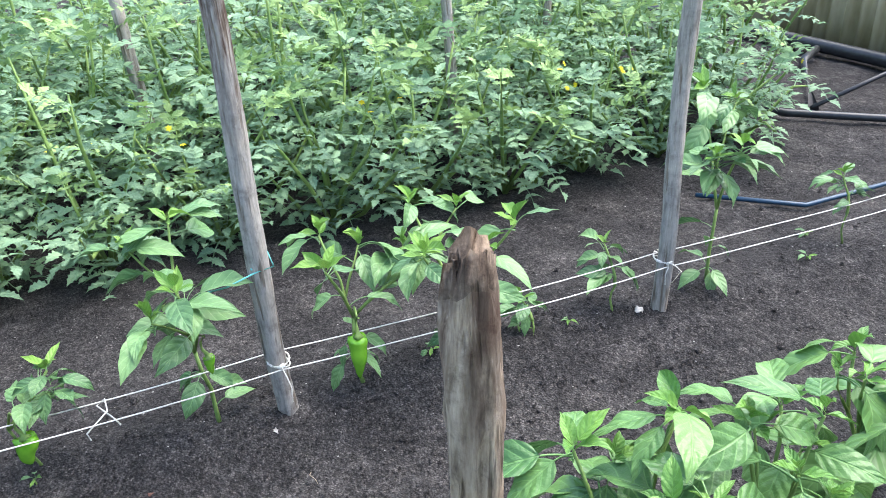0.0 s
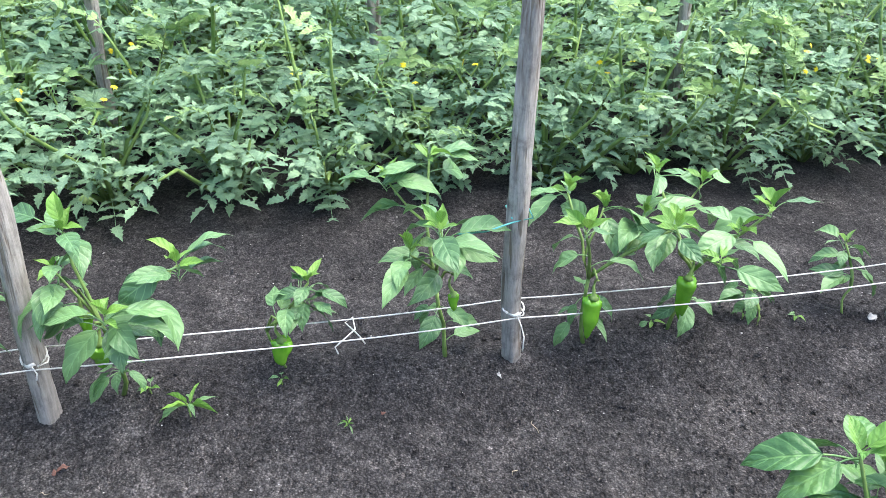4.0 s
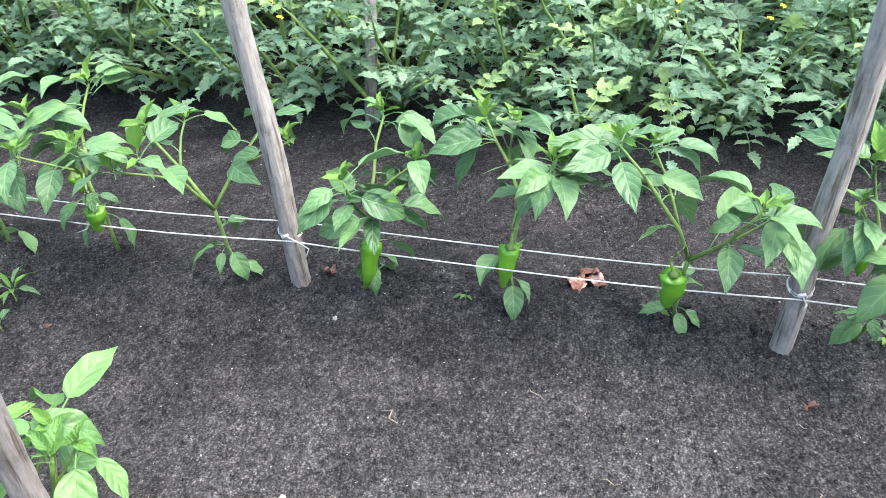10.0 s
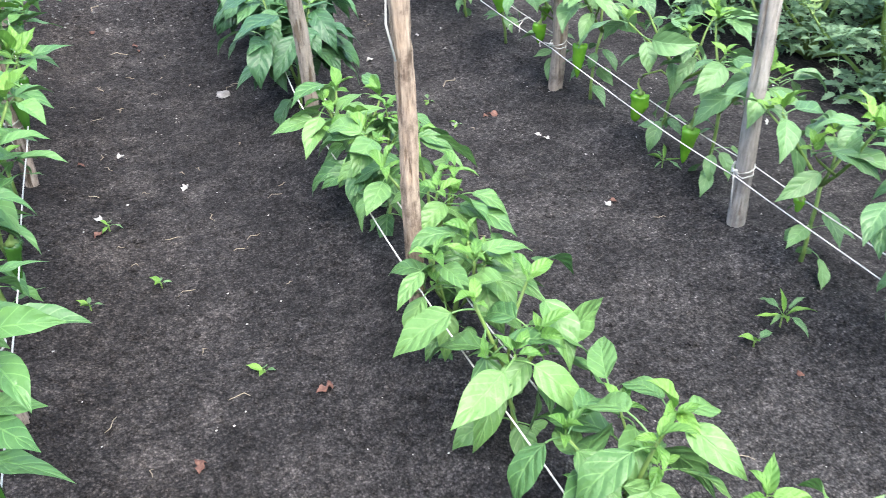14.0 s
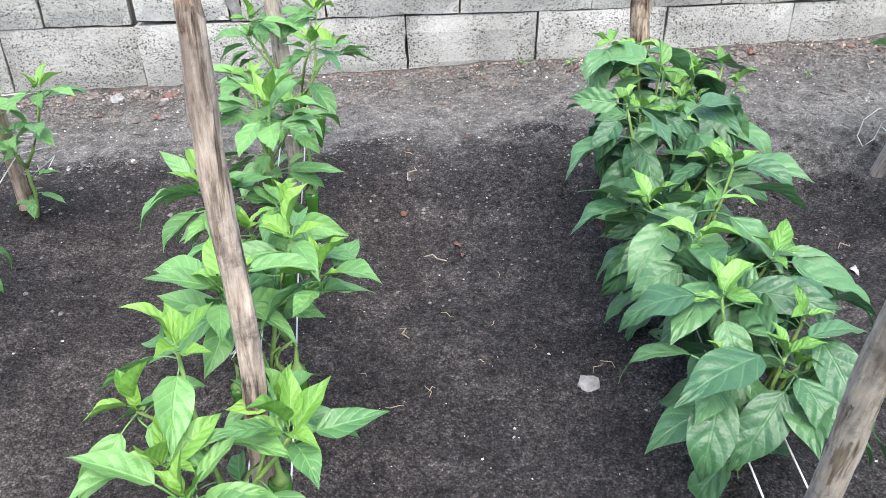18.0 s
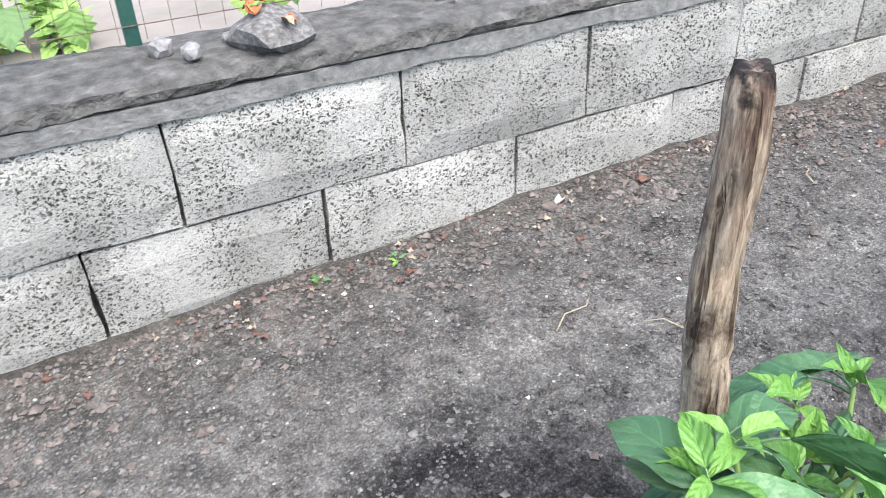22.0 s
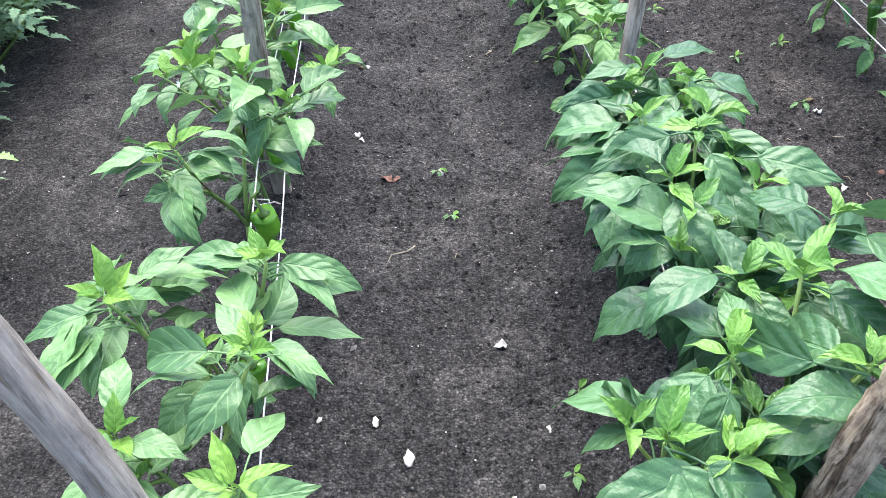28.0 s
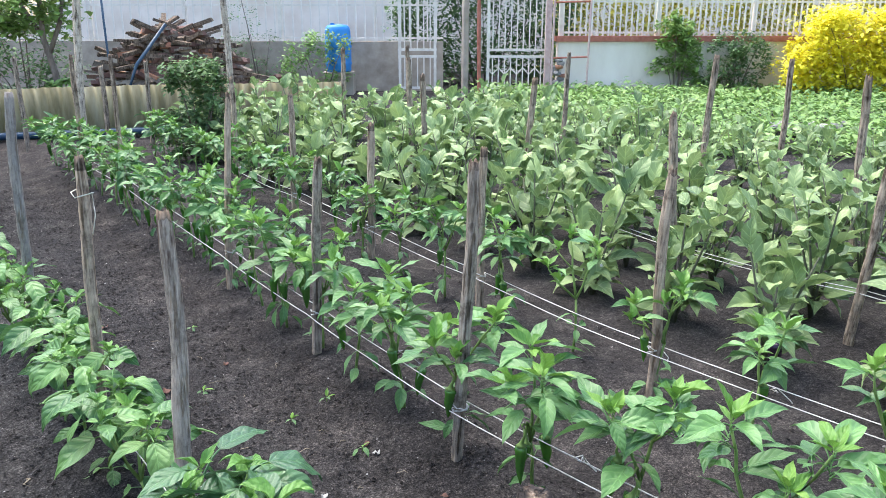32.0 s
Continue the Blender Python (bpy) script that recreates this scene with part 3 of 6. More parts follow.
def part(name, bm, material, parent, label=""):
    """Links a bmesh, or a mesh, as one object under a thing or a part."""
    if isinstance(bm, bmesh.types.BMesh):
        me = bpy.data.meshes.new(name)
        bm.to_mesh(me)
        bm.free()
    else:
        me = bm
    if material and not me.materials:
        me.materials.append(material)
    ob = new(name, me)
    ob.parent = parent
    if label:
        tagged(ob, label)
    return ob


def thing(name, m, label, category, group="", kind=""):
    ob = new(name)
    ob.empty_display_size = 0.1
    ob.matrix_world = m
    return tagged(ob, label, category, group, kind)


class Geo:
    """Collects vertices and faces of one mesh."""

    def __init__(self):
        self.v, self.f, self.uv = [], [], []

    def add(self, verts, faces, uvs=None):
        n = len(self.v)
        self.v.extend(verts)
        self.f.extend([tuple(i + n for i in f) for f in faces])
        self.uv.extend(uvs if uvs is not None else [(0.5, 0.5)] * len(verts))

    def tube(self, pts, radii, sides=6, cap=True):
        pts = [Vector(p) for p in pts]
        rings, faces, verts = len(pts), [], []
        for i, p in enumerate(pts):
            d = (pts[min(i + 1, rings - 1)] - pts[max(i - 1, 0)])
            d = d.normalized() if d.length > 1e-9 else Vector((0, 0, 1))
            a = d.orthogonal().normalized() if abs(d.z) < 0.9 else Vector((1, 0, 0)).cross(d).normalized()
            b = d.cross(a)
            r = radii[i] if isinstance(radii, (list, tuple)) else radii
            for s in range(sides):
                w = 2 * math.pi * s / sides
                verts.append(p + (a * math.cos(w) + b * math.sin(w)) * r)
        for i in range(rings - 1):
            for s in range(sides):
                s2 = (s + 1) % sides
                faces.append((i * sides + s, i * sides + s2, (i + 1) * sides + s2, (i + 1) * sides + s))
        if cap:
            faces.append(tuple(range(sides - 1, -1, -1)))
            faces.append(tuple((rings - 1) * sides + s for s in range(sides)))
        self.add(verts, faces)
        return self

    def box(self, m, sx, sy, sz):
        vs = [m @ Vector((x * sx / 2, y * sy / 2, z * sz / 2)) for x in (-1, 1) for y in (-1, 1) for z in (-1, 1)]
        self.add(vs, [(0, 1, 3, 2), (4, 6, 7, 5), (0, 4, 5, 1), (2, 3, 7, 6), (0, 2, 6, 4), (1, 5, 7, 3)])
        return self

    def mesh(self, name, material=None, smooth=False):
        return mesh_of(name, self.v, self.f, material, smooth, self.uv)


def fbm(x, y, z=0.0, o=4):
    return noise.fractal(Vector((x, y, z)), 1.0, 2.0, o)


# rows of plants: the line's x at a given y
def row_a(y): return 1.60
def row_b(y): return 0.66 + 0.05 * max(0.0, min(1.0, -y))
def row_c(y): return -0.31 + 0.02 * (y - 3.0)
def row_d(y): return -1.15 + 0.03 * (y - 3.0)


def smooth_step(a, b, v):
    u = min(1.0, max(0.0, (v - a) / (b - a)))
    return u * u * (3 - 2 * u)


def height(x, y, rough=True):
    z = 0.0
    near = smooth_step(-6.0, -3.5, y)
    for f in (row_a, row_b, row_c, row_d):
        z += 0.05 * near * math.exp(-((x - f(y)) / 0.17) ** 2) * (1 - smooth_step(5.3, 5.8, y))
    s = smooth_step(5.05, 5.75, y) * (1 - smooth_step(9.0, 14.0, y))
    z += s * (0.105 + 0.034 * max(-2.0, min(4.0, x)))
    if rough and -5 < x < 6 and -6 < y < 9:
        z += 0.014 * fbm(x * 2.2, y * 2.2, 3.0, 3) + 0.008 * fbm(x * 9, y * 9, 8.0, 3)
        z += 0.0045 * fbm(x * 28, y * 28, 1.0, 2) * (1 - 0.5 * s)
    return z


def place(x, y, dz=0.0, rz=0.0):
    return Matrix.Translation((x, y, height(x, y, False) + dz)) @ Matrix.Rotation(rz, 4, "Z")


# ---- ground ----
def build_ground():
    def lines(lo, hi, step, far):
        inner = list(np.arange(lo, hi + 1e-6, step))
        out, d = [], step
        a = lo
        left = []
        while a > -far:
            d *= 1.35
            a -= d
            left.append(a)
        b, d = hi, step
        right = []
        while b < far:
            d *= 1.35
            b += d
            right.append(b)
        return left[::-1] + inner + right
    xs, ys = lines(-3.0, 4.2, 0.036, 400), lines(-5.0, 6.6, 0.034, 400)
    verts = [(x, y, height(x, y)) for y in ys for x in xs]
    n = len(xs)
    faces = [(j * n + i, j * n + i + 1, (j + 1) * n + i + 1, (j + 1) * n + i) for j in range(len(ys) - 1) for i in range(n - 1)]
    ob = new("ground", mesh_of("ground", verts, faces, SOIL, True))
    tagged(ob, "dark volcanic garden soil, crumbly, grey and sandy beside the wall", "ground", kind="structure")


build_ground()


# ---- leaves ----
def leaf_outline(v):
    """Half width of a pointed ovate blade along its length, widest near a third, drawn out to a tip."""
    if v <= 0.0 or v >= 1.0:
        return 0.0
    return math.sin(math.pi * v ** 0.70) ** 0.85 * (1 - 0.42 * smooth_step(0.55, 1.0, v))


def leaf_geo(geo, length, width, petiole, droop, cup, seed, nl=8, nu=4, wave=0.08, start=0.5, lobes=0.0, m=None, kink=0.0, quilt=0.0, teeth=0.0):
    """A pointed leaf that grows along +Y from the origin: its arched stalk, then the blade, folded at the midrib and raised between the veins."""
    r = random.Random(seed)
    ph, tw = r.uniform(0, 6), r.uniform(-0.4, 0.4)
    side = r.uniform(-0.12, 0.12)
    y, z, a = 0.0, 0.0, start
    m = m or Matrix()
    if petiole > 0:
        pts = []
        for i in range(5):
            pts.append(m @ Vector((0, y, z)))
            if i < 4:
                y += math.cos(a) * petiole / 4
                z += math.sin(a) * petiole / 4
                a -= 0.10 + kink * 0.18 * i
        t_ = length
        geo.tube(pts, [0.019 * t_, 0.0155 * t_, 0.0135 * t_, 0.0125 * t_, 0.013 * t_], 4, False)
    verts, faces, uvs = [], [], []
    step = length / nl
    for i in range(nl + 1):
        v = i / nl
        w = width * 0.5 * leaf_outline(v)
        w *= 1 + lobes * math.sin(v * 16 + ph)
        if teeth and 0 < i < nl:
            w *= 1 + teeth * (0.5 if i % 2 else -0.8)
        for k in range(nu + 1):
            u = 2 * k / nu - 1
            lift = cup * abs(u) * w + wave * w * (math.sin(v * 9 + ph + (2.2 if u > 0 else 0)) + 0.5 * math.sin(v * 17 + ph * 2 + u)) * abs(u) ** 1.5
            if quilt:
                lift += quilt * width * math.sin(math.pi * min(1.0, abs(u) * 1.1)) * abs(math.sin(math.pi * (5 * v - 1.3 * abs(u) + 0.3)))
            twist = tw * v
            px, pz = u * w * math.cos(twist) + side * length * v * v, lift + u * w * math.sin(twist)
            verts.append(m @ Vector((px, y - pz * math.sin(a) - (teeth * 0.3 * step * abs(u) if i % 2 else 0), z + pz * math.cos(a))))
            uvs.append((0.5 + 0.5 * u, v))
        y += math.cos(a) * step
        z += math.sin(a) * step
        a -= droop / nl * (0.5 + v)
    c = nu + 1
    for i in range(nl):
        for k in range(nu):
            faces.append((i * c + k, i * c + k + 1, (i + 1) * c + k + 1, (i + 1) * c + k))
    geo.add(verts, faces, uvs)


def leaf_mesh(name, material, *args, **kw):
    g = Geo()
    leaf_geo(g, *args, **kw)
    return g.mesh(name, material, True)


def leaf_set(name, material, n, width, droop, cup, petiole, wave, start=(0.3, 0.7), kink=0.0, quilt=0.02):
    r = random.Random(name)
    return [leaf_mesh(name, material, 1.0, width * r.uniform(0.85, 1.15), petiole * r.uniform(0.6, 1.4), r.uniform(*droop), r.uniform(*cup), i, 14, 6,
                      wave=wave, start=r.uniform(*start), kink=kink * r.uniform(0.5, 1.3), quilt=quilt) for i in range(n)]


SET_A = leaf_set("leaf", LEAF_A, 18, 0.47, (0.2, 1.4), (0.05, 0.5), 0.44, 0.13, (0.4, 0.85), 0.35, 0.012)
SET_YOUNG = leaf_set("young_leaf", LEAF_YOUNG, 10, 0.42, (0.0, 1.3), (0.3, 0.9), 0.14, 0.16, (0.3, 0.9), 0.0, 0.01)
SET_B = leaf_set("leaf", LEAF_B, 18, 0.50, (0.4, 1.7), (0.0, 0.4), 0.34, 0.13, (0.3, 0.8), 0.3, 0.02)
LEAF_C = leaf_material("pepper_leaf_slender", (0.058, 0.150, 0.050), (0.155, 0.315, 0.092), rough=0.34, vein=0.3, pucker=0.0018, trans=0.16)
SET_C = leaf_set("slender_leaf", LEAF_C, 18, 0.43, (0.1, 1.3), (0.05, 0.55), 0.40, 0.13, (0.45, 0.95), 0.3, 0.012)
LEAF_M = leaf_material("pepper_leaf_broad", (0.054, 0.142, 0.044), (0.168, 0.318, 0.092), rough=0.33, vein=0.34, pucker=0.0026, trans=0.15)
SET_M = leaf_set("broad_leaf", LEAF_M, 18, 0.48, (0.4, 1.7), (0.0, 0.4), 0.34, 0.13, (0.3, 0.8), 0.3, 0.018)
SET_YOUNG_B = leaf_set("young_leaf", LEAF_YOUNG_B, 10, 0.42, (0.4, 1.7), (0.3, 0.9), 0.12, 0.18, (0.2, 0.8), 0.0, 0.014)


def pepper_fruit_mesh(name, length, r, material, seed, curve=0.0, blunt=3.0):
    """A lobed pepper hanging down: square shoulders sunk round the stalk, shallow furrows, a narrowing end."""
    verts, faces = [], []
    rings, sides = 14, 18
    for i in range(rings + 1):
        v = i / rings
        if v < 0.10:
            rad = r * (0.30 + 0.70 * math.sin(v / 0.10 * math.pi / 2) ** 0.6)
        else:
            u = (v - 0.10) / 0.90
            rad = r * (1 - 0.45 * u) * (1 - u ** blunt) ** 0.6 + 0.0008
        rad *= 1 + 0.05 * math.sin(v * 13 + seed) * (0 if v < 0.1 else 1)
        off = curve * v * v + 0.12 * r * math.sin(v * 7 + seed)
        for s in range(sides):
            w = 2 * math.pi * s / sides
            f = abs(math.cos(1.5 * w + seed)) ** 0.6
            rr = rad * (0.82 + 0.22 * f) * (1 if v < 0.9 else 0.9)
            zz = -v * length + (0.35 * r * (f - 0.8) if v < 0.1 else 0) + (0.25 * r * (1 - v / 0.1) * -1 if v < 0.05 else 0)
            verts.append((rr * math.cos(w) + off, rr * math.sin(w), zz))
    for i in range(rings):
        for s in range(sides):
            s2 = (s + 1) % sides
            faces.append((i * sides + s, (i + 1) * sides + s, (i + 1) * sides + s2, i * sides + s2))
    faces.append(tuple(range(sides)))
    faces.append(tuple(rings * sides + s for s in range(sides - 1, -1, -1)))
    return mesh_of(name, verts, faces, material, True)


LONG, LONGISH, BLOCK_PEPPER, SMALL_PEPPER, TINY_PEPPER = FRUITS = [
    pepper_fruit_mesh("pepper", l, r, FRUIT, i, c, b) for i, (l, r, c, b) in enumerate([(0.165, 0.0265, 0.022, 2.0), (0.13, 0.026, -0.010, 2.4), (0.105, 0.031, 0.0, 4.0), (0.078, 0.027, 0.004, 3.6), (0.05, 0.014, 0.006, 2.6)])]
FRUITS_DARK = [pepper_fruit_mesh("pepper", l, r, FRUIT_DARK, i, c, 2.4) for i, (l, r, c) in enumerate([(0.115, 0.0165, 0.008), (0.10, 0.017, -0.01), (0.08, 0.018, 0.004)])]
STALK = Geo().tube([(-0.006, 0, 0.052), (0.010, 0, 0.040), (0.011, 0, 0.024), (0.003, 0, 0.008), (0, 0, -0.001), (0, 0, -0.006)], [0.0028, 0.0034, 0.0038, 0.0048, 0.008, 0.015], 8).mesh("stalk", STEM, True)


def flower_mesh(name, r, material):
    g = Geo()
    for k in range(6):
        leaf_geo(g, r, r * 0.6, 0, 0.8, 0.2, k, 3, 2, 0.0, -0.1, m=Matrix.Rotation(k * math.pi / 3, 4, "Z"))
    return g.mesh(name, material, True)


FLOWER = flower_mesh("flower", 0.009, PETAL)


def joined(meshes, placed, name, material):
    """One mesh out of many placed leaves."""
    vs, fs, uvs, n = [], [], [], 0
    for idx, m in placed:
        co, faces, uv = meshes[idx]
        mat4 = np.array(m)
        vs.append(co @ mat4[:3, :3].T + mat4[:3, 3])
        fs.extend([tuple(i + n for i in f) for f in faces])
        uvs.append(uv)
        n += len(co)
    return mesh_of(name, np.concatenate(vs).tolist(), fs, material, True, np.concatenate(uvs).tolist())


def raw(me):
    co = np.empty(len(me.vertices) * 3)
    me.vertices.foreach_get("co", co)
    uv = np.zeros((len(me.vertices), 2))
    faces = [tuple(p.vertices) for p in me.polygons]
    layer = me.uv_layers[0].data
    k = 0
    for f in faces:
        for v in f:
            uv[v] = layer[k].uv
            k += 1
    return co.reshape(-1, 3), faces, uv


def bent(a, b, r, amount, n=4):
    """A wavering line from a to b."""
    side = Vector((r.uniform(-1, 1), r.uniform(-1, 1), r.uniform(-0.3, 0.3))) * amount
    return [a.lerp(b, k / n) + side * math.sin(math.pi * k / n) + (Vector((r.uniform(-1, 1), r.uniform(-1, 1), 0)) * amount * 0.35 if 0 < k < n else Vector()) for k in range(n + 1)]


def pepper_plant(x, y, tall, leaf, count, lush, seed, fruits=(), rot=None, young=True, spread=1.0, bare=0.35, small=False, label="", group="", near=True, blades=None):
    """A pepper: a wavering stem that forks twice, a rosette of young leaves on each shoot, long-stalked leaves below, a few small ones at the foot."""
    r = random.Random(seed)
    heap = {}
    def put(mesh, m):
        if near:
            part("leaf", mesh, None, root).matrix_local = m
        else:
            heap.setdefault(mesh.materials[0], []).append((mesh, m))
    def turn(p, az, el, roll, s):
        return Matrix.Translation(p) @ Matrix.Rotation(az, 4, "Z") @ Matrix.Rotation(el, 4, "X") @ Matrix.Rotation(roll, 4, "Y") @ Matrix.Diagonal((s, s, s, 1))
    root = thing("pepper_plant", place(x, y, -0.01, r.uniform(0, 6.28) if rot is None else rot), label, "pepper plant", group)
    g = Geo()
    leaves, fresh = (blades or SET_B, SET_YOUNG_B) if lush else (blades or SET_A, SET_YOUNG)
    sway = Vector((r.uniform(-0.04, 0.04), r.uniform(-0.04, 0.04), 0))
    fork = tall * r.uniform(bare, bare + 0.10)
    lead = bent(Vector((0, 0, 0)), sway + Vector((0, 0, fork)), r, 0.012)
    girth = 0.5 if small else 0.8
    g.tube(lead, [girth * w for w in (0.0085, 0.0072, 0.0068, 0.0064, 0.0066)], 7)
    tips, spots, feet = [], [], []
    n = 1 if small else r.choice((2, 3)) + (1 if lush else 0)
    for b in range(n):
        az = 2 * math.pi * b / n + r.uniform(-0.4, 0.4)
        out = Vector((math.cos(az), math.sin(az), 0))
        reach = tall * r.uniform(0.12, 0.26) * spread
        top = tall * r.uniform(0.74, 0.94)
        p2 = lead[-1] + out * reach + Vector((0, 0, top - fork))
        line = bent(lead[-1], p2, r, 0.016)
        g.tube(line, [0.0056, 0.005, 0.0044, 0.0038, 0.0032], 6)
        tips.append((p2, az, 1.0))
        for k in (1, 2, 3):
            spots.append((line[k], az + (1.3 if k % 2 else -1.3), 0.3 + 0.2 * k))
        if not small and r.random() < 0.85:
            k = r.choice((1, 2))
            az2 = az + r.choice((-1, 1)) * r.uniform(0.7, 1.4)
            o2 = Vector((math.cos(az2), math.sin(az2), 0))
            e = line[k] + o2 * reach * r.uniform(0.6, 0.9) + Vector((0, 0, (top - line[k].z) * r.uniform(0.45, 0.85)))
            twig = bent(line[k], e, r, 0.008, 3)
            g.tube(twig, [0.0042, 0.0036, 0.003, 0.0026], 5)
            tips.append((e, az2, 0.8))
            spots.append((twig[1], az2, 0.6))
            spots.append((twig[2], az2 + 1.5, 0.7))
    for f in ((1, 2, 3) if lush else (1, 2, 2, 3)):
        feet.append(lead[f])
    made = 0
    az = r.uniform(0, 6.28)
    # shoots: upright bright young leaves, then a collar of full ones
    rose = 3 if count < 20 else 4 if lush else 5
    for tip, ta, k in tips:
        for q in range(rose if young else 0):
            az += 2.4
            s = leaf * k * (r.uniform(0.24, 0.46) if lush else r.uniform(0.28, 0.55) if blades is None else r.uniform(0.36, 0.72)) * (1.25 if small else 1)
            put(r.choice(fresh), turn(tip + Vector((0, 0, 0.004 * q)), az, r.uniform(0.1, 0.95), r.gauss(0, 0.3), s))
            made += 1
    collar = max(0, int((count - made) * (0.55 if lush else 0.52)))
    for q in range(collar):
        tip, ta, k = tips[q % len(tips)]
        az += 2.4 + r.uniform(-0.3, 0.3)
        s = leaf * r.uniform(0.62, 1.0)
        el = r.uniform(-0.4, 0.3) if lush else r.uniform(-0.25, 0.4)
        put(r.choice(leaves), turn(tip - Vector((0, 0, 0.007 * (q // len(tips)) + 0.004)), az, el, r.gauss(0, 0.35), s))
        made += 1
    low = 0 if small else (5 if lush else 7)
    for q in range(min(low, max(0, count - made))):
        az += 2.4 + r.uniform(-0.5, 0.5)
        s = leaf * r.uniform(0.42, 0.78)
        put(r.choice(leaves), turn(r.choice(feet), az, r.uniform(-0.7, 0.1), r.gauss(0, 0.3), s))
        made += 1
    while made < count:
        q, base, f = r.choice(spots)
        s = leaf * r.uniform(0.65, 1.12)
        put(r.choice(leaves), turn(q, base - math.pi / 2 + r.gauss(0, 0.7), r.uniform(-0.5, 0.2) if lush else r.uniform(-0.4, 0.25), r.gauss(0, 0.4), s))
        made += 1
    for material, items in heap.items():
        names = list(dict.fromkeys(me for me, _ in items))
        part("foliage", joined([raw(me) for me in names], [(names.index(me), m) for me, m in items], "foliage", material), None, root)
    inv = root.matrix_world.to_3x3().inverted()
    for mesh, fx, fy, fz, s in fruits:
        at = inv @ Vector((fx, fy, 0)) + Vector((0, 0, fz))
        ob = part("pepper", mesh, None, root, "hanging unripe pepper")
        ob.matrix_local = Matrix.Translation(at) @ Matrix.Rotation(r.uniform(0, 6), 4, "Z") @ Matrix.Rotation(r.uniform(-0.16, 0.16), 4, "X") @ Matrix.Diagonal((s, s, s, 1))
        part("stalk", STALK, None, ob)
        # the fruit's own twig, back to the stem
        grip = at + Vector((0, 0, 0.05 * s))
        home = lead[-1] if grip.z > fork * 0.8 else lead[3]
        g.tube([home, home.lerp(grip, 0.5) + Vector((0, 0, 0.03)), grip + Vector((0, 0, 0.006)), grip], [0.004, 0.0034, 0.003, 0.0028], 5)
    part("stem", g.mesh("stem", STEM, True), None, root)
    if not small and not lush:
        for k in range(r.choice((0, 0, 1))):
            tip, ta, _ = r.choice(tips)
            fl = part("flower", FLOWER, None, root, "small white flower")
            fl.matrix_local = Matrix.Translation(tip + Vector((r.uniform(-0.03, 0.03), r.uniform(-0.03, 0.03), -0.03))) @ Matrix.Rotation(r.uniform(1.2, 2.2), 4, "X")
    return root


# ---- stakes and twine ----
def stake(base, top, w, d, material, seed, square=0.6, jag=0.022, label="", group="", name="wooden_stake", tip=None, pitted=0.0, split_at=0.0):
    """A split wooden stake with drying cracks and a worn, uneven top; base and top are points on its axis."""
    r = random.Random(seed)
    base, top = Vector(base), Vector(top)
    axis = top - base
    length = axis.length
    q = axis.to_track_quat("Z", "Y")
    root = thing(name, Matrix.Translation(base) @ q.to_matrix().to_4x4() @ Matrix.Rotation(r.uniform(-0.5, 0.5), 4, "Z"), label, "stake", group)
    rings, sides = 46, 28
    ox, oy = r.uniform(0, 50), r.uniform(0, 50)
    cracks = [(r.uniform(0, 6.28), r.uniform(0.1, 0.22), r.uniform(0, 40)) for _ in range(7 if pitted == 0.5 else 3)] if jag else []
    def ring(i):
        v, out = i / rings, []
        bx, by = 0.016 * fbm(v * 2, ox, 1, 2), 0.016 * fbm(v * 2, oy, 5, 2)
        taper = (1.0 + 0.08 * (1 - v)) * (1 - (0.12 * smooth_step(0.9, 1.0, v) if tip else 0))
        for s in range(sides):
            a = 2 * math.pi * s / sides
            c, sn = math.cos(a), math.sin(a)
            k = (abs(c) ** 4 + abs(sn) ** 4) ** -0.25
            rad = (1 - square) + square * k
            rad *= taper * (1 + 0.10 * fbm(c * 1.3 + ox, sn * 1.3, v * 4, 3) + 0.10 * fbm(c * 5 + ox, sn * 5, v * 1.6, 2) + 0.05 * fbm(c * 3 + ox, sn * 3, v * 22, 2))
            for a0, wd, o in cracks:
                da = abs((a - a0 - 0.5 * fbm(v * 1.5, o, 2, 2) + math.pi) % (2 * math.pi) - math.pi)
                if da < wd * 1.5:
                    rad *= 1 - max(0.0, 0.10 + 0.35 * fbm(v * 3, o, 0, 2)) * (1 - da / (wd * 1.5))
            if pitted:
                rad *= 1 - pitted * max(0.0, fbm(c * 4 + oy, sn * 4, v * 30, 3) - 0.05)
            if split_at and v > split_at:
                rad *= 1 - 0.30 * smooth_step(0.2, 0.9, c) * smooth_step(split_at, split_at + 0.03, v)
            if i == rings:
                rad *= 0.84
            z = -0.12 + v * (length + 0.12)
            if i >= rings - 1:
                z += jag * fbm(c * 1.2 + oy, sn * 1.2, 9, 3)
            out.append((bx + c * rad * w / 2, by + sn * rad * d / 2, z))
        return out
    def wall_of(lo, hi):
        verts = [p for i in range(lo, hi + 1) for p in ring(i)]
        return verts, [(i * sides + s, i * sides + (s + 1) % sides, (i + 1) * sides + (s + 1) % sides, (i + 1) * sides + s) for i in range(hi - lo) for s in range(sides)]
    split = rings - r.choice((1, 1, 2)) if tip else rings
    for nm, lo, hi, m_ in (("post", 0, split, material), ("rotten_tip", split, rings, tip)):
        if lo == hi:
            continue
        verts, faces = wall_of(lo, hi)
        if hi == rings:
            n, last = len(verts), verts[-sides:]
            verts.append((sum(p[0] for p in last) / sides, sum(p[1] for p in last) / sides, length - jag * 0.8))
            o = n - sides
            faces += [(o + s, o + (s + 1) % sides, n) for s in range(sides)]
        part(nm, mesh_of(nm, verts, faces, m_, True), None, root, "dark worn tip" if nm == "rotten_tip" else "")
    return root


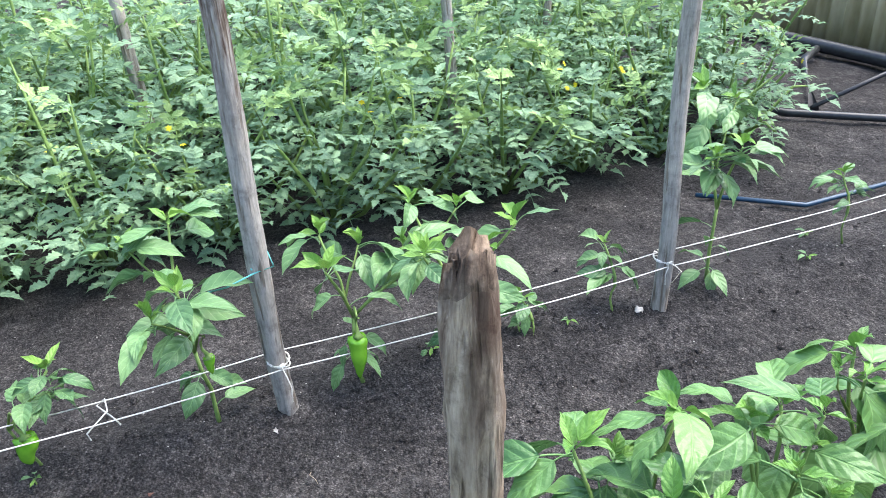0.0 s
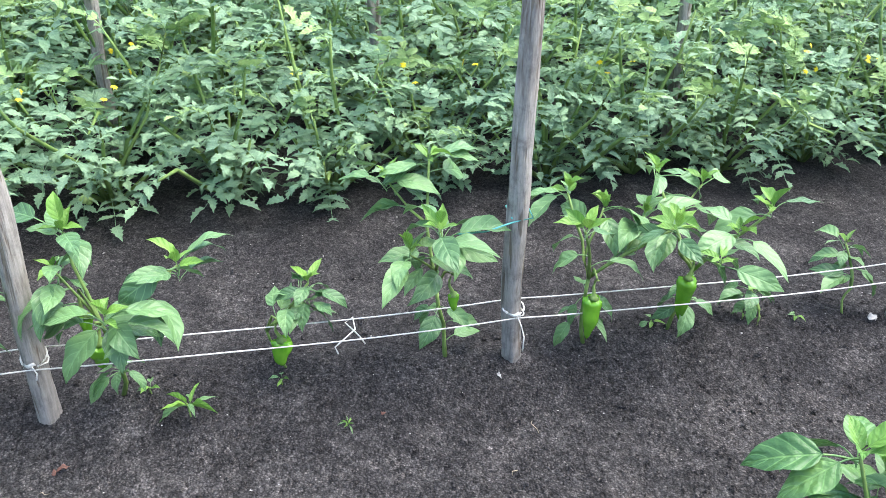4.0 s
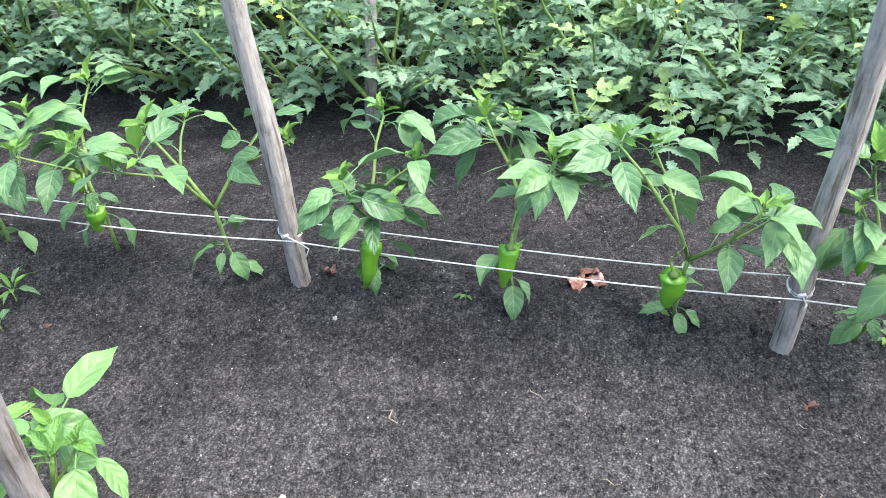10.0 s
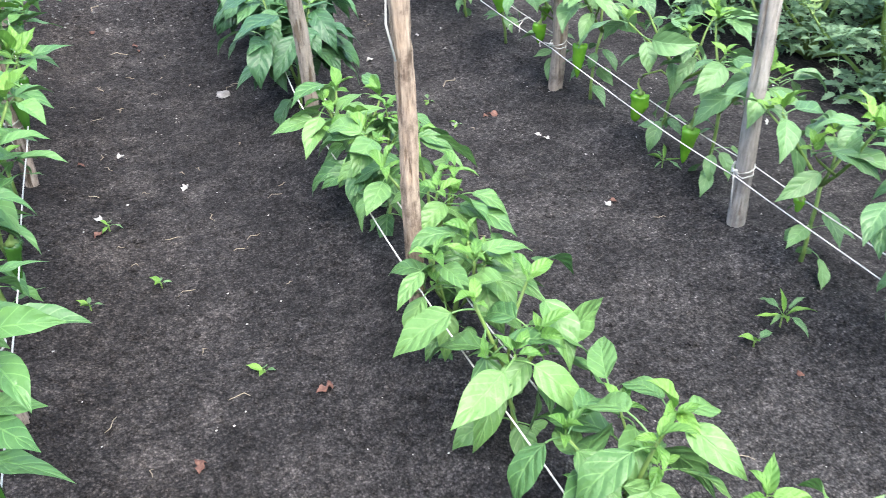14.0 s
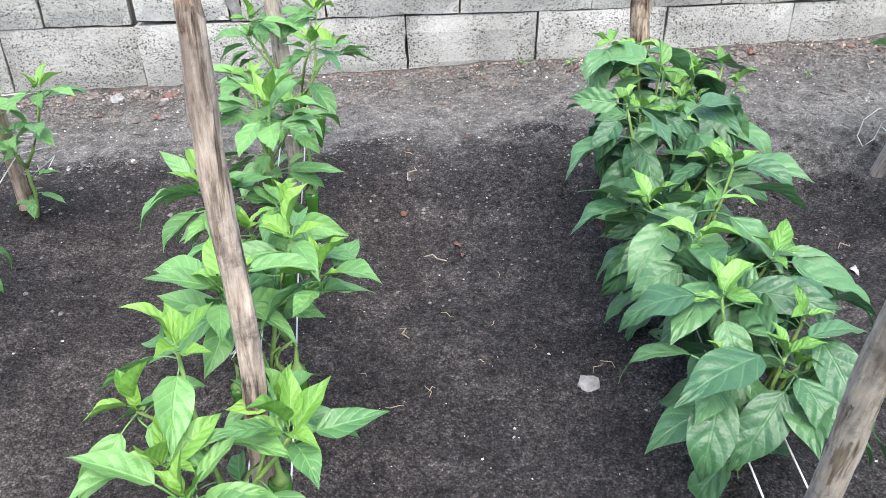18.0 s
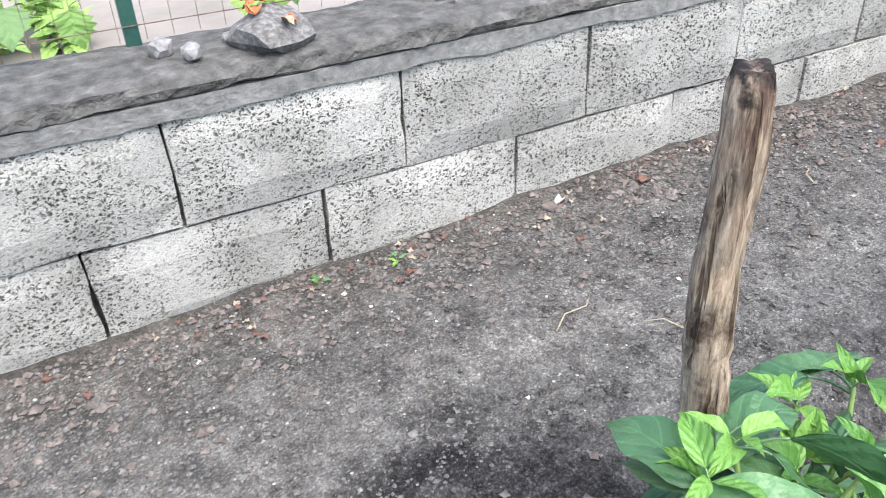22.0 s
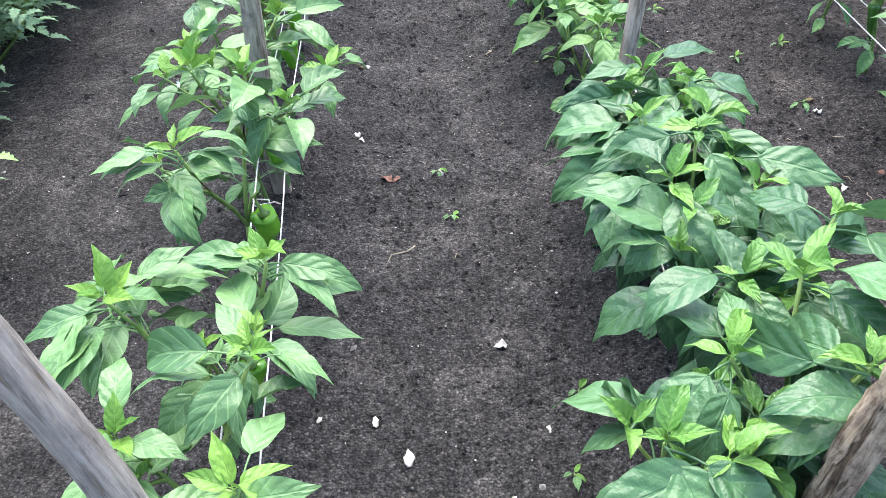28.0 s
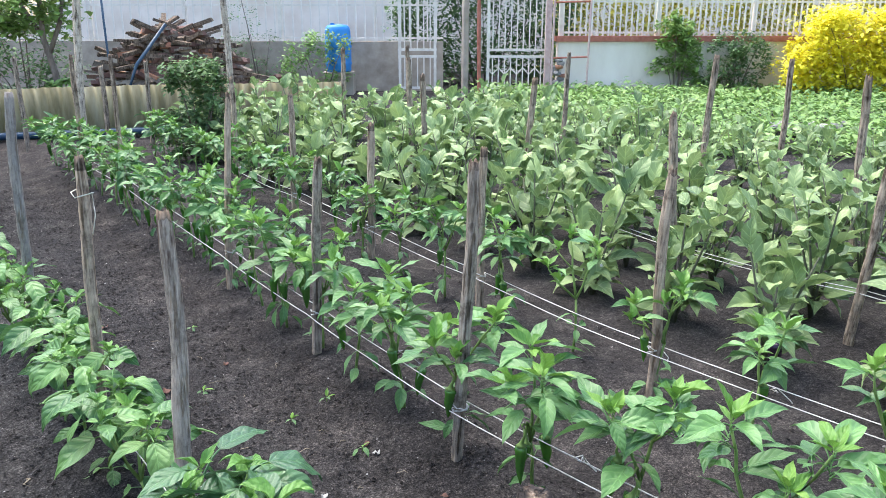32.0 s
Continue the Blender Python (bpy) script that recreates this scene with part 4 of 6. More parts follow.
def loop_knot(root_pos, axis_top, w, d, material, seed, tail=0.05, tails=2):
    """Twine wound round a stake, with its knot and loose ends."""
    r = random.Random(seed)
    g = Geo()
    p = Vector(root_pos)
    for k in range(2 if tails < 3 else 4):
        pts = []
        for s in range(15):
            a = 2 * math.pi * s / 14
            pts.append(p + Vector((math.cos(a) * (w / 2 + 0.006), math.sin(a) * (d / 2 + 0.006), 0.008 * k + r.uniform(0.004, 0.014) * math.sin(a + k * 1.7))))
        g.tube(pts, 0.0022, 5, False)
    e = p + Vector((-w / 2 - 0.008, 0, 0.004))
    g.tube([e + Vector((0, -0.008, 0.004)), e, e + Vector((0, 0.008, -0.004))], 0.005, 5)
    for k in range(tails):
        dx, dy = r.uniform(-0.03, 0.01), r.uniform(-0.035, 0.035)
        g.tube([e, e + Vector((dx, dy, -tail * 0.15)), e + Vector((dx * 1.5, dy * 2.2, -tail * 0.45)), e + Vector((dx * 1.2 + r.uniform(-0.02, 0.02), dy * 1.6, -tail * r.uniform(0.7, 1.2)))], 0.0019, 5)
    ob = new("twine_knot", g.mesh("twine_knot", material, True))
    tagged(ob, "white twine wound and knotted round a wooden stake", "twine", "knots on stakes")


def twine(points, material, label, seed, rad=0.0019, sag=0.012):
    r = random.Random(seed)
    g = Geo()
    pts = []
    for a, b in zip(points[:-1], points[1:]):
        a, b = Vector(a), Vector(b)
        for i in range(10):
            v = i / 10
            p = a.lerp(b, v)
            p.z -= sag * 4 * v * (1 - v)
            p.x += 0.003 * math.sin(v * 7 + seed)
            pts.append(p)
    pts.append(Vector(points[-1]))
    g.tube(pts, rad, 5)
    ob = new("garden_twine", g.mesh("garden_twine", material, True))
    return tagged(ob, label, "twine", "twine along the rows")


def add_stakes(items, row, w, d, material, label, group, twine_z=0.19, knots=True, seed=0, square=0.6, tip=None, last=1.0):
    for i, (bx, by, tx, ty, tz) in enumerate(items):
        z0 = height(bx, by, False)
        k = last if i == len(items) - 1 else 0.86 if last > 1 and i == 1 else 1.0
        mt = material[i] if isinstance(material, (list, tuple)) else material
        thick = square < 0.3
        stake((bx, by, z0), (tx, ty, tz), w * k, d * k, mt, seed + i, square, 0.004 if k > 1.0 else 0.007 if mt is WOOD_L else 0.016 if thick else 0.02, label=label, group=group,
              tip=mt if k > 1.0 or mt is WOOD_L or tip == "own" else tip, pitted=0.5 if k > 1.0 else 0.55 if thick and i < 2 else 0.35 if thick or square < 0.55 else 0.08, split_at=0.62 if thick and i == 1 else 0.0)
        if knots and not (group == "stakes of the peppers" and seed == 10 and i == 7):
            f = twine_z / max(0.3, tz - z0)
            loop_knot((bx + (tx - bx) * f, by + (ty - by) * f, z0 + twine_z), None, w, d, STRING, seed + i, 0.035 + 0.03 * (i % 3), 1 + (i % 3 == 1))


# row A: sawn grey stakes, two lines of twine
STAKES_A = [(1.58, -2.8, 1.58, -2.8, 1.05), (1.57, -1.58, 1.56, -1.57, 1.20), (1.57, -0.40, 1.53, -0.36, 1.25), (1.56, 0.75, 1.55, 0.72, 1.18), (1.57, 1.94, 1.57, 2.02, 1.08),
            (1.56, 3.06, 1.55, 3.13, 1.05), (1.57, 4.06, 1.56, 4.11, 1.02), (1.53, 5.35, 1.68, 5.30, 0.98)]
add_stakes(STAKES_A, row_a, 0.046, 0.044, (WOOD_A, WOOD_A, WOOD_K, WOOD_A, WOOD_A, WOOD_A, WOOD_F, WOOD_L), "weathered grey wooden stake in the pepper row with white twine", "stakes of the peppers", twine_z=0.165, seed=10, tip="own")
for side, zz in ((-0.032, 0.155), (0.034, 0.17)):
    twine([(bx + side, by, height(bx, by, False) + zz) for bx, by, *_ in STAKES_A], STRING, "white twine stretched between the stakes of a pepper row", 3 + side)
# row B: thick rotting stakes
STAKES_B = [(0.50, -0.42, 0.27, -0.32, 1.145), (0.62, 0.80, 0.436, 0.777, 1.14), (0.62, 1.95, 0.56, 1.89, 1.10), (0.60, 3.05, 0.563, 3.038, 0.98), (0.612, 3.99, 0.55, 3.82, 0.946), (0.72, 5.33, 0.69, 5.34, 0.97)]
add_stakes(STAKES_B, row_b, 0.042, 0.038, (WOOD_B, WOOD_B, WOOD_L, WOOD_D, WOOD_F, WOOD_E), "thick weathered stake with a rotten dark top among bushy peppers", "stakes of the peppers", knots=False, seed=40, square=0.25, tip=WOOD_TIP, last=1.35)
for side in (-0.04, 0.04):
    twine([(bx + side, by, height(bx, by, False) + 0.17) for bx, by, *_ in STAKES_B if by > 1.5], STRING, "white twine stretched through the bushy peppers", 5 + side)
# row C
STAKES_C = [(-0.42, -1.3, -0.42, -1.3, 1.1), (-0.43, -0.18, -0.43, -0.18, 1.15), (-0.31, 2.03, -0.38, 2.02, 1.05), (-0.27, 3.04, -0.265, 3.14, 0.90), (-0.235, 4.05, -0.225, 4.135, 1.035), (-0.31, 5.45, -0.32, 5.5, 0.96)]
add_stakes(STAKES_C, row_c, 0.036, 0.032, (WOOD_G, WOOD_G, WOOD_D, WOOD_H, WOOD_H, WOOD_F), "weathered wooden stake in a pepper row with white twine", "stakes of the peppers", seed=70, square=0.5, tip=WOOD_TIP, last=1.3)
for side, zz in ((-0.035, 0.2), (0.035, 0.19)):
    twine([(bx + side, by, height(bx, by, False) + zz) for bx, by, *_ in STAKES_C], STRING, "white twine stretched between the stakes of a pepper row", 7 + side)
STAKES_D = [(-1.32, -0.2, -1.32, -0.2, 0.95), (-1.24, 0.96, -1.24, 0.97, 0.92), (-1.18, 2.03, -1.19, 2.05, 0.84), (-1.12, 3.1, -1.12, 3.1, 0.85), (-1.08, 4.14, -1.09, 4.16, 0.92), (-1.165, 5.45, -1.18, 5.47, 0.85)]
add_stakes(STAKES_D, row_d, 0.038, 0.036, WOOD_D, "weathered wooden stake in a pepper row with white twine", "stakes of the peppers", seed=90, tip=WOOD_TIP)
for side, zz in ((-0.035, 0.2), (0.035, 0.19)):
    twine([(bx + side, by, height(bx, by, False) + zz) for bx, by, *_ in STAKES_D], STRING, "white twine stretched between the stakes of a pepper row", 9 + side)

# ---- pepper rows ----
PA = "upright green pepper plant with bare stem in a twine row"
# along the row: place, height, leaves, fruit and the height it hangs from
A_PLANTS = [(-2.43, 0.30, 16, None, 0), (-1.81, 0.64, 50, None, 0), (-1.44, 0.22, 14, None, 0), (-1.14, 0.13, 10, None, 0), (-0.88, 0.52, 46, LONG, 0.225), (-0.62, 0.50, 46, LONGISH, 0.215), (-0.23, 0.54, 46, TINY_PEPPER, 0.25),
            (0.185, 0.36, 26, SMALL_PEPPER, 0.15), (0.586, 0.50, 48, SMALL_PEPPER, 0.21), (0.99, 0.52, 46, BLOCK_PEPPER, 0.19), (1.39, 0.55, 48, LONGISH, 0.20), (1.75, 0.54, 46, LONG, 0.205),
            (2.13, 0.52, 44, None, 0), (2.505, 0.53, 46, SMALL_PEPPER, 0.20), (2.84, 0.48, 44, TINY_PEPPER, 0.22), (3.27, 0.50, 46, LONGISH, 0.20), (3.53, 0.54, 44, BLOCK_PEPPER, 0.20), (3.92, 0.53, 46, LONGISH, 0.22),
            (4.157, 0.54, 44, SMALL_PEPPER, 0.22), (4.526, 0.56, 48, BLOCK_PEPPER, 0.26), (4.90, 0.54, 50, SMALL_PEPPER, 0.20), (5.186, 0.52, 52, None, 0)]
for i, (y, h, n, fruit, z) in enumerate(A_PLANTS):
    q = random.Random(i + 500)
    small = n < 30
    hang = [(fruit, q.uniform(-0.075, -0.045), q.uniform(-0.035, 0.035), z, 1.0)] if fruit else []
    if fruit is SMALL_PEPPER and not small:
        hang.append((TINY_PEPPER, q.uniform(-0.04, 0.02), q.uniform(0.04, 0.07), z + 0.05, 1.2))
    pepper_plant(1.61 + q.uniform(-0.025, 0.025), y, h, 0.134 if not small else 0.095, n + (4 if small else 14 if y < 4.3 else 24), False, i + 900, hang, spread=1.6 if y < 4.3 else 1.2, small=small, bare=0.38, label=PA, group="peppers in the twine row", near=y > -1.2)
PB = "low bushy pepper plant with broad glossy leaves"
y, i = -3.12, 0
while y < 3.86:
    q = random.Random(i + 1500)
    tall, size, n = (q.uniform(0.44, 0.50), 0.172, 58) if y < -0.6 else (q.uniform(0.33, 0.39), 0.150, 52) if y > 1.9 else (q.uniform(0.24, 0.28), 0.128, 32)
    pepper_plant(row_b(y) + q.uniform(-0.04, 0.04), y, tall, size, n, True, i + 1600, (), label=PB, group="bushy peppers", spread=1.2, bare=0.2, near=-1.3 < y < -0.6 or y > 0.9, blades=SET_M)
    y += q.uniform(0.26, 0.32)
    i += 1
for i, (x, y, tall) in enumerate([(0.64, 4.24, 0.43), (0.69, 4.48, 0.46), (0.65, 4.70, 0.48), (0.70, 4.93, 0.55), (0.68, 5.16, 0.58), (0.81, 5.29, 0.50)]):
    pepper_plant(x, y, tall, 0.185, 72 if y < 5.2 else 52, True, i + 1700, (), label=PB, group="bushy peppers", spread=0.95, bare=0.22)
PC = "slender pepper plant with narrow light green leaves"
y, i = -2.25, 0
while y < 5.55:
    q = random.Random(i + 2500)
    fr = [(r_, q.uniform(-0.08, 0.08), q.uniform(-0.08, 0.08), q.uniform(0.18, 0.30), 1.1) for r_ in q.sample(FRUITS_DARK, q.choice((1, 2, 3)))]
    pepper_plant(row_c(y) + q.uniform(-0.03, 0.03), y, q.uniform(0.48, 0.58), 0.130 if y > 2.5 else 0.112, 66 if y > 2.5 else 62 if y > 1.5 else 72, False, i + 2600, fr, label=PC, group="slender peppers", spread=1.0 if y > 2.0 else 1.25, near=y > 1.8, bare=0.40, blades=SET_C)
    y += q.uniform(0.30, 0.38)
    i += 1
y, i = -2.2, 0
while y < 5.4:
    q = random.Random(i + 3500)
    fr = [(r_, q.uniform(-0.06, 0.06), q.uniform(-0.06, 0.06), q.uniform(0.2, 0.3), 1.0) for r_ in q.sample(FRUITS_DARK, q.choice((0, 1, 2)))]
    pepper_plant(row_d(y) + q.uniform(-0.03, 0.03), y, q.uniform(0.45, 0.55), 0.115, 60 if y < 3.4 else 44, False, i + 3600, fr, label=PC, group="slender peppers", near=y > 3.4, bare=0.42, blades=SET_C)
    y += q.uniform(0.38, 0.46)
    i += 1

pepper_plant(-1.10, 5.36, 0.46, 0.125, 54, False, 3690, (), label=PC, group="slender peppers", bare=0.34, blades=SET_C)


# ---- tomatoes ----
def compound_leaf(geo, length, seed, m, fine=True):
    r = random.Random(seed)
    pts = []
    for i in range(6):
        v = i / 5
        pts.append(Vector((0.05 * math.sin(v * 3 + seed), v * length, 0.14 * length * math.sin(v * 2.6) - 0.26 * length * v * v)))
    geo.tube([m @ p for p in pts], [0.016, 0.014, 0.012, 0.010, 0.008, 0.006], 4, False)
    def leaflet(p, az, s, k):
        mm = m @ Matrix.Translation(p) @ Matrix.Rotation(az, 4, "Z") @ Matrix.Rotation(r.uniform(-0.25, 0.25), 4, "X") @ Matrix.Rotation(r.uniform(-0.4, 0.4), 4, "Y")
        leaf_geo(geo, s * 1.15, s * 0.54, 0, r.uniform(0.3, 1.3), r.uniform(0.05, 0.5), seed * 31 + k, 10 if fine else 5, 2, 0.14, 0.15, 0.0, mm, teeth=0.34 if fine else 0.22)
    leaflet(pts[-1], r.uniform(-0.2, 0.2), length * 0.40, 0)
    k = 1
    for i, s in ((1, 0.22), (2, 0.32), (3, 0.38), (4, 0.34)):
        for side in (-1, 1):
            leaflet(pts[i], side * r.uniform(0.95, 1.35), length * s * r.uniform(0.75, 1.15), k)
            k += 1


COMPOUND, COMPOUND_FAR = [], []
for k in range(8):
    for out, fine in ((COMPOUND, True), (COMPOUND_FAR, False)):
        g = Geo()
        compound_leaf(g, 1.0, 50 + k, Matrix(), fine)
        out.append(g.mesh("leaf", LEAF_TOM, True))
bmt = bmesh.new()
bmesh.ops.create_uvsphere(bmt, u_segments=12, v_segments=8, radius=0.015)
TOMATO_MESH = bpy.data.meshes.new("tomato")
bmt.to_mesh(TOMATO_MESH)
bmt.free()
TOMATO_MESH.materials.append(TOMATO)
TOMATO_MESH.shade_smooth()
TOMFLOWER = flower_mesh("flower", 0.014, YELLOW)


COMPOUND_Y = []
for me in COMPOUND[:4]:
    cp = me.copy()
    cp.materials.clear()
    cp.materials.append(LEAF_TOM_Y)
    COMPOUND_Y.append(cp)
COMPOUND_RAW = [raw(me) for me in COMPOUND]
COMPOUND_FAR_RAW = [raw(me) for me in COMPOUND_FAR]


def tomato_plant(x, y, tall, count, seed, near, wide=0.34, fine=True):
    r = random.Random(seed)
    root = thing("tomato_plant", place(x, y, -0.01, r.uniform(0, 6.28)), "bushy tomato plant with divided leaves and yellow flowers", "tomato plant", "tomatoes in the bed")
    g = Geo()
    spots, placed, fresh = [], [], []
    for b in range(6):
        az = 2 * math.pi * b / 6 + r.uniform(-0.4, 0.4)
        o = Vector((math.cos(az), math.sin(az), 0))
        rr = wide * r.uniform(0.4, 1.0)
        top = tall * (r.uniform(0.55, 1.0) if b % 3 else r.uniform(0.95, 1.2))
        p = [Vector((0, 0, 0)), o * rr * 0.35 + Vector((0, 0, top * 0.4)), o * rr * 0.8 + Vector((0, 0, top * 0.75)), o * rr + Vector((0, 0, top))]
        g.tube([p[0], p[1] + Vector((r.uniform(-0.03, 0.03), r.uniform(-0.03, 0.03), 0)), p[2], p[3]], [0.010, 0.008, 0.006, 0.0035], 6)
        for f in range(12):
            v = 0.12 + 0.88 * f / 11
            i = min(2, int(v * 3))
            spots.append((p[i].lerp(p[i + 1], v * 3 - i), v))
    for b in range(3):
        az = r.uniform(0, 6.28)
        o = Vector((math.cos(az), math.sin(az), 0))
        far = wide * r.uniform(1.0, 1.35)
        p = [Vector((0, 0, 0.02)), o * far * 0.35 + Vector((0, 0, tall * r.uniform(0.12, 0.25))), o * far * 0.75 + Vector((0, 0, tall * r.uniform(0.3, 0.6))), o * far + Vector((0, 0, tall * r.uniform(0.35, 0.85)))]
        g.tube(p, [0.010, 0.009, 0.007, 0.004], 6)
        for f in range(5):
            v = 0.45 + 0.55 * f / 4
            i = min(2, int(v * 3))
            spots.append((p[i].lerp(p[i + 1], v * 3 - i), 0.6 if f < 4 else 0.9))
    part("stem", g.mesh("stem", STEM, True), None, root)
    az = 0.0
    r.shuffle(spots)
    for k in range(count):
        q, v = spots[k % len(spots)]
        az += 2.4 + r.uniform(-0.5, 0.5)
        s = r.uniform(0.115, 0.18) * (0.8 if v > 0.9 else 1.0)
        el = r.uniform(-0.35, 0.35) + (0.6 if v > 0.8 else 0)
        m = Matrix.Translation(q) @ Matrix.Rotation(az, 4, "Z") @ Matrix.Rotation(el, 4, "X") @ Matrix.Diagonal((s, s, s, 1))
        k8 = r.randrange(8)
        shoot = v > 0.8 and r.random() < 0.62
        if near:
            ob = part("leaf", COMPOUND_Y[k8 % 4] if shoot else COMPOUND[k8], None, root)
            ob.matrix_local = m
        elif shoot:
            fresh.append((k8, m))
        else:
            placed.append((k8, m))
    if placed:
        part("foliage", joined(COMPOUND_RAW if fine else COMPOUND_FAR_RAW, placed, "foliage", LEAF_TOM), None, root)
    if fresh:
        part("young_foliage", joined(COMPOUND_RAW if fine else COMPOUND_FAR_RAW, fresh, "young_foliage", LEAF_TOM_Y), None, root, "lighter green young shoots")
    for k in range(r.choice((1, 2, 3)) if near else r.choice((0, 1, 2))):
        q, v = r.choice(spots)
        q = Vector((q.x * 1.1, q.y * 1.1, tall * r.uniform(0.55, 0.95)))
        for j in range(r.choice((1, 2, 2))):
            fl = part("flower", TOMFLOWER, None, root, "small yellow flower")
            fl.matrix_local = Matrix.Translation(q + Vector((r.uniform(-0.05, 0.05), r.uniform(-0.05, 0.05), r.uniform(0.0, 0.05)))) @ Matrix.Rotation(r.uniform(0, 1.5), 4, "X")
    if near and r.random() < 0.5:
        q, v = r.choice(spots)
        for j in range(3):
            tm = part("tomato", TOMATO_MESH, None, root, "small unripe green tomato")
            tm.matrix_local = Matrix.Translation(q + Vector((r.uniform(-0.12, -0.03), r.uniform(-0.05, 0.05), r.uniform(-0.08, 0.0))))
    return root


k = 0
tom_models = []
for row, x0 in enumerate((2.72, 3.27, 3.87, 4.5, 5.2)):
    y = -2.9 if row < 1 else -3.3
    while y < 5.3:
        q = random.Random(8000 + k)
        if row == 0:
            tomato_plant(x0 + q.uniform(-0.06, 0.06), y, q.uniform(0.50, 0.68), 84, 8100 + k, 0.2 < y < 3.2, 0.36)
        elif len(tom_models) < 6:
            tom_models.append(tomato_plant(x0 + q.uniform(-0.08, 0.08), y, q.uniform(0.66, 0.84), 96, 8100 + k, False, 0.42, False))
        else:
            copy_thing(q.choice(tom_models), place(x0 + q.uniform(-0.1, 0.1), y, -0.01, q.uniform(0, 6.28)) @ Matrix.Scale(q.uniform(0.95, 1.2), 4))
        y += q.uniform(0.36, 0.46)
        k += 1

for i, (bx, by, tz) in enumerate([(3.06, -1.57, 1.3), (3.25, -0.27, 1.25), (3.1, 0.8, 1.25), (2.60, 2.05, 1.15), (2.9, 3.5, 1.2), (2.75, 4.30, 1.15), (3.7, 1.5, 1.4), (3.8, -2.5, 1.4), (3.6, 3.0, 1.4), (3.5, 5.3, 1.2)]):
    stake((bx, by, 0), (bx + 0.03 * math.sin(i), by + 0.04 * math.cos(i), tz), 0.046, 0.04, WOOD_A, 130 + i, label="grey wooden stake among the tomato plants", group="stakes of the tomatoes", tip=WOOD_TIP)
stake((2.43, 5.42, 0.1), (2.40, 5.48, 1.25), 0.042, 0.042, METAL, 150, 0.1, 0.0, label="pale grey round metal post at the end of the tomato bed", name="metal_post")
tomato_plant(2.58, 5.40, 0.48, 40, 8801, True, 0.30)


# ---- eggplants ----
SET_EGG = leaf_set("leaf", LEAF_EGG, 8, 0.47, (0.3, 1.5), (0.1, 0.7), 0.28, 0.21, (0.4, 0.9))
egg_models = []


EGG_RAW = [raw(me) for me in SET_EGG]
SET_BRACT = flower_mesh("flower", 0.02, plain("mauve_petal", [(0.3, (0.35, 0.22, 0.45)), (0.7, (0.5, 0.36, 0.6))], 30, 0.7))


def eggplant(x, y, tall, count, seed, near):
    r = random.Random(seed)
    root = thing("eggplant", place(x, y, -0.01, r.uniform(0, 6.28)), "tall eggplant with large upright grey-green leaves", "eggplant", "eggplants in the bed")
    g = Geo()
    spots, placed = [], []
    for b in range(5):
        az = 2 * math.pi * b / 5 + r.uniform(-0.4, 0.4)
        o = Vector((math.cos(az), math.sin(az), 0))
        top = tall * r.uniform(0.55, 0.88)
        p = [Vector((0, 0, 0)), o * 0.05 + Vector((0, 0, top * 0.4)), o * 0.16 + Vector((0, 0, top))]
        g.tube(p, [0.010, 0.007, 0.004], 5)
        for f in range(7):
            v = 0.2 + 0.8 * f / 6
            spots.append((p[0].lerp(p[1], v * 2) if v < 0.5 else p[1].lerp(p[2], v * 2 - 1), v))
    part("stem", g.mesh("stem", EGGSTEM, True), None, root)
    az = 0
    r.shuffle(spots)
    for k in range(count):
        q, v = spots[k % len(spots)]
        az += 2.4
        s = r.uniform(0.11, 0.215) * (0.8 if v > 0.9 else 1)
        m = Matrix.Translation(q) @ Matrix.Rotation(az, 4, "Z") @ Matrix.Rotation(r.uniform(-0.4, 0.7) + (0.55 if v > 0.55 else 0), 4, "X") @ Matrix.Rotation(r.gauss(0, 0.45), 4, "Y") @ Matrix.Diagonal((s, s, s, 1))
        k8 = r.randrange(8)
        if near:
            ob = part("leaf", SET_EGG[k8], None, root)
            ob.matrix_local = m
        else:
            placed.append((k8, m))
    if placed:
        part("foliage", joined(EGG_RAW, placed, "foliage", LEAF_EGG), None, root)
    if near and r.random() < 0.4:
        fl = part("flower", SET_BRACT, None, root, "small mauve flower")
        fl.matrix_local = Matrix.Translation(spots[0][0] + Vector((0.05, 0, 0.02))) @ Matrix.Rotation(1.2, 4, "X")
    return root


k = 0
for row in range(7):
    x0 = -1.86 - 0.60 * row
    y = -2.6 + 0.12 * row
    while y < 5.3:
        q = random.Random(9000 + k)
        m = place(x0 + q.uniform(-0.08, 0.08), y, -0.01, q.uniform(0, 6.28))
        if row < 1:
            eggplant(m.translation.x, y, q.uniform(0.62, 0.78), 52, 9100 + k, True)
        elif len(egg_models) < 7:
            egg_models.append(eggplant(m.translation.x, y, q.uniform(0.72, 0.85), 60, 9100 + k, False))
        else:
            copy_thing(q.choice(egg_models), m @ Matrix.Scale(q.uniform(0.85, 1.12) if row < 3 else q.uniform(0.68, 0.92), 4))
        y += q.uniform(0.46, 0.6)
        k += 1
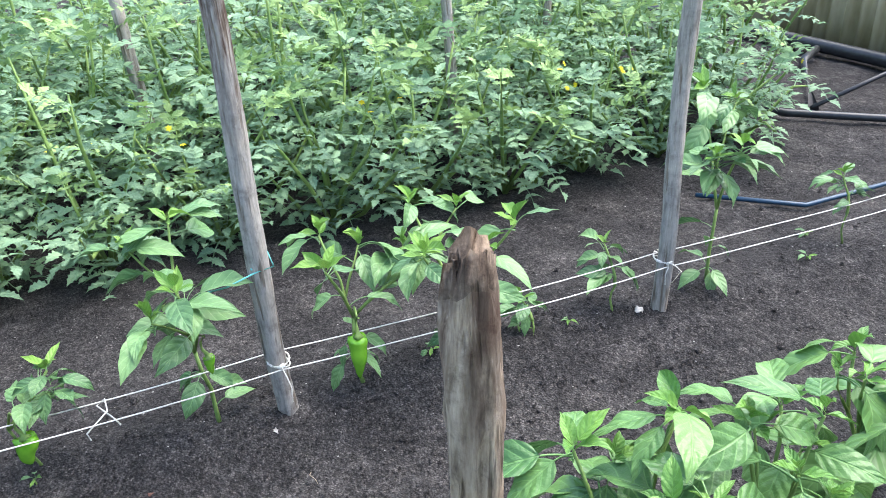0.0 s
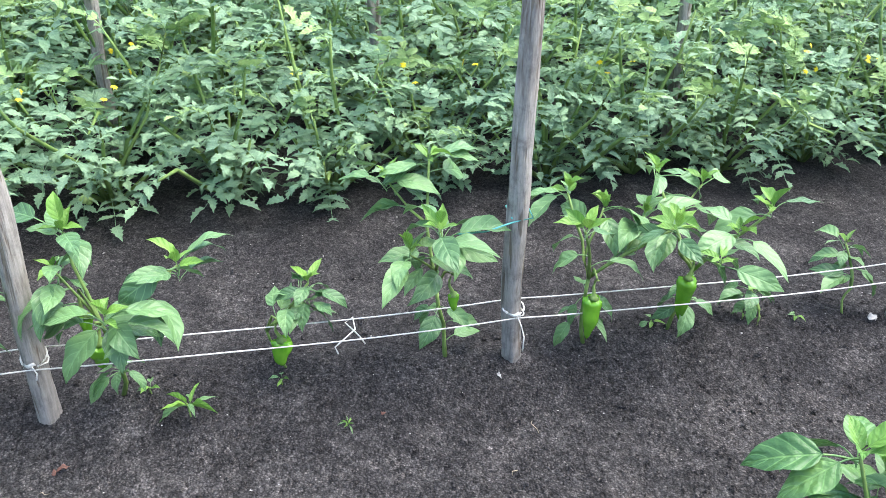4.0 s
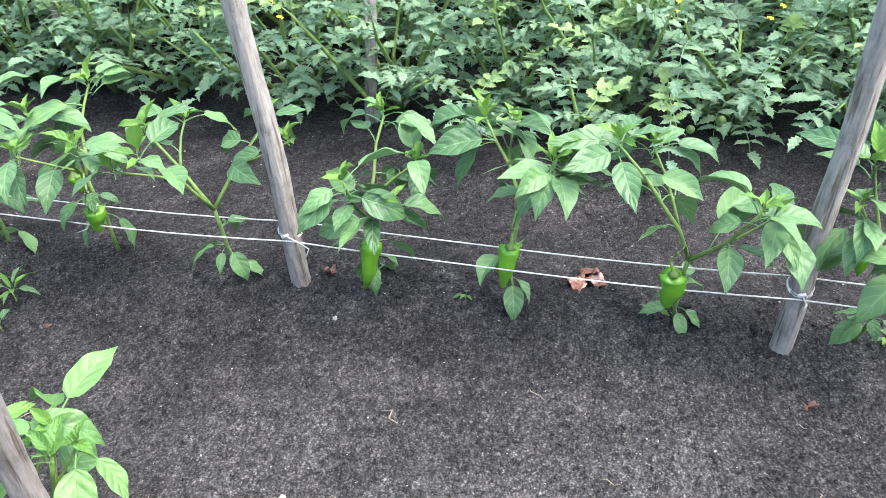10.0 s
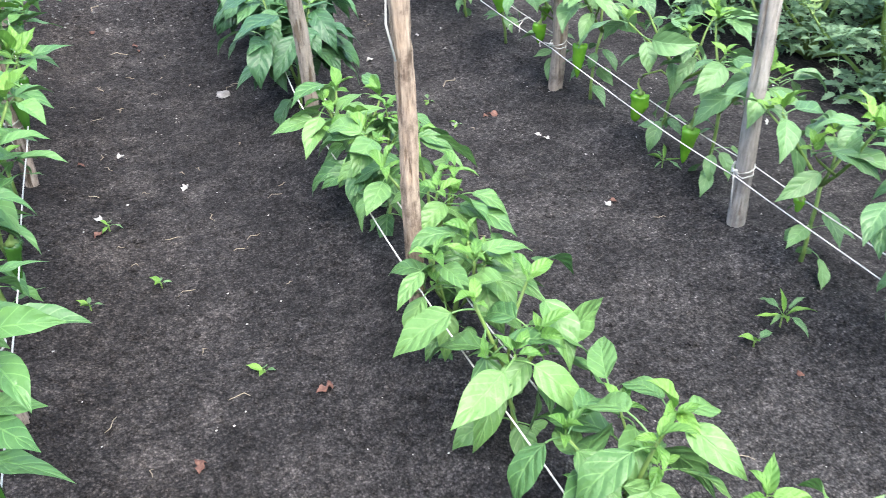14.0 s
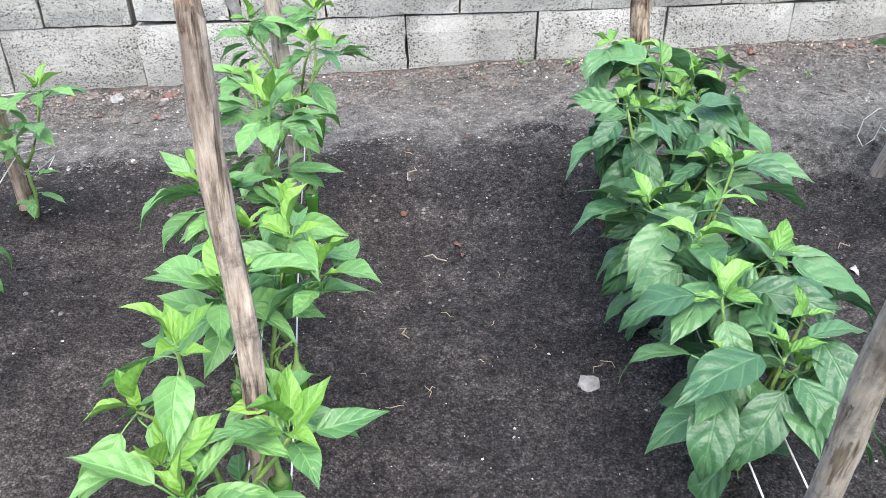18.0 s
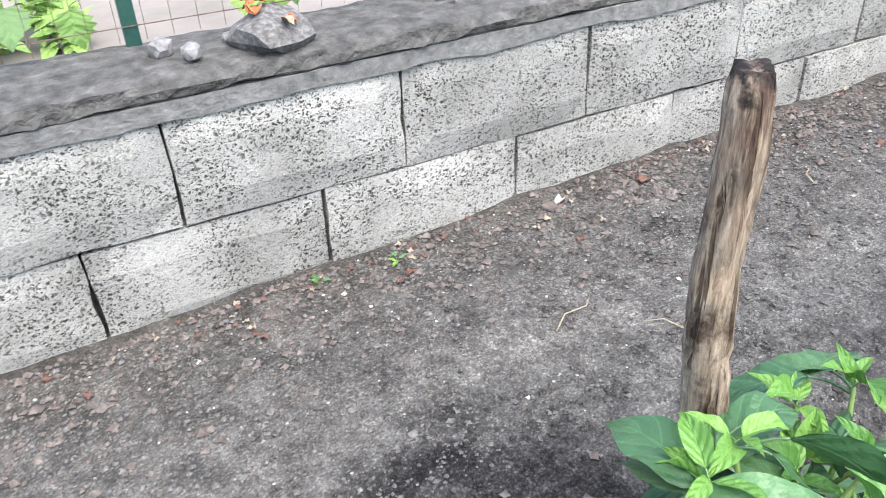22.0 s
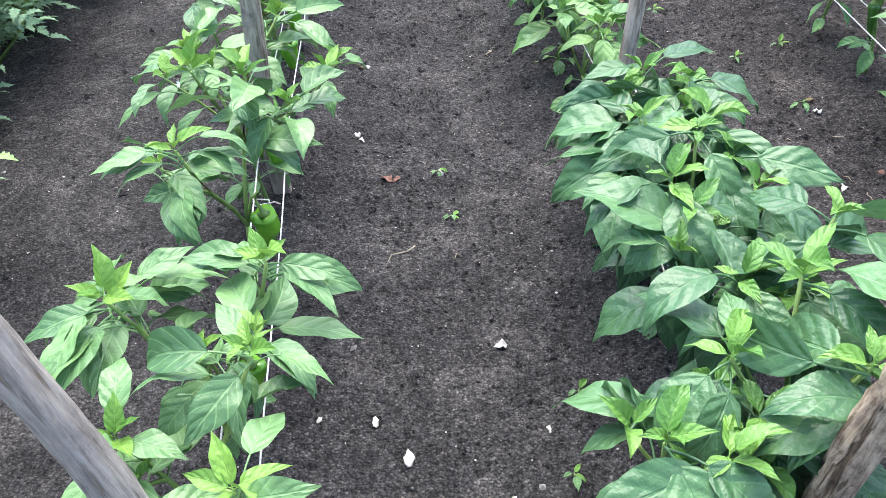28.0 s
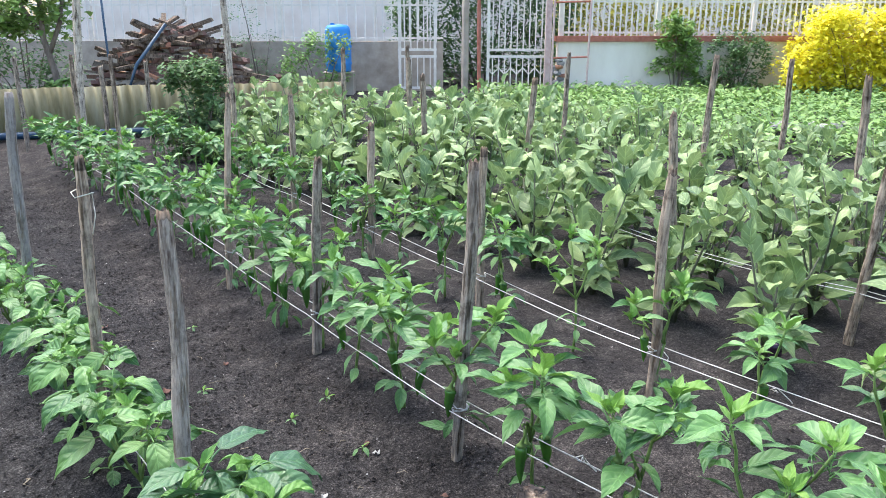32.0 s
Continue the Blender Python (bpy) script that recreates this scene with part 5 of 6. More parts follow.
for i, (bx, by, tz) in enumerate([(-2.31, 4.3, 0.85), (-2.24, 3.37, 0.95), (-2.73, 1.66, 1.0), (-2.95, -0.08, 1.05), (-2.4, 0.9, 1.0), (-2.9, -1.2, 1.1), (-3.8, 2.4, 1.15), (-3.5, 3.7, 1.1), (-4.1, 0.7, 1.1), (-4.7, 2.5, 1.1), (-3.8, -1.3, 1.1), (-4.8, 3.8, 1.15), (-5.4, 3.3, 1.1)]):
    stake((bx, by, 0), (bx + 0.05 * math.sin(i * 2), by + 0.05 * math.cos(i * 3), tz), 0.042, 0.04, WOOD_B, 170 + i, label="weathered stake with a dark top among the eggplants", group="stakes of the eggplants", tip=WOOD_TIP)
for xx in (-2.05,):
    for side in (-0.03, 0.03):
        twine([(-2.35 + side, 5.4, 0.26), (-2.31 + side, 4.3, 0.25), (-2.24 + side, 3.37, 0.25), (-2.6 + side, 1.7, 0.25)], STRING, "white twine stretched along the eggplants", 11 + side)

# ---- block wall ----
def block_mesh(w, h, d, seed):
    """A pumice block with chipped, uneven arrises."""
    nx, nz = 8, 4
    verts, faces = [], []
    for j in range(nz + 1):
        for i in range(nx + 1):
            x, z = -w / 2 + w * i / nx, -h / 2 + h * j / nz
            edge = i in (0, nx) or j in (0, nz)
            dy = 0.010 if edge else 0.0
            dy += 0.004 * fbm(x * 9 + seed, z * 9, seed, 2)
            k = 0.006 * fbm(x * 20, z * 20, seed + 4, 2) if edge else 0
            verts.append((x + k, -d / 2 + dy, z + k))
    n = nx + 1
    faces = [(j * n + i, j * n + i + 1, (j + 1) * n + i + 1, (j + 1) * n + i) for j in range(nz) for i in range(nx)]
    o = len(verts)
    verts += [(-w / 2, d / 2, -h / 2), (w / 2, d / 2, -h / 2), (w / 2, d / 2, h / 2), (-w / 2, d / 2, h / 2)]
    faces += [(o + 1, o, o + 3, o + 2)]
    faces.append(tuple([o, o + 1] + [i for i in range(nx, -1, -1)]))
    faces.append(tuple([o + 3] + [nz * n + i for i in range(nx + 1)][::1] + [o + 2]))
    faces.append(tuple([o + 3, o] + [j * n for j in range(nz + 1)]))
    faces.append(tuple([o + 1, o + 2] + [j * n + nx for j in range(nz, -1, -1)]))
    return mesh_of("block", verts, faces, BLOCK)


WALL_Y = 6.476
wall = thing("wall_north", Matrix.Translation((0, WALL_Y, 0)), "low garden wall of rough pumice concrete blocks", "wall", kind="structure")
core = Geo().box(Matrix.Translation((3.0, 0.17, 0.28)), 24.0, 0.20, 0.62)
part("mortar", core.mesh("mortar", MORTAR), None, wall)
PITCH = 0.556
MESHES = [block_mesh(PITCH - 0.009, 0.259, 0.28, i) for i in range(8)]
TOP = [-1.405 - PITCH * k for k in range(13, 0, -1)] + [-1.405, -1.052, -0.650] + [-0.605, -0.258] + [0.293 + 0.5545 * k for k in range(27)]
LOW = [0.066 + 0.5545 * k for k in range(-16, 27)]
for course, (zc, joints) in enumerate(((0.198, LOW), (0.466, TOP), (-0.070, [j + 0.27 for j in LOW]))):
    for i, (a, b_) in enumerate(zip(joints[:-1], joints[1:])):
        if abs(b_ - a) < 0.1:
            continue
        q = random.Random(i * 7 + course)
        x, left = (a + b_) / 2 + (0.012 if course == 1 and abs(a + 1.052) < 0.01 else 0), (a + b_) / 2 < -1.05
        broken = course == 1 and abs(a + 1.052) < 0.01
        dz = (-0.006 if left else 0) + q.uniform(-0.002, 0.002)
        tilt = 0.012 if left else 0.022 if broken else q.uniform(-0.004, 0.004)
        b = part("block", MESHES[q.randrange(8)], None, wall, "cracked settled block" if broken else "")
        b.matrix_local = (Matrix.Translation((x, 0.14 + q.uniform(-0.004, 0.004) + (0.02 if left else 0), zc + dz)) @ Matrix.Rotation(tilt, 4, "Y")
                          @ Matrix.Diagonal(((b_ - a - (0.03 if broken else 0.009)) / (PITCH - 0.009), 1, 0.95 if broken else 1, 1)))
bmp = bmesh.new()
bmesh.ops.create_cube(bmp, size=1.0)
bmesh.ops.subdivide_edges(bmp, edges=bmp.edges[:], cuts=6, use_grid_fill=True)
for v in bmp.verts:
    f_ = 0.014 * fbm(v.co.x * 3, v.co.y * 3, v.co.z * 9, 3)
    v.co = Vector((-0.628 + v.co.x * 0.055 + f_ + 0.03 * v.co.z * v.co.z, 0.075 + v.co.y * 0.13 + f_, 0.465 + v.co.z * 0.262))
part("mortar_patch", bmp, BED, wall, "crumbling mortar filling beside the broken block")
# coping of rough concrete
def coping():
    verts, faces = [], []
    xs = np.arange(-8.7, 15.01, 0.028)
    prof = [(0.03, 0.630), (0.0, 0.632), (-0.007, 0.638), (-0.005, 0.655), (0.004, 0.669), (0.04, 0.676), (0.11, 0.680), (0.18, 0.683), (0.25, 0.680), (0.30, 0.672), (0.315, 0.60)]
    for i, x in enumerate(xs):
        chip = max(0.0, fbm(x * 2.3, 4, 9, 3) - 0.15) * 0.03
        for k, (yy, zz) in enumerate(prof):
            front = k in (1, 2, 3)
            yy += 0.010 * fbm(x * 4, k * 2, 2, 4) + (0.008 * fbm(x * 25, k * 3, 5, 3) if front else 0) + (chip if front else 0)
            zz += (0.011 * fbm(x * 5, 0, 7, 5) if k < 3 else 0.008 * fbm(x * 7, k * 2, 7, 4)) + 0.004 * fbm(x * 30, k * 3, 1, 2)
            verts.append((x, yy, zz))
    n = len(prof)
    for i in range(len(xs) - 1):
        for k in range(n - 1):
            faces.append((i * n + k, (i + 1) * n + k, (i + 1) * n + k + 1, i * n + k + 1))
    return mesh_of("coping", verts, faces, CAP, False)


def bedding():
    """The uneven mortar bed that the coping sits on."""
    verts, faces = [], []
    xs = np.arange(-8.7, 15.01, 0.018)
    for x in xs:
        low = 0.582 + 0.015 * fbm(x * 4, 3, 1, 5)
        for yy, zz in ((0.012, low), (-0.004 + 0.005 * fbm(x * 9, 1, 1, 3), low + 0.006), (-0.003 + 0.006 * fbm(x * 9, 5, 1, 3), 0.630), (0.06, 0.632)):
            verts.append((x, yy, zz))
    for i in range(len(xs) - 1):
        for k in range(3):
            faces.append((i * 4 + k, i * 4 + 4 + k, i * 4 + 5 + k, i * 4 + 1 + k))
    return mesh_of("mortar_bed", verts, faces, BED, False)


part("mortar_bed", bedding(), None, wall, "uneven grey mortar bed under the coping")
part("coping", coping(), None, wall, "crumbling grey concrete coping")

# ---- beyond the block wall ----
g = Geo().box(Matrix.Translation((3, 12.82, 0.40)), 30, 12.0, 0.3)
tagged(new("pavement", g.mesh("pavement", PAVE)), "pale concrete yard behind the garden wall", "pavement", kind="structure")
fence = thing("wire_fence", Matrix.Translation((0, 6.745, 0.67)), "rusty wire fence on dark green posts along the wall top", "fence")
for i in range(-3, 7):
    part("fence_post", Geo().box(Matrix.Translation((0.31 + 0.925 * i, 0, 0.55)), 0.032, 0.032, 1.15).mesh("fence_post", GREENPAINT), None, fence)
for j, z in enumerate((0.05, 0.15, 0.26, 0.38, 0.50, 0.64, 0.80, 0.98)):
    part("wire", Geo().tube([(-4 + 0.5 * i, -0.018, z + 0.006 * math.sin(i * 1.7 + j)) for i in range(27)], 0.0015, 4).mesh("wire", WIRE), None, fence)
mesh_w = Geo()
for i in range(170):
    x = -3.5 + 0.06 * i
    mesh_w.tube([(x, -0.018, 0.02), (x + 0.004, -0.018, 0.5), (x, -0.018, 1.05)], 0.0008, 4, False)
part("wire_mesh", mesh_w.mesh("wire_mesh", WIRE), None, fence)


def rock(name, x, y, z, s, seed, material, label, flat=0.7, category="stone"):
    r = random.Random(seed)
    bm = bmesh.new()
    bmesh.ops.create_icosphere(bm, subdivisions=2, radius=1.0)
    for v in bm.verts:
        k = 1 + 0.35 * fbm(v.co.x * 1.3 + seed, v.co.y * 1.3, v.co.z * 1.3, 3)
        v.co = Vector((v.co.x * k * s, v.co.y * k * s * r.uniform(0.95, 1.05), v.co.z * k * s * flat))
    me = bpy.data.meshes.new(name)
    bm.to_mesh(me)
    bm.free()
    me.materials.append(material)
    ob = new(name, me)
    ob.matrix_world = Matrix.Translation((x, y, z + s * flat * 0.55)) @ Matrix.Rotation(r.uniform(0, 6), 4, "Z")
    return tagged(ob, label, category)


for i, (x, y, sz) in enumerate([(0.40, 6.555, 0.022), (0.345, 6.615, 0.026), (0.50, 6.61, 0.018)]):
    rock("stone", x, y, 0.685, sz, 300 + i, GREYSTONE, "pale stone resting on the wall coping", 0.9)
rock("rock", 0.585, 6.575, 0.668, 0.098, 310, GRITSTONE, "flat grey rock with dry leaves on the wall coping", 0.55)

RUBBLE = [(-1.12, 6.33, 0.030), (-1.02, 6.37, 0.022), (-0.92, 6.34, 0.024), (-1.24, 6.38, 0.020), (-0.55, 6.40, 0.012), (1.22, 6.38, 0.022), (1.95, 6.36, 0.016), (0.86, 6.40, 0.013)]
q = random.Random(77)
RUBBLE += [(q.gauss(-1.12, 0.13), 6.44 - abs(q.gauss(0.02, 0.07)), q.uniform(0.007, 0.019)) for _ in range(34)]
for i, (x, y, sz) in enumerate(RUBBLE):
    rock("stone", x, y, height(x, y, False) - 0.004, sz, 320 + i, (GREYSTONE, SCORIA, BRICKDULL, SCORIA)[i % 4], "piece of rubble lying at the foot of the block wall", 0.6)

# ---- far end: corrugated sheet fence and hoses ----
def corrugated(points, h):
    """Overlapping corrugated sheets standing along a bent line."""
    root = thing("corrugated_fence", Matrix(), "low fence of yellowed corrugated sheet standing in soil", "fence")
    s0, line = 0.0, []
    for a, b in zip(points[:-1], points[1:]):
        a, b = Vector(a), Vector(b)
        L = (b - a).length
        d = (b - a) / L
        n = int(L / 0.016)
        for i in range(n):
            line.append((a + d * (L * i / n), Vector((-d.y, d.x)), s0 + L * i / n))
        s0 += L
    for k, i0 in enumerate(range(0, len(line) - 2, 54)):
        run = line[i0:i0 + 60]
        q = random.Random(k)
        lift, off = q.uniform(-0.015, 0.015), 0.006 * (k % 2)
        verts, faces = [], []
        for p, nrm, s_ in run:
            p = p + nrm * (off + 0.026 * math.sin(2 * math.pi * s_ / 0.13))
            for z in (-0.08, h * 0.5, h + lift + 0.008 * fbm(s_ * 1.3, 1, 3, 2)):
                verts.append((p.x, p.y, z))
        for i in range(len(run) - 1):
            faces += [(3 * i, 3 * i + 3, 3 * i + 4, 3 * i + 1), (3 * i + 1, 3 * i + 4, 3 * i + 5, 3 * i + 2)]
        ob = part("sheet", mesh_of("sheet", verts, faces, CORR, True), None, root)
        md = ob.modifiers.new("solid", "SOLIDIFY")
        md.thickness = 0.004


corrugated([(7.0, -5.1), (3.3, -4.80), (0.6, -4.75), (-0.3, -4.60), (-1.9, -3.98), (-4.0, -3.1)], 0.60)


def hose(pts, r, material, label, name="hose"):
    ob = new(name, Geo().tube(pts, r, 10).mesh(name, material, True))
    tagged(ob, label, "pipe")


hose([(1.2, -4.58, 0.06), (3.27, -4.62, 0.07), (4.0, -4.58, 0.07), (5.5, -4.45, 0.06), (6.8, -4.7, 0.06)], 0.045, BLACKPIPE, "thick black plastic pipe lying along the sheet fence", "water_pipe")
hose([(3.7, -4.5, 0.07), (3.58, -4.26, 0.05), (2.85, -3.59, 0.03)], 0.026, BLACKPIPE, "black plastic branch pipe lying on dark soil", "water_pipe")
hose([(3.7, -3.05, 0.03), (2.86, -3.40, 0.035), (2.5, -3.8, 0.04), (2.05, -4.15, 0.05)], 0.020, BLACKPIPE, "black plastic hose lying on dark soil", "hose")
hose([(2.85, -3.57, 0.04), (2.8, -3.95, 0.16), (2.65, -4.3, 0.34), (2.55, -4.6, 0.5)], 0.012, BLACKPIPE, "thin black hose rising to the sheet fence", "hose")
hose([(2.25, -2.3, 0.02), (1.95, -2.60, 0.03), (1.96, -3.06, 0.03), (2.0, -3.7, 0.03)], 0.010, BLUEPIPE, "thin blue-black irrigation hose on the soil", "hose")
hose([(-3.0, -3.35, 0.08), (-1.85, -3.85, 0.08), (-0.3, -4.45, 0.07), (1.4, -4.6, 0.07)], 0.045, BLUEPIPE, "thick dark blue pipe lying along the sheet fence", "water_pipe")

# ---- the yard beyond: everything stands along its own bearing ----
YO, YF, YR = Vector((1.17, 5.82, 0)), Vector((-0.605, -0.796, 0)), Vector((-0.796, 0.605, 0))
YROT = math.atan2(YR.y, YR.x)


def yard(u, d, z=0.0):
    return YO + YR * u + YF * d + Vector((0, 0, z))


def yard_m(u, d, z=0.0, rz=0.0):
    return Matrix.Translation(yard(u, d, z)) @ Matrix.Rotation(YROT + rz, 4, "Z")


def box_part(name, root, x, y, z, sx, sy, sz, material, rot=None):
    return part(name, Geo().box(Matrix.Translation((x, y, z)) @ (rot or Matrix()), sx, sy, sz).mesh(name, material), None, root)


def picket_fence(u0, u1, d0, d1, z0, h, step, name, label):
    a, b = yard(u0, d0), yard(u1, d1)
    L = (b - a).length
    ang = math.atan2((b - a).y, (b - a).x)
    root = thing(name, Matrix.Translation(a + Vector((0, 0, z0))) @ Matrix.Rotation(ang, 4, "Z"), label, "fence")
    for z in (0.06, h * 0.55, h - 0.06):
        box_part("rail", root, L / 2, 0, z, L, 0.03, 0.035, WHITEPAINT)
    bar = Geo().box(Matrix.Translation((0, 0, h / 2)), 0.028, 0.016, h).mesh("picket", WHITEPAINT)
    x = 0.04
    while x < L:
        ob = part("picket", bar, None, root)
        ob.matrix_local = Matrix.Translation((x, -0.025, 0))
        x += step
    post = Geo().box(Matrix.Translation((0, 0, h / 2)), 0.07, 0.07, h + 0.1).mesh("post", WHITEPAINT)
    for k in range(int(L / 1.8) + 1):
        ob = part("post", post, None, root)
        ob.matrix_local = Matrix.Translation((min(L, k * 1.8), 0.03, 0))
    return root


def low_wall(name, u0, d0, u1, d1, h, t, material, label, z0=-0.1):
    a, b = yard(u0, d0), yard(u1, d1)
    L = (b - a).length
    ang = math.atan2((b - a).y, (b - a).x)
    ob = new(name, Geo().box(Matrix.Translation((L / 2, 0, (h + z0) / 2)), L, t, h - z0).mesh(name, material))
    ob.matrix_world = Matrix.Translation(a) @ Matrix.Rotation(ang, 4, "Z")
    return tagged(ob, label, "wall", kind="structure")


low_wall("wall_yard", -8.5, 15.6, 0.0, 15.6, 0.92, 0.2, GREYWALL, "bare grey concrete wall under a white picket fence")
picket_fence(-8.5, 0.0, 15.6, 15.6, 0.92, 1.2, 0.17, "picket_fence", "white painted metal picket fence on a grey wall")
low_wall("wall_plaster", 2.10, 15.0, 10.5, 15.4, 0.94, 0.22, PLASTER, "stained white plaster wall beside the gate")
low_wall("wall_coping", 2.05, 14.98, 10.5, 15.38, 1.04, 0.30, REDPAINT, "red painted coping on the plaster wall", 0.944)
picket_fence(2.15, 10.4, 15.0, 15.4, 1.04, 1.1, 0.105, "picket_fence", "white painted metal picket fence on a plaster wall")
# pale house wall behind the fences
hw = low_wall("wall_house", -10, 21, 13, 21, 5.5, 0.3, HOUSE, "beige plaster house wall far behind the fences")


def gate(u0, u1, d, h, name, label, zig=True, rz=0.0):
    L = u1 - u0
    root = thing(name, yard_m(u0, d, 0.05, rz), label, "gate")
    for x in (0.03, L - 0.03):
        box_part("stile", root, x, 0, h / 2, 0.05, 0.04, h, WHITEPAINT)
    for z in (0.05, 0.62, 0.74, h - 0.04):
        box_part("rail", root, L / 2, 0, z, L, 0.035, 0.045, WHITEPAINT)
    n = int(L / 0.105)
    up = Geo().box(Matrix.Translation((0, 0, (h + 0.74) / 2)), 0.022, 0.022, h - 0.74).mesh("bar", WHITEPAINT)
    lo = Geo().box(Matrix.Translation((0, 0, 0.335)), 0.022, 0.022, 0.56).mesh("bar", WHITEPAINT)
    for k in range(1, n):
        for me in (up, lo):
            ob = part("bar", me, None, root)
            ob.matrix_local = Matrix.Translation((L * k / n, 0, 0))
    if zig:
        for k in range(n):
            a = Vector((L * k / n, -0.02, 0.30 if k % 2 else 0.42))
            b = Vector((L * (k + 1) / n, -0.02, 0.42 if k % 2 else 0.30))
            part("brace", Geo().tube([a, b], 0.011, 5).mesh("brace", WHITEPAINT), None, root)
    return root


gate(0.80, 1.92, 15.0, 2.2, "metal_gate", "white painted metal gate with a zigzag lower panel")
gate(-0.83, -0.12, 15.0, 2.2, "metal_gate", "white painted metal gate leaf standing open", False)
# red oxide pipe frame beside the gate
fr = thing("pipe_frame", yard_m(1.94, 14.5), "rusty red pipe frame standing beside the gate", "frame")
for x in (0.0, 0.64):
    part("upright", Geo().tube([(x, 0, -0.1), (x + 0.02, 0, 2.0)], 0.02, 8).mesh("upright", PINKPAINT), None, fr)
for z in (0.67, 1.62):
    part("crossbar", Geo().tube([(0, 0, z), (0.65, 0, z + 0.02)], 0.016, 8).mesh("crossbar", REDPAINT), None, fr)
box_part("gatepost", fr, -0.03, 0.35, 1.0, 0.10, 0.10, 2.1, PINKPAINT)
for k in range(12):
    q = random.Random(k)
    rock("rubble_stone", *yard(2.12 + q.uniform(-0.12, 0.12), 14.75 + q.uniform(-0.05, 0.1))[:2], -0.02 + 0.055 * k, 0.075, 600 + k, GREYSTONE if k % 3 else BRICK, "broken masonry at the end of the plaster wall", 0.6)
stake(yard(0.40, 14.6), yard(0.40, 14.6, 2.2), 0.11, 0.11, GREYWALL, 700, 0.9, 0.0, label="square grey concrete post beside the gate", name="concrete_post")
stake(yard(0.62, 14.0), yard(0.61, 14.0, 2.2), 0.06, 0.06, REDPAINT, 701, 0.1, 0.0, label="rusty red iron post beside the gate", name="iron_post")


# blue barrel
def barrel(u, d, z):
    prof = [(0.0, 0.0), (0.16, 0.0), (0.175, 0.02), (0.178, 0.10), (0.186, 0.12), (0.186, 0.14), (0.18, 0.16), (0.182, 0.36), (0.19, 0.38), (0.19, 0.40), (0.182, 0.42), (0.178, 0.62), (0.165, 0.68), (0.13, 0.715), (0.05, 0.725), (0.0, 0.725)]
    sides = 24
    verts = [(r_ * math.cos(2 * math.pi * s / sides), r_ * math.sin(2 * math.pi * s / sides), h) for r_, h in prof for s in range(sides)]
    faces = [(i * sides + s, i * sides + (s + 1) % sides, (i + 1) * sides + (s + 1) % sides, (i + 1) * sides + s) for i in range(len(prof) - 1) for s in range(sides)]
    root = thing("barrel", Matrix.Translation(yard(u, d, z)) @ Matrix.Diagonal((1.3, 1.3, 1.16, 1)), "blue plastic barrel standing on a block", "barrel")
    part("drum", mesh_of("drum", verts, faces, BLUE, True), None, root)
    part("bung", Geo().tube([(0.08, 0, 0.70), (0.08, 0, 0.745)], 0.03, 10).mesh("bung", BLUE), None, root)


barrel(-1.92, 14.9, 0.40)
pl = new("block_pedestal", Geo().box(Matrix.Translation((0, 0, 0.2)), 0.55, 0.45, 0.40).mesh("block_pedestal", GREYWALL))
pl.matrix_world = yard_m(-1.92, 14.9)
tagged(pl, "grey concrete block under the blue barrel", "block")

# wood pile
pile = thing("wood_pile", yard_m(-4.05, 12.2) @ Matrix.Diagonal((1.5, 1.2, 1.12, 1)), "heap of scrap planks and broken bricks", "wood pile")
PLANKS = [Geo().box(Matrix(), l, w, t).mesh("plank", m_) for l, w, t, m_ in ((0.5, 0.05, 0.03, BARK), (0.7, 0.06, 0.035, WOOD_TIP), (0.28, 0.10, 0.06, WOOD_TIP), (0.35, 0.07, 0.05, BRICKDULL), (0.8, 0.045, 0.045, WOOD_TIP))]
BRICKS = [Geo().box(Matrix(), 0.2, 0.1, 0.07).mesh("brick", m_) for m_ in (BRICK, GREYWALL, BRICKDULL, BARK)]
for k in range(330):
    q = random.Random(4000 + k)
    v = q.random() ** 0.7
    rr = 1.25 * (1 - v * 0.85)
    a = q.uniform(0, 6.28)
    ob = part("plank" if k % 3 else "brick", q.choice(PLANKS) if k % 3 else q.choice(BRICKS), None, pile)
    ob.matrix_local = Matrix.Translation((rr * math.cos(a) * q.uniform(0.4, 1), 0.5 * rr * math.sin(a), 0.12 + v * 0.95)) @ Matrix.Rotation(q.uniform(-0.9, 0.9) + (0 if q.random() < 0.7 else 1.5), 4, "Z") @ Matrix.Rotation(q.uniform(-0.6, 0.6), 4, "Y")
core = Geo()
core.tube([(0, 0, 0.0), (0, 0, 0.35), (0, 0, 0.75), (0, 0, 1.0)], [0.8, 0.55, 0.25, 0.05], 10)
part("heap_core", core.mesh("heap_core", BARK), None, pile)

# poles
stake((-0.73, -2.66, 0), (-0.93, -2.74, 2.4), 0.075, 0.07, WOOD_C, 710, 0.1, 0.0, label="tall pale pole standing among the peppers", name="pole")
stake(yard(-2.46, 9.4), yard(-2.52, 9.4, 2.3), 0.07, 0.07, WOOD_C, 711, 0.1, 0.0, label="tall pale pole standing behind the peppers", name="pole")
for i, (bx, by, tz) in enumerate([(-1.1, -3.1, 0.9), (-1.5, -2.9, 0.95), (-2.0, -2.1, 0.9), (-0.35, -3.4, 1.0)]):
    stake((bx, by, 0), (bx, by + 0.02, tz), 0.045, 0.04, WOOD_B, 720 + i, label="weathered stake at the far end of the peppers", group="stakes of the peppers")
hose([yard(-4.3, 10.4, 1.9), yard(-4.25, 10.3, 1.0), yard(-4.15, 10.2, 0.15)], 0.014, BLUEPIPE, "dark hose hanging beside the sheet fence", "hose")
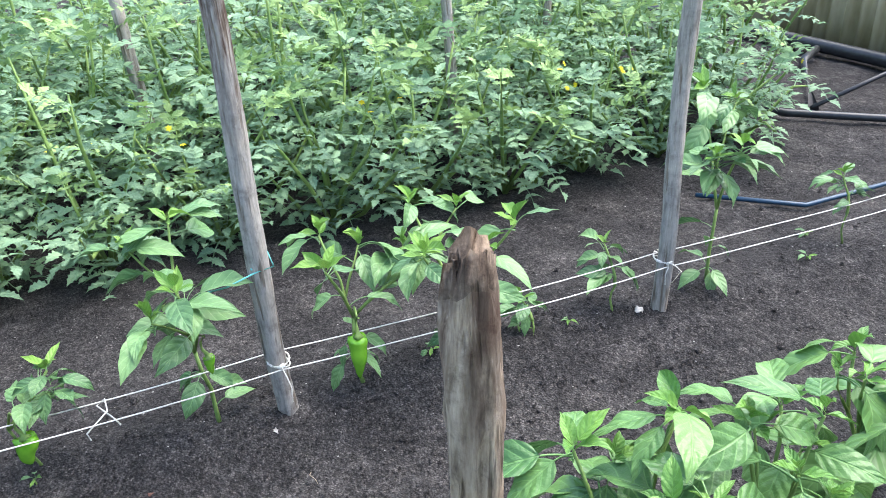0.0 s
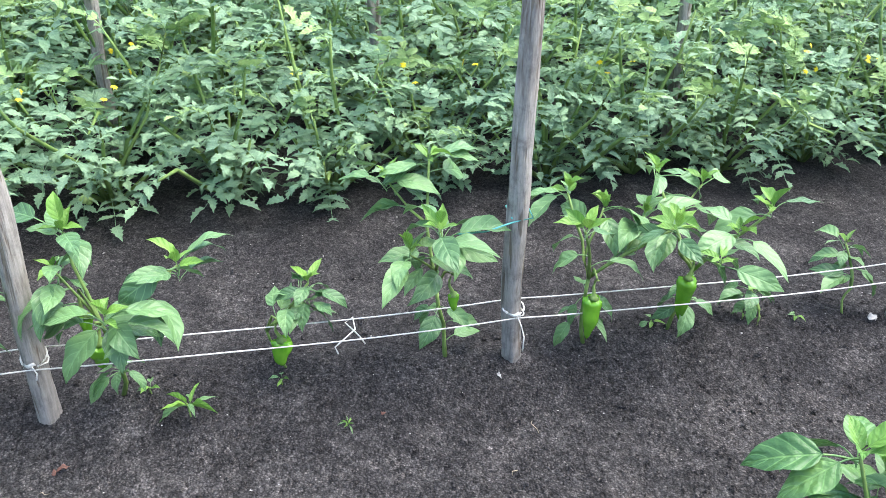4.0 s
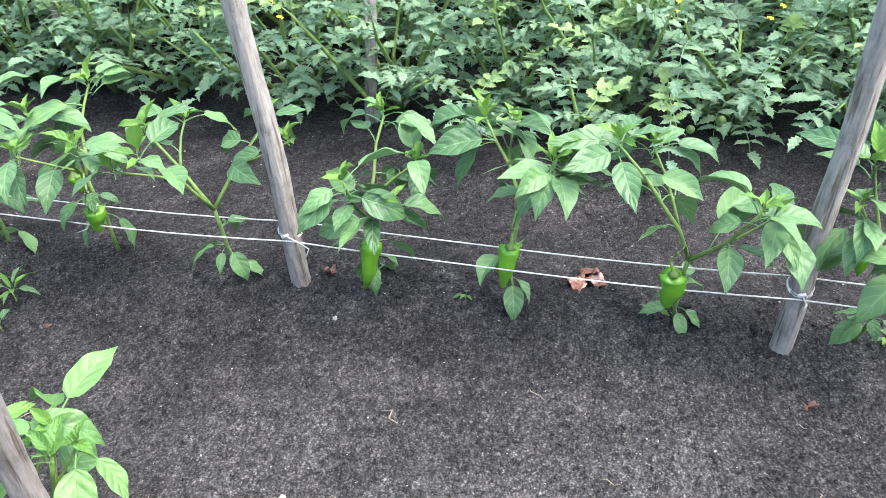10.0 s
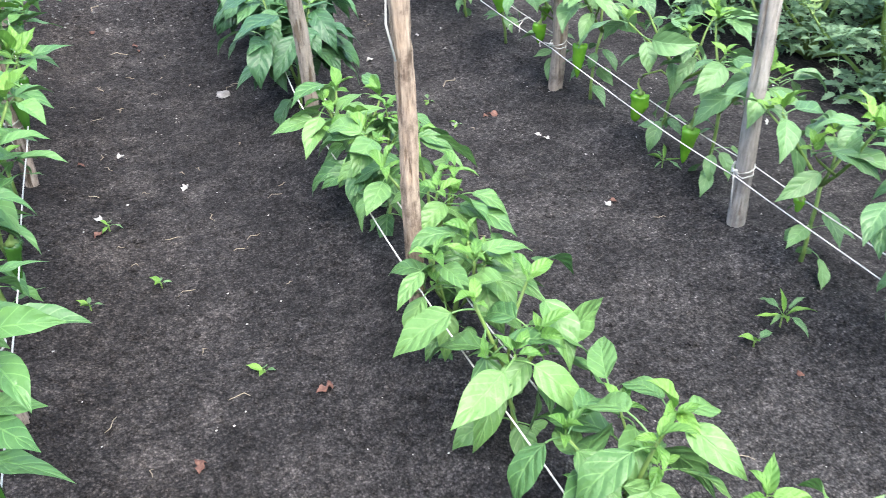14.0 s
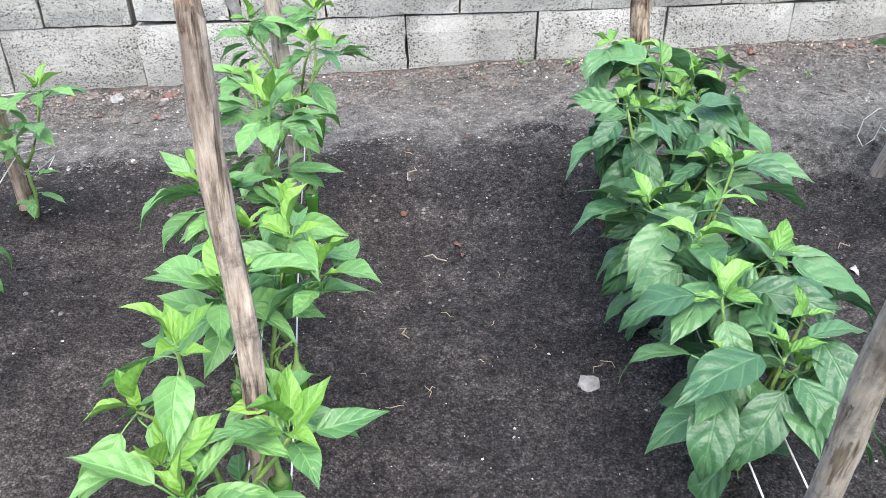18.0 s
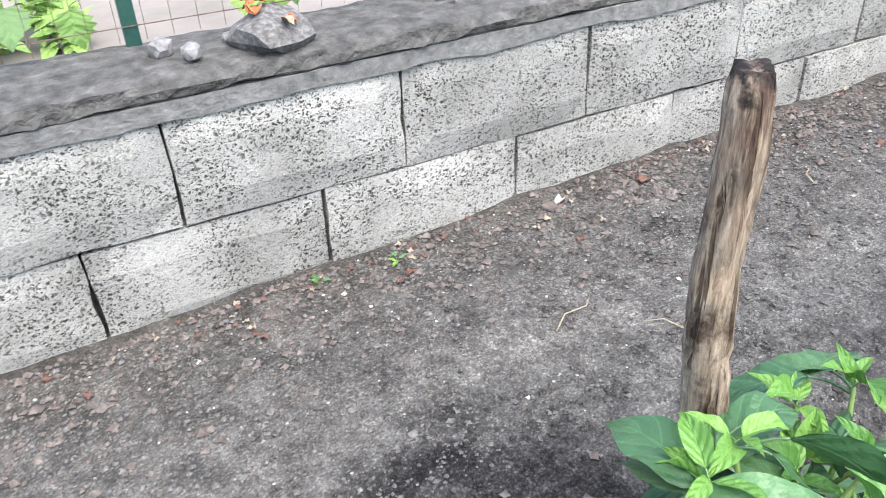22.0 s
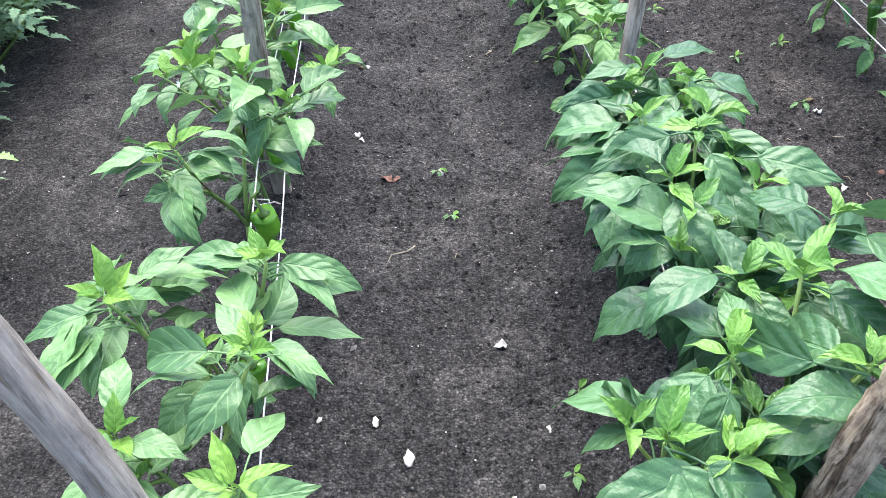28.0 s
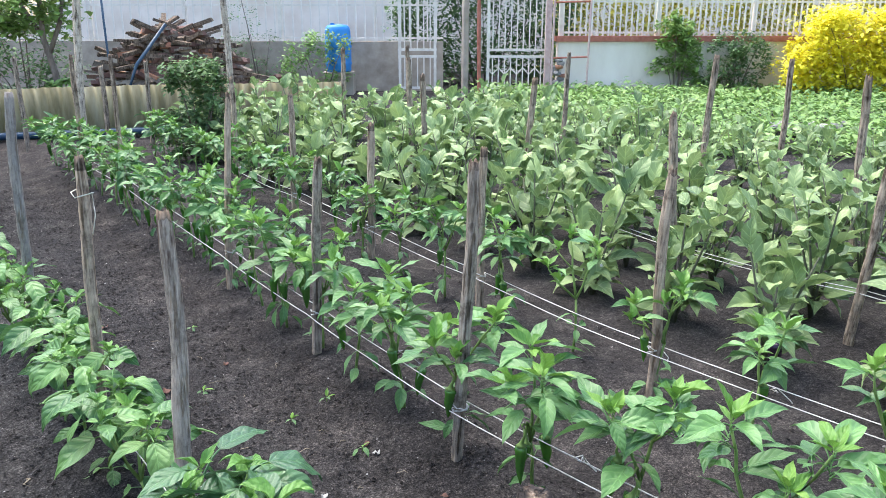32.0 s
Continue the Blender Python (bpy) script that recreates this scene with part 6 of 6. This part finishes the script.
hose([yard(-3.55, 10.5, 1.3), yard(-3.9, 10.3, 0.8), yard(-4.15, 10.2, 0.12)], 0.022, BLUEPIPE, "dark pipe leaning beside the sheet fence", "water_pipe")


# ---- shrubs, tree and weeds ----
def leaf_cloud(name, spots, material, size, seed, lw=0.55, nl=3):
    """Many small leaves round the given centres as one mesh."""
    r = random.Random(seed)
    models = []
    for k in range(6):
        g = Geo()
        leaf_geo(g, 1.0, lw, 0, r.uniform(0.3, 1.2), 0.2, k, nl, 2, 0.1, 0.2)
        models.append((np.array([tuple(v) for v in g.v]), g.f, np.array(g.uv)))
    placed = []
    for c, n, rad in spots:
        for k in range(n):
            d = Vector((r.gauss(0, 1), r.gauss(0, 1), r.gauss(0, 1))).normalized() * rad * r.uniform(0.45, 1.1)
            s = size * r.uniform(0.6, 1.3)
            placed.append((r.randrange(6), Matrix.Translation(Vector(c) + d) @ Matrix.Rotation(r.uniform(0, 6.28), 4, "Z") @ Matrix.Rotation(r.uniform(-0.9, 0.5), 4, "X") @ Matrix.Diagonal((s, s, s, 1))))
    return joined(models, placed, name, material)


def shrub(u, d, w, h, depth, material, size, count, seed, label, name="shrub", stems=5, z=0.0, square=False):
    r = random.Random(seed)
    root = thing(name, yard_m(u, d, z), label, "shrub")
    g = Geo()
    spots = []
    clumps = max(24, count // 45)
    for k in range(clumps):
        c = Vector((r.uniform(-0.5, 0.5) * w, r.uniform(-0.5, 0.5) * depth, h * r.uniform(0.06, 0.95)))
        if not square:
            c.x *= 1 - 0.45 * (c.z / h) ** 2
        spots.append((c, count // clumps, 0.105 * (w * h) ** 0.5 * r.uniform(0.6, 1.2)))
        if k < stems * 2:
            part("branch", Geo().tube([(c.x * 0.2, c.y * 0.2, -0.05), (c.x * 0.6, c.y * 0.6, c.z * 0.6), c], [0.014, 0.009, 0.005], 5).mesh("branch", BARK, True), None, root)
    part("foliage", leaf_cloud("foliage", spots, material, size, seed), None, root)


shrub(7.35, 14.2, 2.9, 1.5, 0.9, LEAF_GOLD, 0.10, 15000, 1, "large golden-yellow leafed bush against the plaster wall", "golden_bush")
shrub(5.3, 14.6, 1.3, 1.15, 0.6, LEAF_DARK, 0.075, 3000, 2, "dark green shrub against the plaster wall")
shrub(4.25, 14.7, 0.85, 1.45, 0.35, LEAF_VINE, 0.10, 2200, 3, "light green climbing vine on the plaster wall", "vine")
shrub(-2.43, 7.95, 0.66, 1.0, 0.6, LEAF_DARK, 0.06, 4200, 4, "dense dark green bush beside the peppers")
shrub(0.9, 17.0, 3.6, 3.2, 0.7, LEAF_DARK, 0.11, 14000, 5, "dense dark green hedge behind the gate", "hedge", square=True)
shrub(4.6, 18.0, 4.4, 2.6, 0.7, LEAF_OLIVE, 0.12, 9000, 6, "yellowish green bushes behind the white fence", "hedge", square=True)
shrub(8.9, 18.0, 4.2, 2.3, 0.7, LEAF_OLIVE, 0.12, 9000, 16, "yellowish green bushes behind the white fence", "hedge", square=True)
shrub(-2.2, 14.4, 1.5, 1.15, 0.5, LEAF_WEED, 0.08, 1800, 7, "leafy green shrub in front of the picket fence")
shrub(-3.4, 15.2, 1.4, 2.1, 0.4, LEAF_DARK, 0.06, 1000, 8, "thin climbing shrub on the picket fence")
shrub(-5.1, 10.9, 0.6, 0.55, 0.4, LEAF_WEED, 0.12, 900, 9, "tuft of bright green grass behind the sheet fence", "grass_tuft")
shrub(-6.4, 12.4, 1.8, 2.0, 0.8, LEAF_DARK, 0.09, 3000, 19, "dark green bush in the shade behind the tree")

tree = thing("tree", yard_m(-5.55, 11.5), "young tree with pale bark and light green leaves", "tree")
g = Geo()
g.tube([(0, 0, -0.1), (0.03, 0, 0.6), (-0.08, 0, 1.1), (-0.05, 0, 1.9)], [0.055, 0.048, 0.04, 0.03], 8)
g.tube([(-0.03, 0, 0.85), (0.16, 0.05, 1.3), (0.28, 0.1, 1.9)], [0.035, 0.03, 0.02], 7)
g.tube([(-0.08, 0, 1.1), (-0.35, 0.1, 1.5), (-0.6, 0.1, 1.9)], [0.03, 0.022, 0.014], 7)
part("trunk", g.mesh("trunk", BARK, True), None, tree)
q = random.Random(77)
part("crown", leaf_cloud("crown", [((q.uniform(-0.9, 0.6), q.uniform(-0.5, 0.5), q.uniform(1.15, 2.6)), 70, q.uniform(0.15, 0.34)) for _ in range(38)], LEAF_VINE, 0.13, 78, 0.7), None, tree)

# low weeds between the eggplants and the yard
q = random.Random(55)
spots = []
for k in range(2600):
    u, d = q.uniform(0.6, 10.5), q.uniform(8.0, 14.7)
    p = yard(u, d)
    if p.x > -5.9 and p.y < 5.6:
        continue
    spots.append(((p.x, p.y, 0.05 + 0.10 * q.random()), 14, q.uniform(0.08, 0.2)))
weeds = new("weeds", leaf_cloud("weeds", spots, LEAF_WEED, 0.115, 56, 0.5, 2))
tagged(weeds, "low green weeds covering the ground beside the yard", "weeds", kind="stuff")
for k in range(14):
    q = random.Random(820 + k)
    p = yard(4.45 + q.uniform(-0.5, 0.6), 9.6 + q.uniform(-0.2, 0.2))
    rock("rubble_stone", p.x, p.y, 0.08, q.uniform(0.06, 0.13), 830 + k, STONE if k % 2 else GREYSTONE, "pale rubble stone lying among the weeds", 0.6)

# ---- litter, pebbles and seedlings on the soil ----
def scrap(x, y, s, seed, material, label, name="dry_leaf", category="leaf"):
    r = random.Random(seed)
    g = Geo()
    leaf_geo(g, s, s * r.uniform(0.45, 0.7), 0, r.uniform(0.3, 1.1), r.uniform(0.1, 0.6), seed, 9, 4, 0.55, 0.25, 0.15)
    ob = new(name, g.mesh(name, material, True))
    ob.matrix_world = place(x, y, 0.006, r.uniform(0, 6.28)) @ Matrix.Rotation(r.uniform(-0.3, 0.3), 4, "Y")
    md = ob.modifiers.new("solid", "SOLIDIFY")
    md.thickness = 0.0012
    return tagged(ob, label, category, "litter on the soil")


for i, (x, y, s) in enumerate([(1.78, 1.234, 0.085), (1.76, 1.205, 0.07), (1.62, 1.863, 0.06), (-0.07, 3.754, 0.05), (1.3, 3.995, 0.07), (1.27, 4.023, 0.05), (1.36, 3.329, 0.04), (-0.11, 4.17, 0.04), (1.38, 0.711, 0.028), (1.44, -0.033, 0.02), (1.32, 2.552, 0.025), (0.02, 5.32, 0.045), (0.16, 5.19, 0.045), (0.18, 5.14, 0.03), (0.04, 5.667, 0.035), (0.25, 5.717, 0.03), (0.35, 2.928, 0.06), (0.05, 2.834, 0.05), (0.33, 2.081, 0.07), (1.2, 6.213, 0.06), (1.5, 6.362, 0.06), (0.75, 6.312, 0.05), (2.0, 6.263, 0.06), (2.2, 6.114, 0.05), (-0.9, 6.114, 0.06), (-0.6, 6.263, 0.05)]):
    scrap(x, y, s * 0.7, 5000 + i, DRYLEAF, "curled reddish-brown dry leaf lying on dark soil")
for i, (x, y, s) in enumerate([(1.2, 0.286, 0.022), (1.46, 1.814, 0.02), (0.19, 3.93, 0.03), (-0.08, 3.829, 0.03), (1.33, 4.87, 0.028), (1.03, 4.668, 0.035), (1.36, 3.791, 0.028), (-1.16, 5.697, 0.03), (-0.9, 5.707, 0.03), (0.01, 4.189, 0.03), (1.45, 4.861, 0.02), (0.98, 4.9, 0.02), (1.24, 6.382, 0.05), (1.27, 4.97, 0.045), (0.93, 1.756, 0.03), (1.56, -1.491, 0.04), (1.52, -0.352, 0.022), (-0.31, 4.92, 0.03), (1.33, 3.319, 0.03), (1.36, 3.782, 0.03), (1.12, 3.986, 0.03)]):
    scrap(x, y, s, 5200 + i, STONE, "small pale scrap lying on dark soil", "scrap", "scrap")
rock("stone", 0.42, 4.55, 0.0, 0.026, 350, GREYSTONE, "round pale grey stone half sunk in the soil", 0.7)
for i, (x, y, l, a) in enumerate([(1.26, 4.336, 0.1, 0.6), (0.05, 5.519, 0.09, 1.2), (0.0, 4.778, 0.05, 2.0), (1.0, 5.965, 0.16, 0.4), (1.15, 5.816, 0.12, 2.2), (1.9, 6.114, 0.1, 1.0), (0.9, 5.17, 0.06, 0.2), (1.2, 1.601, 0.05, 0.8), (0.1, 5.12, 0.07, 2.6), (0.9, 3.301, 0.05, 1.4), (1.3, 5.07, 0.05, 0.3)]):
    g = Geo().tube([(-l / 2, 0, 0.006), (-l / 6, 0.012, 0.014), (l / 5, -0.008, 0.010), (l / 2, 0.01, 0.006)], [0.0018, 0.0022, 0.002, 0.001], 5)
    ob = new("twig", g.mesh("twig", STRAW, True))
    ob.matrix_world = place(x, y, 0.002, a)
    tagged(ob, "thin pale dry twig lying on the soil", "twig", "litter on the soil")


def pebbles(name, count, seed, where, sizes, material, label):
    r = random.Random(seed)
    g = Geo()
    for k in range(count):
        x, y = where(r)
        s = r.uniform(*sizes) * (0.6 + 0.8 * r.random() ** 3)
        z = height(x, y) + s * 0.25
        m = Matrix.Translation((x, y, z)) @ Matrix.Rotation(r.uniform(0, 6), 4, "Z")
        j = [r.uniform(0.7, 1.2) for _ in range(6)]
        g.add([m @ Vector(v) for v in ((s * j[0], 0, 0), (0, s * j[1], 0), (-s * j[2], 0, 0), (0, -s * j[3], 0), (0, 0, s * 0.7 * j[4]), (0, 0, -s * 0.5))],
              [(0, 1, 4), (1, 2, 4), (2, 3, 4), (3, 0, 4), (1, 0, 5), (2, 1, 5), (3, 2, 5), (0, 3, 5)])
    tagged(new(name, g.mesh(name, material)), label, "pebbles", kind="stuff")


def garden(r): return r.uniform(-1.6, 2.5), r.uniform(-3.2, 5.4)
def strip(r): return r.uniform(-2.0, 4.5), min(6.455, 6.45 - abs(r.gauss(0, 0.55)))
pebbles("pebbles", 2600, 61, garden, (0.0016, 0.0042), STONE, "tiny pale pebbles scattered over dark soil")
def lanes(r): return r.uniform(-0.5, 1.75), r.uniform(-1.6, 5.5)
pebbles("soil_crumbs", 46000, 62, lanes, (0.0022, 0.0075), SOIL, "crumbs of dark garden soil")
pebbles("soil_clods", 4200, 66, garden, (0.005, 0.013), SOIL, "small clods of dark garden soil")
pebbles("gravel", 9000, 63, strip, (0.002, 0.009), GRITSTONE, "grey gravel strewn along the foot of the wall")
def wall_band(r): return r.uniform(-2.0, 4.5), 6.46 - abs(r.gauss(0, 0.22))
pebbles("scoria_gravel", 4800, 67, wall_band, (0.003, 0.013), SCORIA, "red-brown volcanic gravel along the foot of the wall")
def trodden(r): return r.uniform(-1.6, 3.2), 6.45 - r.uniform(0.0, 0.75)
pebbles("sand_grit", 15000, 68, trodden, (0.0018, 0.0065), GRITSTONE, "coarse grey sand grains along the wall")
def path_strip(r): return r.uniform(0.2, 4.2), 6.44 - r.uniform(0.0, 1.15)
pebbles("dark_gravel", 11000, 69, path_strip, (0.003, 0.010), SOIL, "dark lava gravel strewn over the path along the wall")
pebbles("pale_gravel", 600, 64, strip, (0.0022, 0.0070), STONE, "pale gravel strewn along the foot of the wall")
def wall_foot(r): return r.uniform(-1.9, 4.0), 6.455 - abs(r.gauss(0, 0.05))
pebbles("brick_chips", 160, 65, wall_foot, (0.003, 0.008), BRICKDULL, "red brick chips along the foot of the wall")


def seedling(x, y, s, n, seed, slim=1.0):
    r = random.Random(seed)
    root = thing("weed_seedling", place(x, y, 0.0), "small green weed seedling growing in dark soil", "weed", "seedlings")
    part("stem", Geo().tube([(0, 0, -0.01), (0, 0.004, s * 0.5)], 0.002, 5).mesh("stem", STEM), None, root)
    for k in range(n):
        ob = part("leaf", r.choice(SET_YOUNG if k % 2 else SET_A), None, root)
        q = s * r.uniform(0.6, 1.1)
        ob.matrix_local = Matrix.Translation((0, 0, s * 0.4)) @ Matrix.Rotation(k * 2.4, 4, "Z") @ Matrix.Rotation(r.uniform(-0.2, 0.5), 4, "X") @ Matrix.Diagonal((q * slim, q, q, 1))


for i, (x, y, s) in enumerate([(1.6, -1.273, 0.035), (1.63, -1.124, 0.05), (1.65, -0.846, 0.04), (1.58, -2.212, 0.06), (1.75, -2.389, 0.05), (1.59, 0.518, 0.07), (1.3, 2.665, 0.06), (1.13, 3.986, 0.03), (1.11, 4.198, 0.03), (1.6, 1.04, 0.05), (1.57, 0.199, 0.03), (0.22, 3.022, 0.04), (-0.12, 3.393, 0.06), (-0.05, 3.764, 0.08), (0.02, 2.364, 0.04), (0.95, 5.02, 0.03), (0.9, 4.824, 0.03), (1.61, 6.044, 0.03), (0.55, 6.382, 0.05), (0.75, 6.362, 0.04), (1.58, 1.505, 0.03), (0.05, 3.44, 0.07)]):
    seedling(x, y, min(s, 0.038), 4, 7000 + i)
for i, (x, y, s) in enumerate([(1.50, 0.42, 0.085), (1.40, 2.69, 0.075), (1.42, 0.05, 0.022), (1.57, 3.4, 0.05)]):
    seedling(x, y, s, 8, 7050 + i, 0.45)
for i, (x, y, s) in enumerate([(1.755, 1.235, 0.10), (1.745, 1.215, 0.07)]):
    scrap(x, y, s, 5300 + i, REDLEAF, "curled rust-red dry leaf lying on dark soil")
scrap(1.39, 0.707, 0.03, 5310, DRYLEAF, "small brown dry leaf lying on dark soil")


# loose twine: ties on the row, a hanging loop on the last stake, a teal tie
def string_tie(pts, material, label):
    ob = new("string_tie", Geo().tube(pts, 0.0021, 5).mesh("string_tie", material, True))
    tagged(ob, label, "twine", "loose ties")


for i, (x, y, z) in enumerate([(1.57, 0.024, 0.20), (1.57, 2.52, 0.20), (1.57, 4.35, 0.21), (-0.35, 3.6, 0.23), (-0.33, 4.5, 0.23), (-1.16, 4.6, 0.23)]):
    q = random.Random(i)
    a, b_ = q.uniform(-0.03, 0.03), q.uniform(0.015, 0.04)
    string_tie([(x - 0.03, y - b_, z - 0.03), (x - 0.02, y - 0.02, z - 0.01), (x + 0.02, y + 0.01, z + 0.005), (x + 0.03, y - 0.01, z + 0.012), (x - 0.01, y - 0.012, z + 0.004), (x - 0.03, y + 0.02 + a, z - 0.03), (x - 0.04, y + b_, z - 0.045)], STRING, "loose white twine end tied round a pepper stem")
string_tie([(1.55, 5.36, 0.31), (1.505, 5.40, 0.30), (1.485, 5.43, 0.25), (1.485, 5.44, 0.19), (1.50, 5.42, 0.16), (1.51, 5.39, 0.20), (1.515, 5.38, 0.26), (1.54, 5.36, 0.30)], STRING, "long white twine loop hanging from the last stake")
for i in range(3):
    q = random.Random(60 + i)
    string_tie([(-1.14 + q.uniform(-0.09, 0.11), 5.45 + q.uniform(-0.07, 0.07), 0.20 + 0.05 * i + q.uniform(-0.03, 0.03)) for _ in range(7)], STRING, "tangled white twine round the end stake of a row")
string_tie([(0.54, 3.01, 0.88), (0.60, 3.02, 0.86), (0.60, 3.07, 0.85), (0.54, 3.07, 0.86), (0.535, 3.02, 0.85), (0.53, 3.01, 0.77), (0.545, 3.005, 0.70)], STRING, "white twine tied near the top of a stake")
string_tie([(1.53, -0.36, 0.50), (1.585, -0.36, 0.505), (1.585, -0.41, 0.51), (1.525, -0.41, 0.50), (1.52, -0.36, 0.495), (1.53, -0.30, 0.47), (1.58, -0.24, 0.44)], TEAL, "teal twine tying a pepper to its stake")
for i, (dx, dy, dz, sz) in enumerate([(-0.04, -0.03, 0.0, 0.055), (0.015, -0.05, -0.012, 0.05), (0.0, 0.01, 0.012, 0.06), (0.045, -0.055, -0.022, 0.045), (-0.015, 0.03, 0.03, 0.055), (0.03, 0.005, 0.02, 0.05), (-0.05, 0.01, 0.008, 0.045)]):
    sc = scrap(0.585 + dx, 6.575 + dy, sz, 5400 + i, SHELL if i % 3 != 1 else STRAW, "curled orange dry leaf lying on the grey rock" if i % 3 != 1 else "curled cream dry leaf lying on the grey rock", "dry_leaf", "leaf")
    sc.matrix_world.translation.z = 0.752 + dz
for i in range(16):
    q = random.Random(5450 + i)
    sc = scrap(q.gauss(1.15, 0.07), q.uniform(6.58, 6.70), q.uniform(0.014, 0.03), 5460 + i, q.choice((DRYLEAF, DRYLEAF, STRAW)), "brown dry leaf scrap lying on the wall coping")
    sc.matrix_world.translation.z = 0.686
for i in range(130):
    q = random.Random(6400 + i)
    x = q.uniform(-1.9, 3.6)
    scrap(x, 6.45 - abs(q.gauss(0, 0.10)), q.uniform(0.010, 0.026), 6500 + i, q.choice((DRYLEAF, STRAW, BRICKDULL)), "small dry leaf scrap at the foot of the wall")
fruit = new("eggplant_fruit", pepper_fruit_mesh("eggplant_fruit", 0.17, 0.028, AUBERGINE, 3, 0.02))
fruit.matrix_world = Matrix.Translation((-1.57, 4.34, 0.215)) @ Matrix.Rotation(0.25, 4, "Y")
tagged(fruit, "long dark purple eggplant hanging near the soil", "eggplant fruit")
for i, (x, y, w, h) in enumerate([(0.05, 7.35, 0.30, 0.22), (-0.4, 7.6, 0.34, 0.3), (-1.1, 7.7, 0.4, 0.35)]):
    q = random.Random(880 + i)
    clump = thing("yellow_plant", Matrix.Translation((x, y, 0.55)), "yellowish low plant growing behind the wire fence", "plant")
    part("foliage", leaf_cloud("foliage", [((q.uniform(-0.5, 0.5) * w, q.uniform(-0.5, 0.5) * w, h * q.uniform(0.1, 0.8)), 22, 0.06) for _ in range(14)], LEAF_VINE, 0.07, 890 + i), None, clump)
    part("stem", Geo().tube([(0, 0, -0.02), (0.01, 0, h * 0.6)], 0.006, 5).mesh("stem", STEM), None, clump)
vine = thing("vine", Matrix.Translation((0, 6.785, 0.59)), "vine with broad green leaves creeping along the wire fence", "vine")
part("stem", Geo().tube([(-0.15 + 0.16 * i, 0.01 * math.sin(i * 2.1), 0.21 + 0.025 * math.sin(i * 1.3)) for i in range(10)], 0.0035, 5).mesh("stem", STEM, True), None, vine)
for i, (x, z, sz, tone) in enumerate([(0.07, 0.20, 0.10, 0), (0.20, 0.17, 0.09, 1), (-0.05, 0.22, 0.09, 0), (0.60, 0.17, 0.09, 1), (0.655, 0.15, 0.10, 1), (0.71, 0.20, 0.10, 0), (0.79, 0.20, 0.11, 0), (0.745, 0.23, 0.09, 1), (0.88, 0.23, 0.08, 1),
                                      (0.975, 0.135, 0.085, 0), (1.045, 0.145, 0.08, 0), (1.0, 0.19, 0.085, 0), (1.13, 0.20, 0.07, 1)]):
    q = random.Random(1400 + i)
    g = Geo()
    leaf_geo(g, sz, sz * 0.98, 0, 0.5, 0.25, 1400 + i, 12, 3, 0.14, 0.1, 0.0, Matrix(), teeth=0.22)
    g.tube([(0, -sz * 0.5, sz * 0.25), (0, -sz * 0.2, sz * 0.08), (0, 0, 0)], 0.0014, 4, False)
    ob = part("leaf", g.mesh("leaf", LEAF_VINE if tone else LEAF_DARK, True), None, vine)
    ob.matrix_local = Matrix.Translation((x, q.uniform(-0.01, 0.03), z)) @ Matrix.Rotation(q.uniform(2.6, 3.7), 4, "Z") @ Matrix.Rotation(q.uniform(-1.3, -0.7), 4, "X")
hose([(0.6, 7.98, 0.563), (0.95, 7.75, 0.563), (1.15, 7.49, 0.563), (1.31, 7.26, 0.563), (1.48, 7.14, 0.563), (1.8, 7.05, 0.563)], 0.011, TEAL, "thin teal garden hose lying on the pale yard")
CURLS = []
for k in range(5):
    q = random.Random(990 + k)
    l = q.uniform(0.018, 0.045)
    CURLS.append(Geo().tube([(-l / 2, 0, 0.004), (-l / 5, l * q.uniform(-0.3, 0.3), 0.008), (l / 5, l * q.uniform(-0.3, 0.3), 0.007), (l / 2, l * q.uniform(-0.4, 0.4), 0.003)], [0.0008, 0.0012, 0.0011, 0.0006], 5).mesh("twig", STRAW, True))
for k in range(60):
    q = random.Random(1200 + k)
    x, y = (q.uniform(-0.12, 0.48), q.uniform(2.2, 5.9)) if k % 3 else (q.uniform(0.85, 1.45), q.uniform(-0.5, 5.5))
    ob = new("twig", q.choice(CURLS))
    ob.matrix_world = Matrix.Translation((x, y, height(x, y))) @ Matrix.Rotation(q.uniform(0, 6.28), 4, "Z")
    tagged(ob, "thin pale dry twig lying on the soil", "twig", "litter on the soil")
